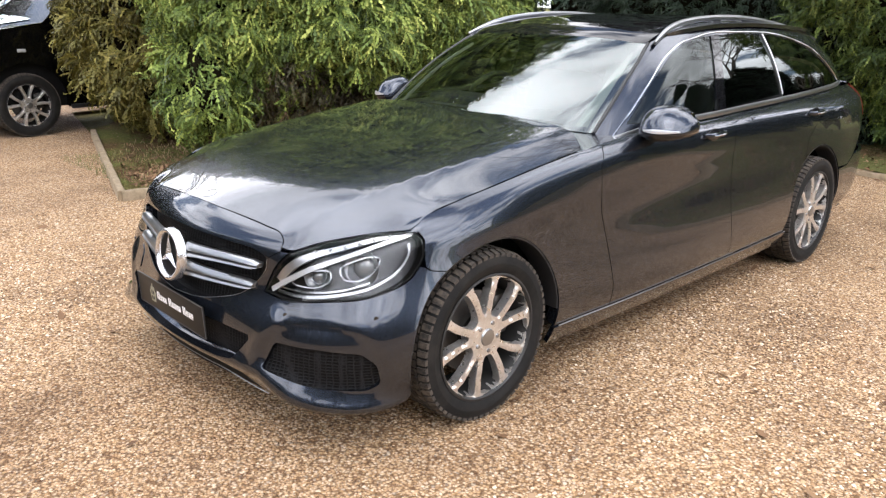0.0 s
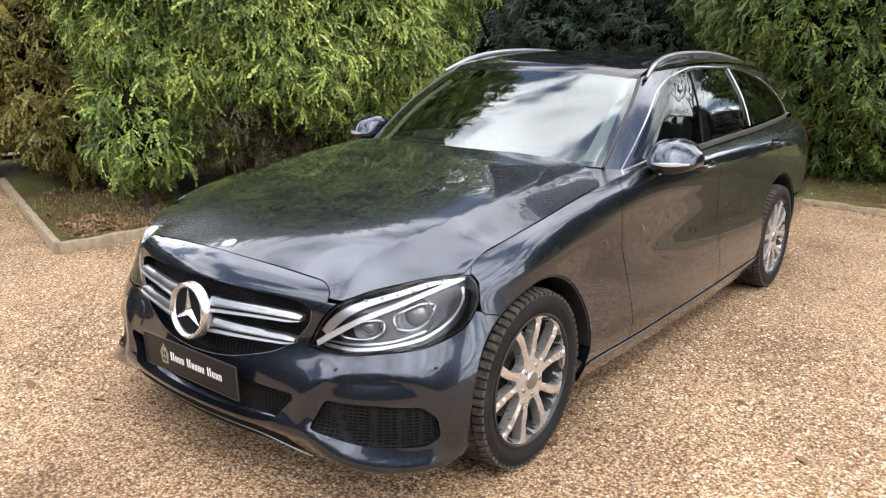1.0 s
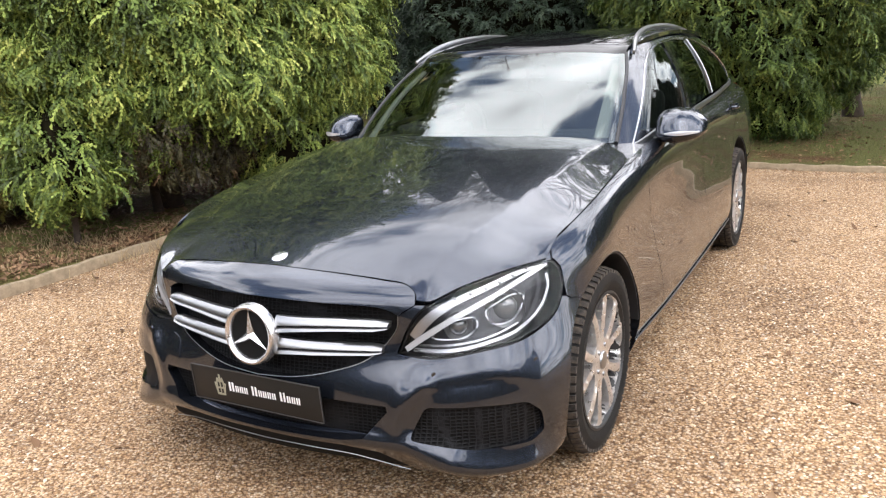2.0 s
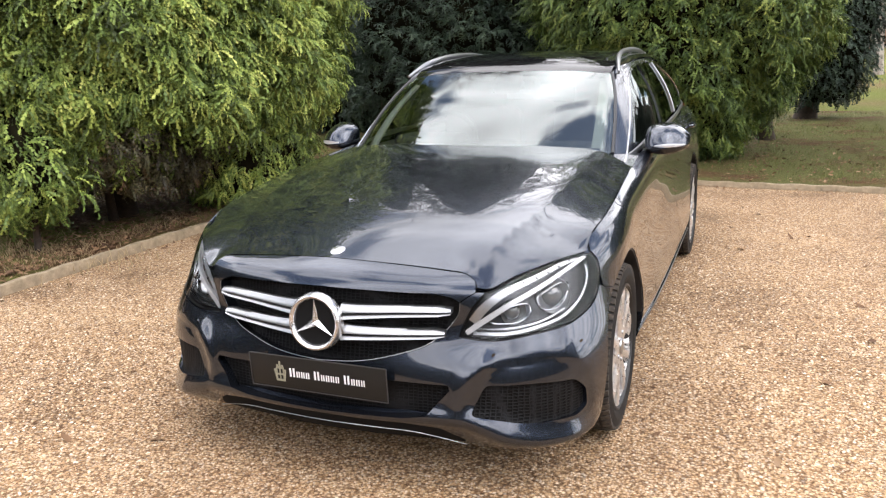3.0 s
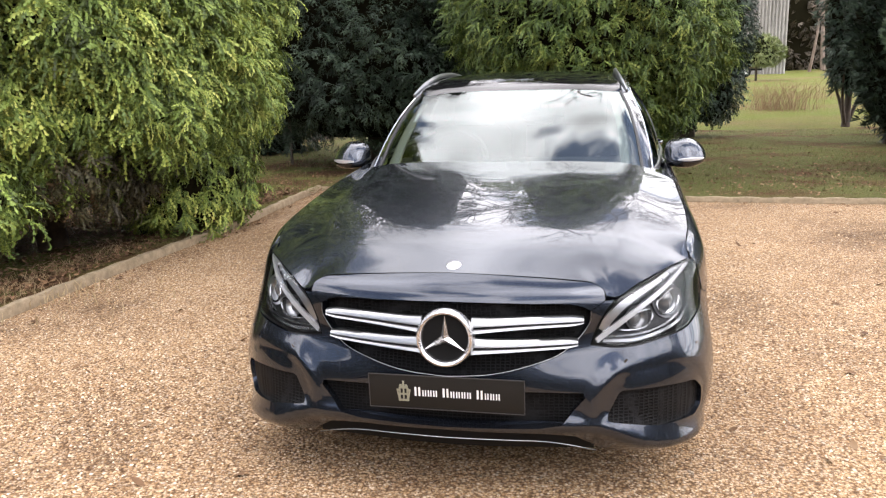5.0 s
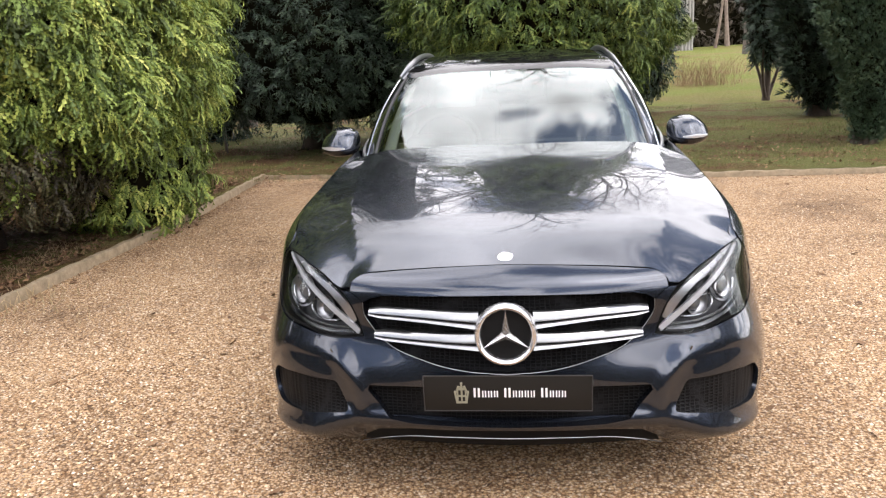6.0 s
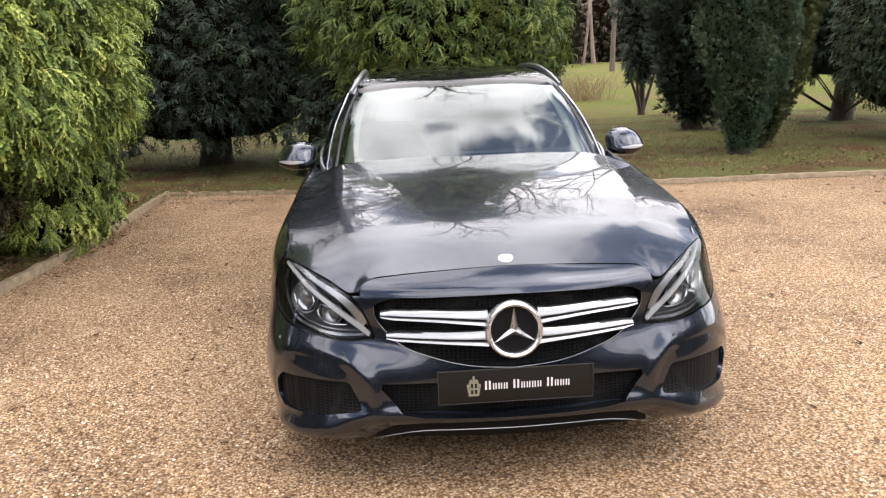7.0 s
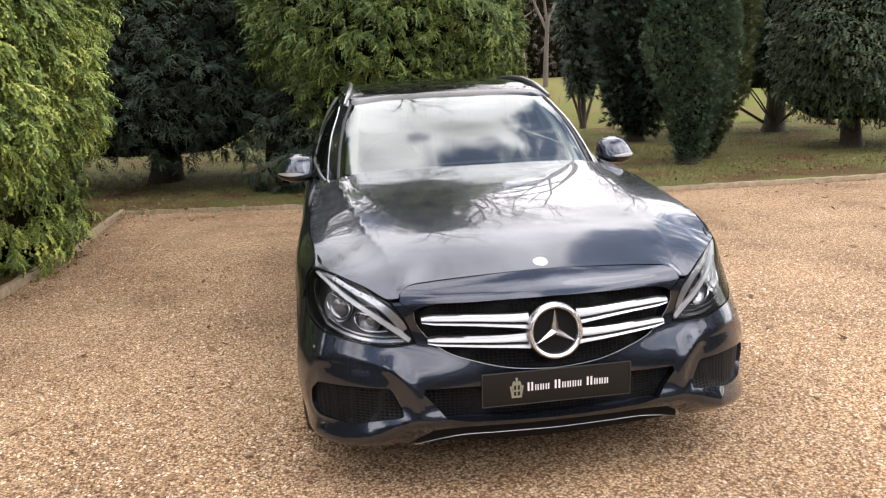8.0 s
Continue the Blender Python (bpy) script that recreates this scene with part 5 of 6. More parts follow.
# wheels
def wheel_parts(root, tyre_r=.325, rim_r=.241, width=.225, twist=0.0, spokes=5, dark=False):
    """Tyre with tread blocks, twin-spoke alloy rim, brake. Built round the origin, the face towards +x."""
    w = width / 2
    prof = [(rim_r - .012, -w * .82), (rim_r + .004, -w * .92), (rim_r + .03, -w * 1.0), (tyre_r - .045, -w * 1.0), (tyre_r - .018, -w * .93), (tyre_r - .007, -w * .78), (tyre_r - .007, w * .78), (tyre_r - .018, w * .93),
            (tyre_r - .045, w * 1.0), (rim_r + .035, w * 1.0), (rim_r + .012, w * .94), (rim_r + .004, w * .90), (rim_r - .008, w * .86)]
    tyre = part("tyre", lathe_bm(prof, 72), TYRE, root, "black tyre dusted with gravel dirt")
    blocks = []
    n = 64
    for k in range(n):
        for row, (c, bw, sk) in enumerate(((-.80, .30, .0), (-.36, .30, .5), (.08, .30, .25), (.44, .26, .6), (.82, .30, .1))):
            a = 2 * math.pi * (k + sk) / n
            e = radians(360 / n) * .34
            r0, r1 = tyre_r - .012, tyre_r
            x0, x1 = w * (c - bw / 2) * .97, w * (c + bw / 2) * .97
            drop = .009 if abs(c) > .7 else 0
            quad = []
            for r in (r0, r1):
                for xx, out in ((x0, c < -.7), (x1, c > .7)):
                    for aa in (a - e, a + e):
                        rr = r - (drop if out else 0)
                        quad.append((xx, rr * math.cos(aa), rr * math.sin(aa)))
            blocks.append(quad)
    v, f = [], []
    for q in blocks:
        b = len(v)
        v += q
        for idx in ((4, 5, 7, 6), (0, 2, 3, 1), (0, 1, 5, 4), (2, 6, 7, 3), (0, 4, 6, 2), (1, 3, 7, 5)):
            f.append(tuple(b + i for i in idx))
    me = mesh_of("tread", v, f, False)
    part("tread", me, TREAD, tyre, "dusty tread blocks")

    big = rim_r / .2185
    holes = []
    step = 360 / spokes

    def polar(pairs, c):
        return [(big * r * math.cos(radians(c + a)), big * r * math.sin(radians(c + a))) for r, a in pairs]
    for k in range(spokes):
        c = twist + step * k
        holes.append(rounded(polar([(.084, -4.5), (.084, 4.5), (.110, 7.0), (.150, 9.6), (.180, 12.2), (.196, 13.4), (.205, 11.5), (.2075, 0), (.205, -11.5), (.196, -13.4), (.180, -12.2), (.150, -9.6), (.110, -7.0)], c), .008, 3))
        holes.append(rounded(polar([(.072, -12), (.072, 12), (.098, 16.2), (.140, 16.6), (.175, 15.2), (.194, 14.4), (.204, 12.0), (.2075, 0), (.204, -12.0), (.194, -14.4), (.175, -15.2), (.140, -16.6), (.098, -16.2)], c + step / 2), .008, 3))
    _edges = [dense(h, .004) for h in holes]

    def face(uv):
        r = np.linalg.norm(uv, axis=1) / big
        x = np.interp(r, [0, .03, .06, .11, .17, .205, .22], [.096, .096, .095, .099, .101, .099, .097])
        gap = np.full(len(uv), 1.0)
        for e in _edges:
            gap = np.minimum(gap, np.sqrt(((uv[:, None, :] - e[None]) ** 2).sum(2)).min(1))
        x = x - .007 * np.clip(1 - gap / .006, 0, 1)
        return np.stack([x, uv[:, 0], uv[:, 1]], 1)
    rim = part("rim", panel(arc(0, 0, rim_r, 0, 354, 60), face, .0085, .036, holes=holes), ALLOY, root, "silver twin-spoke alloy rim")
    barrel = lathe_bm([(rim_r, .098), (rim_r + .002, .104), (rim_r - .006, .106), (rim_r - .012, .095), (rim_r - .022, .05), (rim_r - .026, -.09), (rim_r - .012, -.10)], 56)
    part("rim_barrel", barrel, BARREL, rim)
    cap = lathe_bm([(0, .104), (.022, .1035), (.030, .102), (.033, .098), (.036, .088)], 28)
    part("centre_cap", cap, SATIN, rim, "round centre cap")
    for k in range(5):
        a = radians(twist + 36 + 72 * k)
        b = lathe_bm([(0, .100), (.007, .100), (.0085, .097), (.009, .080)], 10)
        bmesh.ops.translate(b, vec=(0, .055 * math.cos(a), .055 * math.sin(a)), verts=b.verts)
        part("wheel_bolt", b, SATIN, rim)
    part("brake_disc", lathe_bm([(0, .03), (.07, .03), (.075, .012), (.155, .012), (.155, -.012), (.07, -.012)], 48), BRAKE, root)
    part("brake_caliper", box_bm(.07, .10, .17, at=(.01, .125, .04), bevel=.02), BRAKE, root)


for x, y, tw in ((1, 0, 98), (-1, 0, 80), (1, 2.84, 85), (-1, 2.84, 70)):
    hub_ob = new("wheel")
    hub_ob.parent = car
    hub_ob.matrix_basis = Matrix.Translation((x * (.774 if y < 1 else .786), y, .322)) @ (Matrix() if x > 0 else Matrix.Rotation(math.pi, 4, "Z"))
    wheel_parts(hub_ob, twist=tw)

# ---- black van at the end of the drive ----
van = thing("parked_van", "black van with silver alloy wheels parked on gravel", "van", at=Matrix.Translation((-6.68, .78, 0)) @ Matrix.Rotation(radians(6), 4, "Z"))
# its nearer flank lies on x = 0, the front towards -y
VAN_TOP = [(-.95, .75), (-.90, .98), (-.55, 1.10), (.25, 1.22), (.95, 1.86), (1.3, 1.95), (3.6, 1.95), (3.75, 1.0), (3.75, .40), (3.40, .30)]
van_side = [(-.92, .34), (-.97, .50)] + VAN_TOP + arc(3.0, .37, .42, 0, 180, 16)[:1] + [(2.58, .30)] + [(.44, .30)] + arc(0, .37, .43, -8, 188, 20) + [(-.44, .30)]


def on_van(uv):
    y, z = uv[:, 0], uv[:, 1]
    x = -.02 - .10 * np.clip((z - 1.15) / .8, 0, 1) ** 1.2 * np.ones_like(y) - .05 * np.clip((.5 - z) / .3, 0, 1) - .25 * np.clip((-.55 - y) / .42, 0, 1) ** 2
    return np.stack([x, y, z], 1)


win_a = rounded([(.45, 1.28), (1.02, 1.78), (1.75, 1.80), (1.75, 1.22), (.55, 1.20)], .05)
win_b = rounded([(1.85, 1.22), (1.85, 1.80), (3.45, 1.80), (3.52, 1.22)], .06)
part("body_side", panel(van_side, on_van, .08, .03, holes=[win_a, win_b]), BLACK_PAINT, van)
for w in (win_a, win_b):
    part("side_window", panel(w, on_van, .15, .004, lift=-.004), PRIVACY_GLASS, van)
rail = [Vector((0, y, z)) for y, z in [(-.97, .50)] + VAN_TOP[:8]]
v, f = [], []
for p in rail:
    o = on_van(np.array([[p.y, p.z]]))[0]
    for k in range(9):
        v.append((o[0] - .02 - (1.75 + 2 * (o[0] + .02)) * k / 8, p.y - .06 * math.sin(math.pi * k / 8) * (p.y < .3), p.z + .05 * math.sin(math.pi * k / 8)))
for i in range(len(rail) - 1):
    for k in range(8):
        f.append((i * 9 + k, i * 9 + k + 1, i * 9 + k + 10, i * 9 + k + 9))
part("body_top", mesh_of("body_top", v, f), BLACK_PAINT, van)
part("front_screen", mesh_of("front_screen", [(a[0], a[1] - .004, a[2] + .012) for a in v[3 * 9 + 1:3 * 9 + 8] + v[4 * 9 + 1:4 * 9 + 8]], [(k, k + 1, k + 8, k + 7) for k in range(6)]), PRIVACY_GLASS, van)
part("under_body", box_bm(1.6, 4.4, .5, at=(-.92, 1.4, .55), bevel=.04), DARK, van)
part("front_face", box_bm(1.45, .10, .48, at=(-.90, -.93, .62), bevel=.04), BLACK_PAINT, van)
part("sill", box_bm(.05, 2.1, .05, at=(-.03, 1.5, .30), bevel=.015), PLASTIC, van)
part("headlight", box_bm(.12, .46, .17, at=(-.13, -.72, .93), bevel=.05, seg=3, turn=Matrix.Rotation(radians(-18), 4, "X") @ Matrix.Rotation(radians(24), 4, "Z")), LAMP_CHROME, van, "clear headlight")
part("side_repeater", box_bm(.012, .09, .035, at=(-.012, -.02, .93), bevel=.005), LAMP_WHITE, van)
for y0 in (0, 3.0):
    hub_ob = new("wheel")
    hub_ob.parent = van
    hub_ob.matrix_basis = Matrix.Translation((-.14, y0, .343))
    wheel_parts(hub_ob, tyre_r=.345, rim_r=.238, width=.23, twist=20)

# ---- conifers and hedges ----
def frond(length, pairs, droop=0.55, width=0.24):
    """A short flat spray with a rounded end, arching over: a stem with overlapping leaflets either side. Points out along +x, up is +z."""
    v, f = [], []
    bend = lambda t: length * (.20 * t - (droop + .20) * t ** 2.2)
    for k in range(pairs + 1):
        t = k / pairs
        v.append((length * (t - .10 * t * t), 0, bend(t)))
    for k in range(pairs):
        t = (k + .5) / pairs
        reach = width * length * (.45 + .55 * math.sin(math.pi * min(1.0, .22 + t * .72))) * (1.0 if k % 2 else .80)
        x, z = (v[k][0] + v[k + 1][0]) / 2, (v[k][2] + v[k + 1][2]) / 2
        for s in (-1, 1):
            b = len(v)
            v.append((x + reach * .85, s * reach, z - .45 * reach))
            f.append((k, k + 1, b) if s > 0 else (b, k + 1, k))
    b = len(v)
    e = v[pairs]
    v += [(e[0] - .10 * length, -.10 * length, e[2] + .03 * length), (e[0] - .10 * length, .10 * length, e[2] + .03 * length)]
    f.append((b, pairs, b + 1))
    return np.array(v), f


def plume(count=8, droop=0.6, seed=0, pairs=5, width=.145):
    """The tip of a branchlet one unit long: narrow hooked sprays fanning out from a short arching stem."""
    rng = random.Random(seed)
    v, f = [], []
    for k in range(count):
        t = .55 * k / count
        at = Vector((t, 0, .15 * t - droop * .5 * t * t))
        yaw = (1 if k % 2 else -1) * rng.uniform(.15, 1.05) * (1 - .5 * k / count)
        turn = Matrix.Rotation(yaw, 3, "Z") @ Matrix.Rotation(rng.uniform(-.35, .30), 3, "Y") @ Matrix.Rotation(rng.uniform(-.7, .7), 3, "X")
        tv, tf = frond(rng.uniform(.48, .72), pairs, droop + rng.uniform(-.2, .3), width)
        b = len(v)
        v.extend(tuple(at + turn @ Vector(p)) for p in tv)
        f.extend(tuple(i + b for i in q) for q in tf)
    return np.array(v), f


def tuft(length, blades, droop=0.1):
    """A short upright bundle of needles."""
    v, f = [], []
    for k in range(blades):
        a = 2.4 * k
        r = length * (.22 + .1 * (k % 3))
        tip = np.array([length * (.8 + .2 * (k % 2)), r * math.cos(a), r * math.sin(a) - droop * length])
        mid = tip * .5
        s = np.cross(tip, (0.3, .2, 1.0))
        s = s / np.linalg.norm(s) * length * .062
        b = len(v)
        v += [(0, 0, 0), tuple(mid + s), tuple(tip), tuple(mid - s)]
        f.append((b, b + 1, b + 2, b + 3))
    return np.array(v), f


def scatter(template, pos, out, size, rng, sag=0.25, spin=0.6):
    """Copies of a template at places, pointing along out, as one set of vertices and faces."""
    tv, tf = template
    n = len(pos)
    d = out + rng.normal(0, .42, (n, 3))
    d[:, 2] -= sag * rng.uniform(0, 2, n)
    d /= np.linalg.norm(d, axis=1)[:, None]
    up = np.stack([rng.normal(0, spin, n), rng.normal(0, spin, n), np.full(n, 1.0)], 1) + out * .8
    side = np.cross(up, d)
    side /= np.linalg.norm(side, axis=1)[:, None] + 1e-9
    top = np.cross(d, side)
    basis = np.stack([d, side, top], 1) * size[:, None, None]
    v = np.einsum("vk,nkj->nvj", tv, basis) + pos[:, None, :]
    base = np.arange(n) * len(tv)
    return v.reshape(-1, 3), tf, base, len(tv)


def mesh_from_sets(name, sets, materials):
    """One mesh from scattered sets and plain (verts, faces) sets, each with its material index."""
    verts, loops, starts, mats, at, lp = [], [], [], [], 0, 0
    for v, f, base, mat in sets:
        verts.append(np.asarray(v, float))
        lens = np.array([len(x) for x in f])
        flat = np.concatenate([np.array(x) for x in f])
        if base is None:
            base = np.array([0])
        loops.append((flat[None] + base[:, None] + at).ravel())
        st = np.r_[0, np.cumsum(lens)[:-1]]
        starts.append((st[None] + (np.arange(len(base)) * len(flat))[:, None] + lp).ravel())
        mats.append(np.full(len(base) * len(f), mat))
        at += len(v)
        lp += len(flat) * len(base)
    v, l, s, m = np.concatenate(verts), np.concatenate(loops), np.concatenate(starts), np.concatenate(mats)
    me = bpy.data.meshes.new(name)
    me.vertices.add(len(v))
    me.vertices.foreach_set("co", v.ravel())
    me.loops.add(len(l))
    me.loops.foreach_set("vertex_index", l.astype(np.int32))
    me.polygons.add(len(s))
    me.polygons.foreach_set("loop_start", s.astype(np.int32))
    for mt in materials:
        me.materials.append(mt)
    me.polygons.foreach_set("material_index", m.astype(np.int32))
    me.update(calc_edges=True)
    return me


class Lump:
    """A crown: a plan outline round a centre, widths changing with height, with bulges."""

    def __init__(self, centre, plan, profile, seed, bulge=.12):
        self.c, self.seed, self.bulge = np.array(centre, float), seed, bulge
        self.plan = np.array(plan, float)
        self.pz, self.pw = [p[0] for p in profile], [p[1] for p in profile]
        rng = np.random.default_rng(seed)
        self.waves = [(rng.integers(2, 9), rng.uniform(1.2, 5.0), rng.uniform(0, 6.28), rng.uniform(.3, 1)) for _ in range(9)]

    def point(self, a, z):
        """Surface point at bearing a (radians) and height z."""
        ang = np.arctan2(self.plan[:, 1], self.plan[:, 0])
        order = np.argsort(ang)
        ang, rad = ang[order], np.linalg.norm(self.plan, axis=1)[order]
        aa = (a + np.pi) % (2 * np.pi) - np.pi
        r = np.interp(aa, np.r_[ang - 2 * np.pi, ang, ang + 2 * np.pi], np.r_[rad, rad, rad])
        w = crom(self.pz, self.pw, z)
        b = sum(k * np.sin(m * a + f * z + p) for m, f, p, k in self.waves) / 4
        r = r * np.maximum(w, 0.02) + self.bulge * b * np.minimum(1, w * 1.3)
        return np.stack([self.c[0] + r * np.cos(a), self.c[1] + r * np.sin(a), z], -1)

    def sample(self, n, rng, lo=-np.pi, hi=np.pi, split=None, share=.84):
        """Places and normals on the crown; below the height split lies the given share of them."""
        a, z = rng.uniform(lo, hi, n), rng.uniform(self.pz[0], self.pz[-1], n)
        if split and split < self.pz[-1]:
            low = rng.uniform(0, 1, n) < share
            z = np.where(low, rng.uniform(self.pz[0], split, n), rng.uniform(split, self.pz[-1], n))
        keep = rng.uniform(0, 1, n) < np.clip(crom(self.pz, self.pw, z) + .1, .15, 1)
        a, z = a[keep], z[keep]
        p = self.point(a, z)
        e = .04
        t1, t2 = self.point(a + e, z) - self.point(a - e, z), self.point(a, z + e) - self.point(a, z - e)
        nrm = np.cross(t1, t2)
        nrm /= np.linalg.norm(nrm, axis=1)[:, None] + 1e-9
        return p, nrm

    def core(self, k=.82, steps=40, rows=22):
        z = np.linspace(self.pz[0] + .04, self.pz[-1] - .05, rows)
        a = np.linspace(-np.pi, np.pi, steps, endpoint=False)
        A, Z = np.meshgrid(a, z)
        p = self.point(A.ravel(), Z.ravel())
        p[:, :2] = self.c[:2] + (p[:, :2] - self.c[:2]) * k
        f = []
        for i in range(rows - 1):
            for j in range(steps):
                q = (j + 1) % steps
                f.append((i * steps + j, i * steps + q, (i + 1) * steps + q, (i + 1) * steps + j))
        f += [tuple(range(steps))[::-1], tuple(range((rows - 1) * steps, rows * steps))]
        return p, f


def trunk_bm(base, top, r0, r1, seed, limbs=(), k=9):
    """A tapered, slightly crooked trunk with limbs."""
    rng = random.Random(seed)
    out = []
    a, b = Vector(base), Vector(top)

    def stem(p, q, ra, rb, bend, sec=k):
        n = 7
        off = Vector((rng.uniform(-1, 1), rng.uniform(-1, 1), 0)) * bend
        pts = [p.lerp(q, i / n) + off * math.sin(math.pi * i / n) for i in range(n + 1)]
        out.append(sweep_bm(pts, round_section(1.0, sec), up=(0.31, 0.95, 0.05), taper=lambda t: (ra + (rb - ra) * t) * (1.25 - .25 * min(1, t * 6))))
    stem(a, b, r0, r1, .05 * (b - a).length)
    for h, yaw, reach, rise, r in limbs:
        p = a.lerp(b, h)
        stem(p, p + Vector((math.cos(yaw) * reach, math.sin(yaw) * reach, rise)), r, r * .3, .12 * reach, 6)
    return merge(*out)


def conifer(name, label, centre, plan, profile, material, count, size, seed, trunk=None, kind_of="frond", category="tree",
            view=(-np.pi, np.pi), sag=.25, bulge=.12, depth=.16, core=.84, limbs=(), group="", pairs=5, clump=.07, foot=(0, 0), split=None, spin=.6):
    """A conifer or hedge plant: trunk, and a crown of many small sprays round a core coloured near-black as inner
    shade.
    """
    rng = np.random.default_rng(seed)
    lump = Lump(centre, plan, profile, seed, bulge)
    root = thing(name, label, category, group, at=Matrix.Translation((centre[0], centre[1], 0.05)))
    p, n = lump.sample(count, rng, *view, split=split)
    grown = np.where(p[:, 2] > (split or 99), 1.9, 1.0)
    inset = (rng.uniform(0, 1, len(p)) ** 1.6 * 1.3 - .3) * depth
    ph = rng.uniform(0, 6.28, (5, 3))
    inset += clump * sum(np.sin(p @ (np.array([[4.1, 3.3, 5.2], [-5.7, 6.1, 2.9], [8.3, -4.4, 6.7], [17.0, 13.0, -21.0], [14.0, -19.0, 23.0]])[k]) + ph[k, 0]) for k in range(5)) / 2.2
    p = p - n * inset[:, None]
    temps = {"frond": lambda: [frond(1.0, pairs)], "tuft": lambda: [tuft(1.0, pairs)],
             "plume": lambda: [plume(pairs, d, k) for k, d in enumerate((.45, .60, .80, .55))]}[kind_of]()
    sz = size * rng.uniform(.65, 1.35, len(p)) * grown
    sets = []
    for k, temp in enumerate(temps):
        q = slice(k, None, len(temps))
        v, f, base, _ = scatter(temp, p[q], n[q], sz[q], rng, sag, spin)
        sets.append((v, f, base, 0))
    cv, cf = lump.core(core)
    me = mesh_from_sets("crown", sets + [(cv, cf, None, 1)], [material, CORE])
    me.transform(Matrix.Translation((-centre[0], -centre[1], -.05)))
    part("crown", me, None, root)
    if trunk:
        r0, h = trunk
        bm = trunk_bm((foot[0], foot[1], -.1), (0, 0, h), r0, r0 * .55, seed)
        part("trunk", bm, BARK, root)
        for k, (at, yaw, reach, up, r) in enumerate(limbs):
            p = Vector((foot[0], foot[1], -.1)).lerp(Vector((0, 0, h)), at)
            part("limb", trunk_bm(p, p + Vector((math.cos(yaw) * reach, math.sin(yaw) * reach, up)), r, r * .35, seed + k, k=6), BARK, root)
    return root


ELLIPSE = lambda rx, ry, k=16: [(rx * math.cos(2 * math.pi * i / k), ry * math.sin(2 * math.pi * i / k)) for i in range(k)]

# tall clipped hedge beside the car
conifer("hedge_conifer", "tall bright green clipped conifer hedge overhanging the edging", (-4.25, 2.75, 0),
        [(-2.2, .2), (-1.1, -.7), (-.45, -1.40), (.30, -1.55), (.80, -1.40), (1.16, -1.0), (1.38, -.35), (1.47, .35), (1.53, 1.0), (1.40, 1.80), (.9, 2.3), (-1.5, 2.3), (-2.3, .5)],
        [(.62, .42), (.80, .66), (1.04, .86), (1.5, .98), (2.2, 1.04), (3.0, 1.0), (3.8, .94), (4.8, .72), (5.4, .45), (5.7, .1)], HEDGE_GREEN, 11000, .156, 11, (.10, 2.0), kind_of="plume", category="hedge", pairs=7, core=.84, depth=.17, view=(-2.4, 1.7), clump=.085, sag=.45, split=2.6, spin=.7)
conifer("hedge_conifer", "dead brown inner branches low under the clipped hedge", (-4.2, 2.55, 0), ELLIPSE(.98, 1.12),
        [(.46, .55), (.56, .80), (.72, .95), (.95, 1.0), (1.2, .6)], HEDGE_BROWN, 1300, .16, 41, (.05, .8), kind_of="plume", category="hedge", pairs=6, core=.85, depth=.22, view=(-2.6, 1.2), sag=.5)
conifer("hedge_conifer", "green conifer skirt hanging down to the timber edging", (-3.50, 3.70, 0), ELLIPSE(.55, .70),
        [(.10, .62), (.3, .92), (.6, 1.0), (1.0, .9), (1.4, .2)], HEDGE_GREEN, 1100, .15, 31, (.04, .9), kind_of="plume", category="hedge", pairs=8, sag=.75)
conifer("hedge_conifer", "low yellow-green young conifer at the foot of the hedge", (-3.85, 1.40, 0), ELLIPSE(.36, .32),
        [(.38, .4), (.55, .9), (.8, 1.0), (1.05, .7), (1.2, .1)], HEDGE_GREEN, 600, .17, 12, (.03, .7), kind_of="plume", category="hedge", pairs=8, sag=.6)
conifer("hedge_conifer", "olive brown-tinged conifer shrub at the end of the hedge", (-5.65, 2.15, 0), ELLIPSE(1.15, 1.12),
        [(.25, .5), (.6, .85), (1.3, 1.0), (2.2, .95), (3.2, .7), (3.8, .1)], HEDGE_OLIVE, 2600, .17, 13, (.09, 1.8), kind_of="plume", category="hedge", pairs=8, view=(-2.8, .6), split=2.6, sag=.1, spin=.9)
# tall conifers behind the car
conifer("hedge_conifer", "broad dense green conifer behind the parked car", (.35, 8.1, 0),
        [(-1.72, -.6), (-1.42, -1.5), (-.5, -2.0), (.6, -1.9), (1.15, -1.3), (1.45, -.3), (1.5, .8), (1.0, 2.0), (-1.0, 2.0), (-1.72, .8)],
        [(.10, .32), (.5, .52), (1.1, .77), (1.7, .95), (2.3, 1.02), (3.2, .92), (4.0, .68), (5.2, .50), (6.5, .36), (7.6, .10)], HEDGE_MID, 7200, .160, 14, (.13, 2.0), kind_of="plume", category="hedge", pairs=7, view=(-3.1, .6), clump=.12, split=2.9, sag=.30, spin=.9)
# foot of the broad conifer, its shade put in by a darker foliage colour
conifer("hedge_conifer", "low skirt of green conifer reaching the ground, coloured dark as in shade", (-.85, 7.75, 0), ELLIPSE(.80, .75),
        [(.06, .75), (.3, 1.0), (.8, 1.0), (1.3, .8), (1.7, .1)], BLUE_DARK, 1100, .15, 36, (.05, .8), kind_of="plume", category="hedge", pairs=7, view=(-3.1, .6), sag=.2)
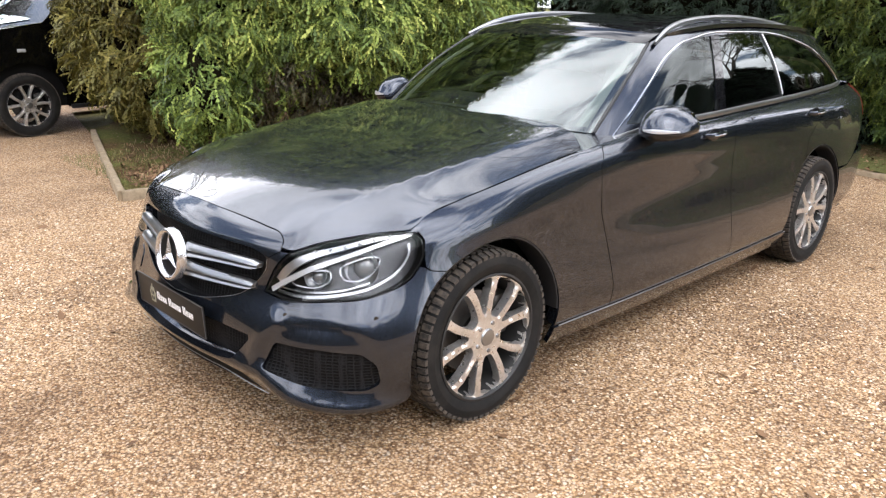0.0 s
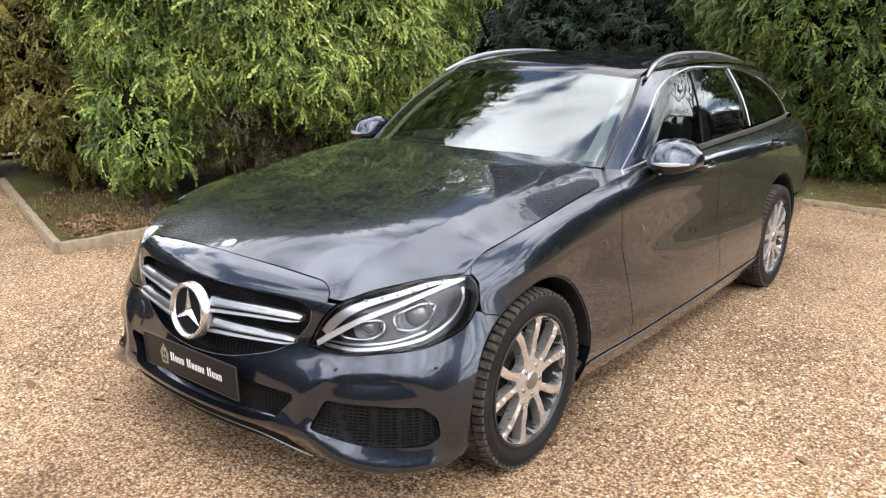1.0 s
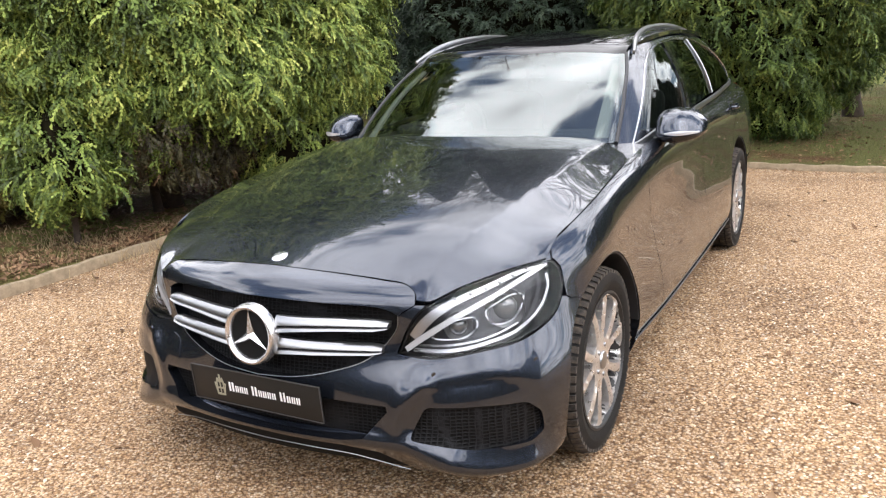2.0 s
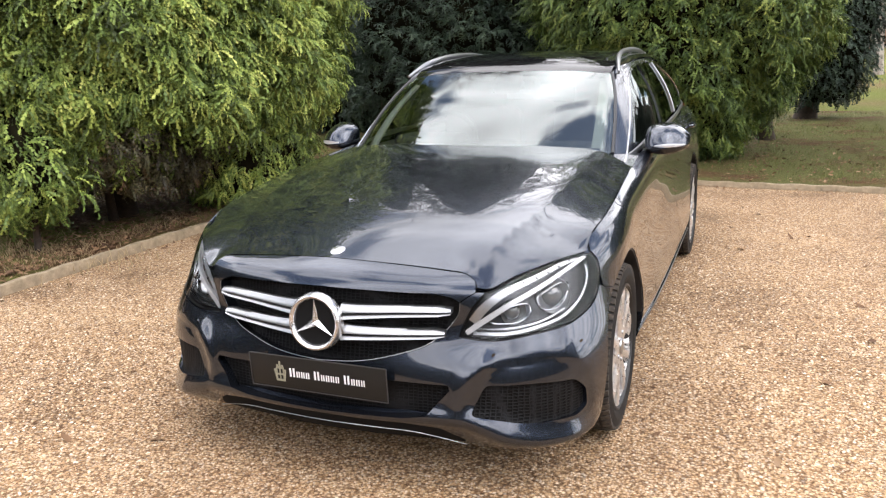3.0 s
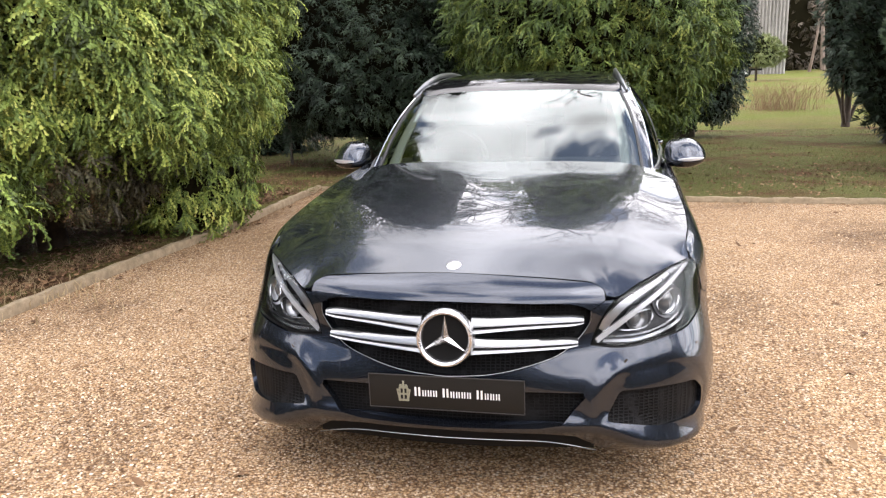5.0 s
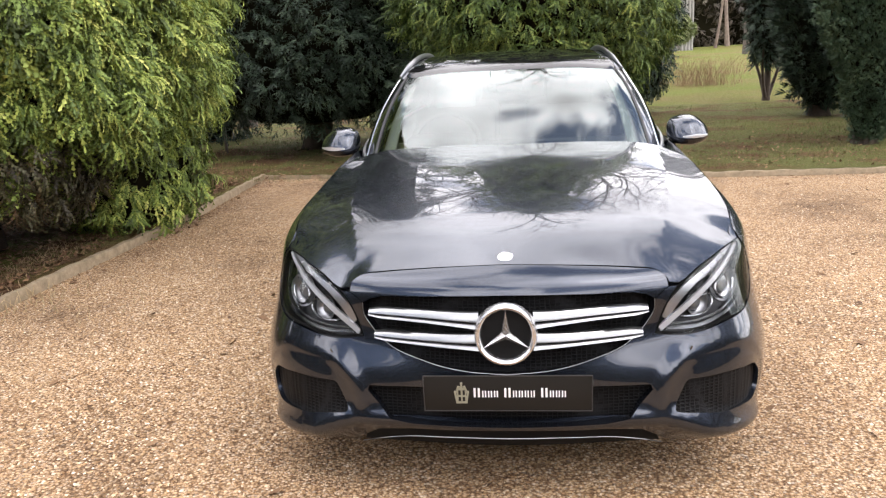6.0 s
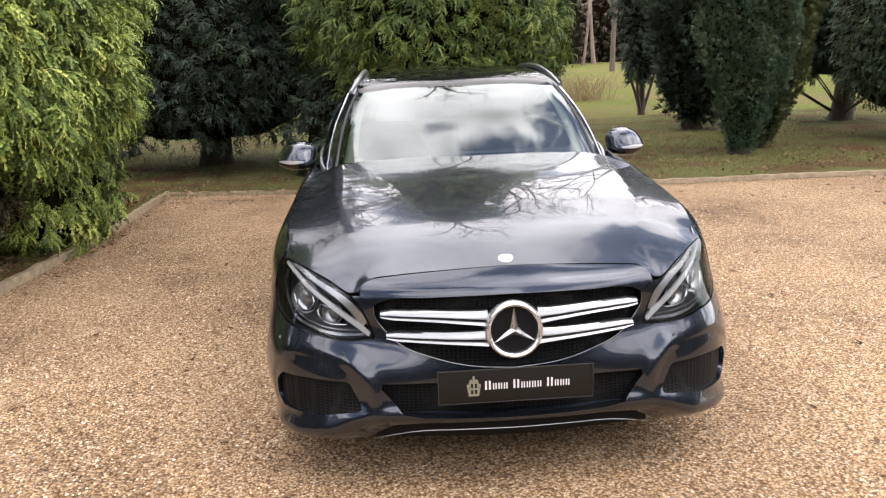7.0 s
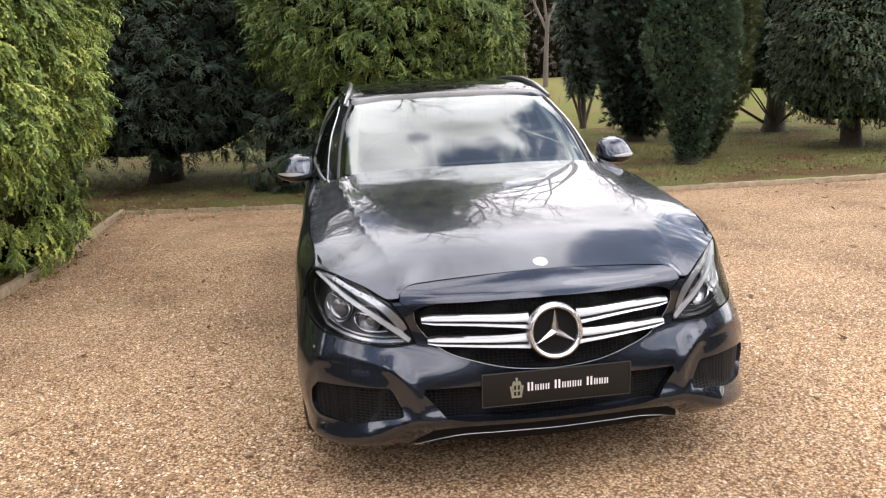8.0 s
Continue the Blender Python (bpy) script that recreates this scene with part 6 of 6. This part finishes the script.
conifer("hedge_conifer", "green conifer filling in behind the broad one", (1.36, 10.1, 0), ELLIPSE(.70, .8),
        [(.80, .2), (1.15, .5), (1.7, .85), (2.6, 1.0), (3.4, .75), (4.2, .1)], HEDGE_MID, 1700, .165, 32, (.13, 2.0), kind_of="plume", category="hedge", pairs=8, view=(-3.1, .6), clump=.10, sag=.3, spin=.9)
conifer("dark_conifer", "dark conifer leaning out behind the green ones", (2.32, 13.9, 0), ELLIPSE(.90, .85),
        [(.34, .45), (.7, .75), (1.4, .92), (2.4, 1.0), (3.4, .9), (4.2, .6), (4.8, .1)], BLUE_DARK, 6000, .13, 33, (.20, 1.8), view=(-3.1, .6), pairs=4, foot=(-.30, 0))
conifer("dark_conifer", "dark green conifer with bare trunk behind the edging", (-3.3, 9.65, 0), ELLIPSE(2.0, 2.0),
        [(.48, .45), (.74, .85), (1.4, 1.0), (2.6, .98), (4.0, .85), (6.0, .62), (8.0, .35), (9.0, .08)], BLUE_DARK, 5000, .165, 15, (.25, 2.0), kind_of="plume", view=(-3.1, .6), pairs=7, clump=.14, split=3.4, sag=-.15, spin=.9)
conifer("dark_conifer", "tall dark column of cypress behind the hedge", (-6.6, 11.6, 0), ELLIPSE(1.5, 1.3),
        [(.05, .8), (.6, 1.0), (2.5, 1.0), (4.5, .9), (7.0, .6), (9.0, .3), (10.0, .06)], BLUE_DARK, 5500, .20, 16, (.16, 2.0), view=(-3.1, .6), pairs=5)
conifer("dark_conifer", "tall dark column of cypress behind the hedge", (-9.6, 10.5, 0), ELLIPSE(1.7, 1.5),
        [(.05, .8), (.6, 1.0), (2.5, 1.0), (4.5, .9), (7.0, .6), (8.5, .06)], BLUE_DARK, 5000, .2, 34, (.16, 2.0), view=(-3.1, .6), pairs=5)
# yews and conifers on the lawn
conifer("yew_tree", "upright dark green yew with narrow foot", (4.54, 7.75, 0), ELLIPSE(.62, .62),
        [(.10, .22), (.35, .36), (.75, .62), (1.25, .90), (2.0, 1.05), (2.9, .95), (3.6, .65), (4.1, .1)], YEW, 27000, .060, 17, (.16, 1.2), kind_of="tuft", pairs=6, sag=-1.0, depth=.08, bulge=.09, view=(-3.1, .6), clump=.035)
conifer("yew_tree", "upright yew close beside its neighbour", (5.14, 8.32, 0), ELLIPSE(.66, .65),
        [(.12, .14), (.6, .42), (1.2, .72), (1.9, .95), (2.6, .95), (3.3, .65), (3.8, .1)], YEW_OLIVE, 12000, .072, 35, (.07, 1.0), kind_of="tuft", pairs=6, sag=-1.0, depth=.08, view=(-3.1, .6), clump=.035)
conifer("yew_tree", "dark upright yew further back on the lawn", (5.5, 12.1, 0), ELLIPSE(.88, .88),
        [(.2, .2), (.45, .5), (.9, .8), (1.6, 1.0), (2.8, .98), (3.8, .7), (4.6, .1)], BLUE_DARK, 6500, .14, 18, (.20, 1.2), kind_of="tuft", pairs=6, sag=-.4, view=(-3.1, .6))
conifer("yew_tree", "slender dark conifer with several leaning stems", (5.75, 16.2, 0), ELLIPSE(.66, .66),
        [(.9, .3), (1.3, .6), (2.0, .9), (3.2, 1.0), (4.6, .8), (5.8, .1)], BLUE_DARK, 2600, .18, 19, (.09, 1.6), kind_of="tuft", pairs=6, view=(-3.1, .6),
        limbs=((.05, 0.4, .5, 1.3, .05), (.05, 2.6, .5, 1.4, .05), (.05, 4.2, .4, 1.3, .05)))
conifer("dark_conifer", "spreading dark conifer with bare lower limbs", (8.7, 12.4, 0), ELLIPSE(1.8, 1.7),
        [(.95, .35), (1.3, .8), (1.9, 1.0), (3.0, .95), (4.0, .7), (4.8, .1)], BLUE_DARK, 6200, .18, 20, (.24, 1.5), kind_of="tuft", pairs=6, view=(-3.1, .6),
        limbs=tuple((.10 + .02 * (k % 4), .2 + .57 * k, 1.1 + .1 * (k % 3), .75 + .12 * (k % 4), .022) for k in range(11)))
conifer("dark_conifer", "rounded dark green conifer at the lawn's edge", (8.05, 8.9, 0), ELLIPSE(1.55, 1.5),
        [(.50, .45), (.78, .8), (1.4, 1.0), (2.4, 1.0), (3.2, .75), (3.9, .1)], EVERGREEN, 17000, .105, 21, (.18, 1.5), view=(-3.1, .6), pairs=4)

# ---- beyond the conifers: rising lawn, woods, barn, tank trailer ----
def bare_tree(name, at, height, seed, label, lean=0.0, levels=5, r=.16, bark=None):
    """A leafless tree: trunk and limbs that fork and thin out."""
    rng = random.Random(seed)
    segs = []

    def grow(p, d, length, rad, lev):
        q = p + d * length
        mid = p.lerp(q, .5) + Vector((rng.uniform(-1, 1), rng.uniform(-1, 1), rng.uniform(-.5, .5))) * length * .06
        segs.append((p, mid, q, rad, rad * .68))
        if lev == 0:
            return
        for k in range(3 if lev > 1 else 4):
            a = rng.uniform(0, 6.28)
            side = d.orthogonal().normalized()
            side.rotate(Matrix.Rotation(a, 3, d))
            spread = rng.uniform(.35, .85)
            nd = (d * math.cos(spread) + side * math.sin(spread) + Vector((0, 0, .12))).normalized()
            grow(p.lerp(q, rng.uniform(.55, 1.0)), nd, length * rng.uniform(.58, .82), rad * rng.uniform(.45, .62), lev - 1)
    grow(Vector((0, 0, -.25)), Vector((lean, 0, 1)).normalized(), height * .34, r, levels)
    verts, faces = [], []
    for p, m, q, ra, rb in segs:
        d = (q - p).normalized()
        s1 = d.orthogonal().normalized()
        s2 = d.cross(s1)
        k = 6 if ra > .04 else 3
        b = len(verts)
        for c, rr in ((p, ra), (m, (ra + rb) / 2), (q, rb)):
            for j in range(k):
                a = 2 * math.pi * j / k
                verts.append(c + (s1 * math.cos(a) + s2 * math.sin(a)) * max(rr, .006))
        for i in range(2):
            for j in range(k):
                faces.append((b + i * k + j, b + i * k + (j + 1) % k, b + (i + 1) * k + (j + 1) % k, b + (i + 1) * k + j))
    root = thing(name, label, "tree", at=Matrix.Translation(at))
    part("branchwork", mesh_of("branchwork", verts, faces), bark or BARK_GREY, root)
    return root


for x, y, h, sd, ln in ((.5, 12.6, 16, 3, .02), (7.75, 19.0, 17, 4, -.03), (-6.2, 14.5, 14, 8, .1), (13, 24, 14, 6, -.1), (19, 19, 13, 9, .05), (13.5, 47, 14, 12, .05)):
    bare_tree("bare_tree", (x, y, float(rise(y))), h, sd, "tall leafless deciduous tree behind the conifers", ln, 6 if y < 20 else 5, .24 if y < 20 else .18)
BIRCH_BARK = wood_material("pale_birch_bark", (0.13, 0.10, 0.08), (0.42, 0.38, 0.33), 7.0)
bare_tree("birch_tree", (4.72, 27.0, float(rise(27.0))), 9, 21, "birch with pale peeling bark on the lawn", .03, 4, .16, BIRCH_BARK)

# far woods: trunks in front of a dark mass of undergrowth
WOOD_DARK = leaf_material("far_wood_foliage", [(0.0, (0.045, 0.040, 0.030)), (0.5, (0.095, 0.078, 0.058)), (1.0, (0.16, 0.13, 0.10))])
rng = np.random.default_rng(77)
sets = []
for k in range(26):
    x, y = -45 + 5.2 * k + rng.uniform(-1.5, 1.5), rng.uniform(80, 92)
    lump = Lump((x, y), ELLIPSE(4.2, 3.0, 10), [(rise(y) - .5, .9), (4, 1.0), (8, .95), (12, .7), (15, .1)], 200 + k, .5)
    p, n = lump.sample(520, rng, -3.1, .3)
    v, f, base, _ = scatter(tuft(1.0, 5), p, n, .75 * rng.uniform(.6, 1.4, len(p)), rng, -.3)
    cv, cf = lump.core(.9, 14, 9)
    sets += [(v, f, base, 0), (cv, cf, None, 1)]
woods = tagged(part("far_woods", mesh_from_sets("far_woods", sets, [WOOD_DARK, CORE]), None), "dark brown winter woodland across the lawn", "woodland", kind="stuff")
WOOD_TRUNK = wood_material("far_trunks", (0.12, 0.09, 0.07), (0.28, 0.22, 0.18), 3.0)
for k in range(30):
    x, y = -22 + 2.6 * k + rng.uniform(-1, 1), rng.uniform(64, 78)
    root = thing("pine_tree", "tall bare-stemmed tree at the wood's edge", "tree", "trees along the wood's edge", at=Matrix.Translation((x, y, rise(y))))
    hh = rng.uniform(9, 14)
    part("trunk", trunk_bm((0, 0, -.2), (rng.uniform(-.4, .4), 0, hh), rng.uniform(.12, .24), .07, k, ((.45, rng.uniform(0, 6), 1.6, .8, .05), (.6, rng.uniform(0, 6), 1.6, .9, .05), (.75, rng.uniform(0, 6), 1.5, .8, .05)), 6), WOOD_TRUNK, root)

# pale sheeted barn end
SHEET = wood_material("weathered_sheeting", (0.19, 0.18, 0.165), (0.36, 0.345, 0.32), .8)
barn = thing("barn", "pale weathered corrugated barn beyond the lawn", "barn", at=Matrix.Translation((12.4, 66, rise(66))))
bm = bmesh.new()
n = 60
for i in range(n + 1):
    x = -2.0 + 4.0 * i / n
    d = .09 * (1 if i % 4 < 2 else -1)
    bm.verts.new((x, d, -.4)), bm.verts.new((x, d, 7.5 - .35 * abs(x)))
bm.verts.ensure_lookup_table()
for i in range(n):
    bm.faces.new((bm.verts[2 * i], bm.verts[2 * i + 2], bm.verts[2 * i + 3], bm.verts[2 * i + 1]))
part("gable_wall", bm, SHEET, barn)
part("barn_body", box_bm(3.9, 9.0, 7.0, at=(0, 4.7, 3.2), bevel=.05), SHEET, barn)
part("barn_roof", box_bm(4.2, 9.4, .25, at=(0, 4.7, 6.9), bevel=.05), KERB, barn)

# tank trailer
RUST = wood_material("rusty_tank", (0.10, 0.055, 0.035), (0.26, 0.15, 0.10), 2.0)
trailer = thing("tank_trailer", "rusty brown tank trailer with pale wheels on the lawn", "trailer", at=Matrix.Translation((9.3, 57.0, rise(57.0))))
tank = lathe_bm([(0, -1.5), (.5, -1.45), (.62, -1.2), (.62, 1.2), (.5, 1.45), (0, 1.5)], 24)
bmesh.ops.translate(tank, vec=(0, 0, 1.15), verts=tank.verts)
part("tank", tank, RUST, trailer)
part("chassis", box_bm(3.4, .9, .14, at=(0, 0, .52), bevel=.03), DARK, trailer)
for x in (-.55, .55):
    t_ = lathe_bm([(0, .1), (.18, .1), (.2, .06), (.32, .09), (.38, .05), (.38, -.05), (.32, -.09)], 24)
    bmesh.ops.transform(t_, matrix=Matrix.Translation((x, -.55, .38)) @ Matrix.Rotation(radians(-90), 4, "Z"), verts=t_.verts)
    w_ = part("wheel", t_, TYRE, trailer)
    c_ = lathe_bm([(0, .11), (.15, .108), (.2, .09)], 20)
    bmesh.ops.transform(c_, matrix=Matrix.Translation((x, -.56, .38)) @ Matrix.Rotation(radians(-90), 4, "Z"), verts=c_.verts)
    part("wheel_disc", c_, LETTER, w_)

# clipped ball bush on a stem, and bare stems of a dormant shrub bed
conifer("ball_bush", "pale green rounded bush on a short stem", (9.0, 47.0, 0), ELLIPSE(1.30, 1.25), [(1.55, .55), (1.95, .95), (2.55, 1.0), (3.0, .6), (3.3, .1)],
        leaf_material("pale_bush_leaves", [(0.0, (0.08, 0.11, 0.035)), (0.5, (0.19, 0.23, 0.085)), (1.0, (0.34, 0.37, 0.18))]), 1800, .25, 40, (.09, 1.8), kind_of="tuft", pairs=6, category="bush", clump=.04)

STRAW = wood_material("dry_straw", (0.22, 0.15, 0.08), (0.46, 0.35, 0.20), 30.0)


def stems(name, centre, spread, count, height, seed, label):
    rng = random.Random(seed)
    v, f = [], []
    for _ in range(count):
        x, y = rng.gauss(0, spread[0]), rng.gauss(0, spread[1])
        h = height * rng.uniform(.5, 1.15)
        lx, ly = rng.gauss(0, .45), rng.gauss(0, .40)
        w = rng.uniform(.0025, .006)
        b = len(v)
        for t in (0, .5, 1):
            for dx, dy in ((-w, 0), (w, 0), (0, w * 1.6)):
                v.append((x + lx * h * t * t + dx * (1 - .6 * t), y + ly * h * t + dy * (1 - .6 * t), h * t - .03))
        for i in range(2):
            for j in range(3):
                f.append((b + i * 3 + j, b + i * 3 + (j + 1) % 3, b + (i + 1) * 3 + (j + 1) % 3, b + (i + 1) * 3 + j))
    ob = part(name, mesh_of(name, v, f), STRAW if name == "dry_grass" else TWIG)
    ob.matrix_basis = Matrix.Translation(centre)
    return tagged(ob, label, "shrub", kind="stuff")


stems("dormant_shrub", (5.3, 21.0, rise(21.0)), (.50, .4), 330, .75, 5, "brown leafless stems of a dormant shrub on the lawn")
stems("dormant_shrub", (6.6, 25.5, rise(25.5)), (1.0, .6), 170, .6, 6, "brown leafless stems of a dormant shrub on the lawn")
stems("dry_grass", (-4.0, 1.35, .05), (.55, .22), 700, .07, 7, "dry grass and dead stems at the hedge's foot")
stems("dry_grass", (-3.62, 2.6, .05), (.10, .80), 800, .06, 8, "dry grass and dead stems at the hedge's foot")

# bird box on a post between the conifers
box_post = thing("post_box", "small grey box on a thin post among the conifers", "post", at=Matrix.Translation((-4.7, 9.2, .05)))
part("post", box_bm(.04, .04, 1.75, at=(0, 0, .85), bevel=.005), BARK_GREY, box_post)
part("box", box_bm(.10, .08, .26, at=(0, -.03, 1.72), bevel=.01), SHEET, box_post)

# ---- litter: fallen leaves, loose pebbles, grass ----
def leaf_stuff(name, count, where, size, seed, label):
    rng = np.random.default_rng(seed)
    tv = np.array([(-1, 0, .05), (-.3, -.42, .18), (.5, -.36, .10), (1.05, 0, .25), (.5, .38, .22), (-.3, .45, .12), (0, 0, 0)], float)
    tf = [(0, 1, 6), (1, 2, 6), (2, 3, 6), (3, 4, 6), (4, 5, 6), (5, 0, 6)]
    p = where(rng, count)
    a = rng.uniform(0, 6.28, len(p))
    s = size * rng.uniform(.5, 1.3, len(p))
    tilt = rng.normal(0, .25, (len(p), 2))
    c, sn = np.cos(a), np.sin(a)
    v = np.stack([(tv[None, :, 0] * c[:, None] - tv[None, :, 1] * sn[:, None]), (tv[None, :, 0] * sn[:, None] + tv[None, :, 1] * c[:, None]),
                  tv[None, :, 2] + tv[None, :, 0] * tilt[:, :1] + tv[None, :, 1] * tilt[:, 1:] + .12], 2) * s[:, None, None] + p[:, None, :]
    me = mesh_from_sets(name, [(v.reshape(-1, 3), tf, np.arange(len(p)) * len(tv), 0)], [DEAD_LEAF])
    return tagged(part(name, me, None), label, "leaves", kind="stuff")


def on_gravel(rng, n):
    return np.stack([rng.uniform(-3.3, 9, n), rng.uniform(-2.6, 6.2, n), np.full(n, .004)], 1)


def on_back(rng, n):
    return np.stack([rng.uniform(-6, 14, n), 5.75 + rng.gamma(1.6, 1.6, n), np.full(n, .065)], 1)


def on_side(rng, n):
    x = -3.31 - rng.gamma(1.3, .55, n)
    y = rng.uniform(.5, 6.4, n)
    ok = y > .45 - (x + 3.35) * .31
    return np.stack([x, y, np.full(n, .062)], 1)[ok]


leaf_stuff("fallen_leaves", 430, on_gravel, .028, 1, "scattered brown leaves on the gravel")
leaf_stuff("leaf_litter", 8000, on_back, .024, 2, "brown leaf litter under the conifers")
leaf_stuff("leaf_litter", 5200, on_side, .022, 3, "brown leaf and twig litter under the hedge")


def by_edging(rng, n):
    t = rng.uniform(0, 1, n)
    x = np.where(t < .5, rng.normal(-3.10, .10, n), rng.uniform(-3.2, 6, n))
    y = np.where(t < .5, rng.uniform(1.5, 6.4, n), 5.95 - .06 * (x + 1) - np.abs(rng.normal(0, .10, n)))
    return np.stack([x, y, np.full(n, .003)], 1)


leaf_stuff("leaf_litter", 500, by_edging, .020, 4, "dead leaves and needles gathered along the edging")


def pebbles(count, seed):
    """Loose stones lying on the drive, the nearest part thickest."""
    rng = np.random.default_rng(seed)
    tv = np.array([(1, .1, 0), (.3, .9, .05), (-.8, .6, 0), (-.9, -.5, .05), (.1, -1, 0), (.1, 0, .80), (.75, -.65, .1)], float)
    tf = [(0, 1, 5), (1, 2, 5), (2, 3, 5), (3, 4, 5), (4, 6, 5), (6, 0, 5)]
    th = rng.uniform(0, 2 * np.pi, count)
    rad = 1.0 + rng.gamma(2.2, 1.15, count)
    p = np.stack([.2 + rad * np.cos(th) * .95, -.4 + rad * np.sin(th), np.zeros(count)], 1)
    ok = (p[:, 0] > -3.3) & (p[:, 1] < 5.7 - .05 * p[:, 0]) & (p[:, 1] > -3.3) & ~((np.abs(p[:, 0]) < .75) & (p[:, 1] > -.3) & (p[:, 1] < 3.6))
    p = p[ok]
    a, s = rng.uniform(0, 6.28, len(p)), .0052 * rng.uniform(.55, 1.5, len(p))
    st = rng.uniform(.65, 1.25, (len(p), 3))
    c, sn = np.cos(a)[:, None], np.sin(a)[:, None]
    t = tv[None] * st[:, None, :]
    v = np.stack([t[..., 0] * c - t[..., 1] * sn, t[..., 0] * sn + t[..., 1] * c, t[..., 2]], 2) * s[:, None, None] + p[:, None, :]
    me = mesh_from_sets("loose_pebbles", [(v.reshape(-1, 3), tf, np.arange(len(p)) * len(tv), 0)], [PEBBLE])
    return tagged(part("loose_pebbles", me, None), "loose golden pebbles over the gravel drive", "gravel", kind="stuff")


pebbles(90000, 9)


def grass(count, where, h, seed, name, label, mat):
    rng = np.random.default_rng(seed)
    tv = np.array([(-.06, 0, 0), (.06, 0, 0), (.02, .28, 1.0)], float)
    p = where(rng, count)
    a = rng.uniform(0, 6.28, len(p))
    s = h * rng.uniform(.4, 1.3, len(p))
    c, sn = np.cos(a)[:, None], np.sin(a)[:, None]
    v = np.stack([tv[None, :, 0] * c - tv[None, :, 1] * sn, tv[None, :, 0] * sn + tv[None, :, 1] * c, np.repeat(tv[None, :, 2], len(p), 0)], 2) * s[:, None, None] + p[:, None, :]
    me = mesh_from_sets(name, [(v.reshape(-1, 3), [(0, 1, 2)], np.arange(len(p)) * 3, 0)], [mat])
    return tagged(part(name, me, None), label, "grass", kind="stuff")


GRASS = leaf_material("grass_blades", [(0.0, (0.042, 0.062, 0.013)), (0.4, (0.092, 0.114, 0.026)), (0.75, (0.155, 0.16, 0.046)), (1.0, (0.24, 0.20, 0.085))])


def patchy(rng, n, x0, x1, y0, y1):
    p = np.stack([rng.uniform(x0, x1, n), rng.uniform(y0, y1, n), np.full(n, .05)], 1)
    k = np.sin(p[:, 0] * 1.3 + 2 * np.sin(p[:, 1] * .9)) + np.sin(p[:, 1] * 1.7 + p[:, 0] * .6)
    return p[k > rng.normal(-.1, .7, n)]


grass(60000, lambda r, n: patchy(r, n, -5, 14, 5.9, 15.5), .05, 21, "grass_blades", "thin short grass on the bed behind the edging", GRASS)
grass(5000, lambda r, n: patchy(r, n, -5.0, -3.35, .45, 1.35), .034, 22, "grass_blades", "thin short grass at the corner of the side bed", GRASS)


# hedge and trees that close the drive on the other sides
sets = []
rng = np.random.default_rng(91)
for k in range(64):
    a = radians(-100 + 195 * k / 63)
    d = 20 + rng.uniform(-.4, .4)
    x, y = 1 + d * math.sin(a), -2 - d * math.cos(a)
    top = rng.uniform(6.5, 7.0)
    lump = Lump((x, y), ELLIPSE(2.0, 1.7, 10), [(0, .9), (1.5, 1.0), (top * .5, 1.0), (top * .85, .85), (top, .2)], 300 + k, .15)
    p, n = lump.sample(280, rng)
    v, f, base, _ = scatter(frond(1.0, 4), p, n, .48 * rng.uniform(.6, 1.4, len(p)), rng, .2)
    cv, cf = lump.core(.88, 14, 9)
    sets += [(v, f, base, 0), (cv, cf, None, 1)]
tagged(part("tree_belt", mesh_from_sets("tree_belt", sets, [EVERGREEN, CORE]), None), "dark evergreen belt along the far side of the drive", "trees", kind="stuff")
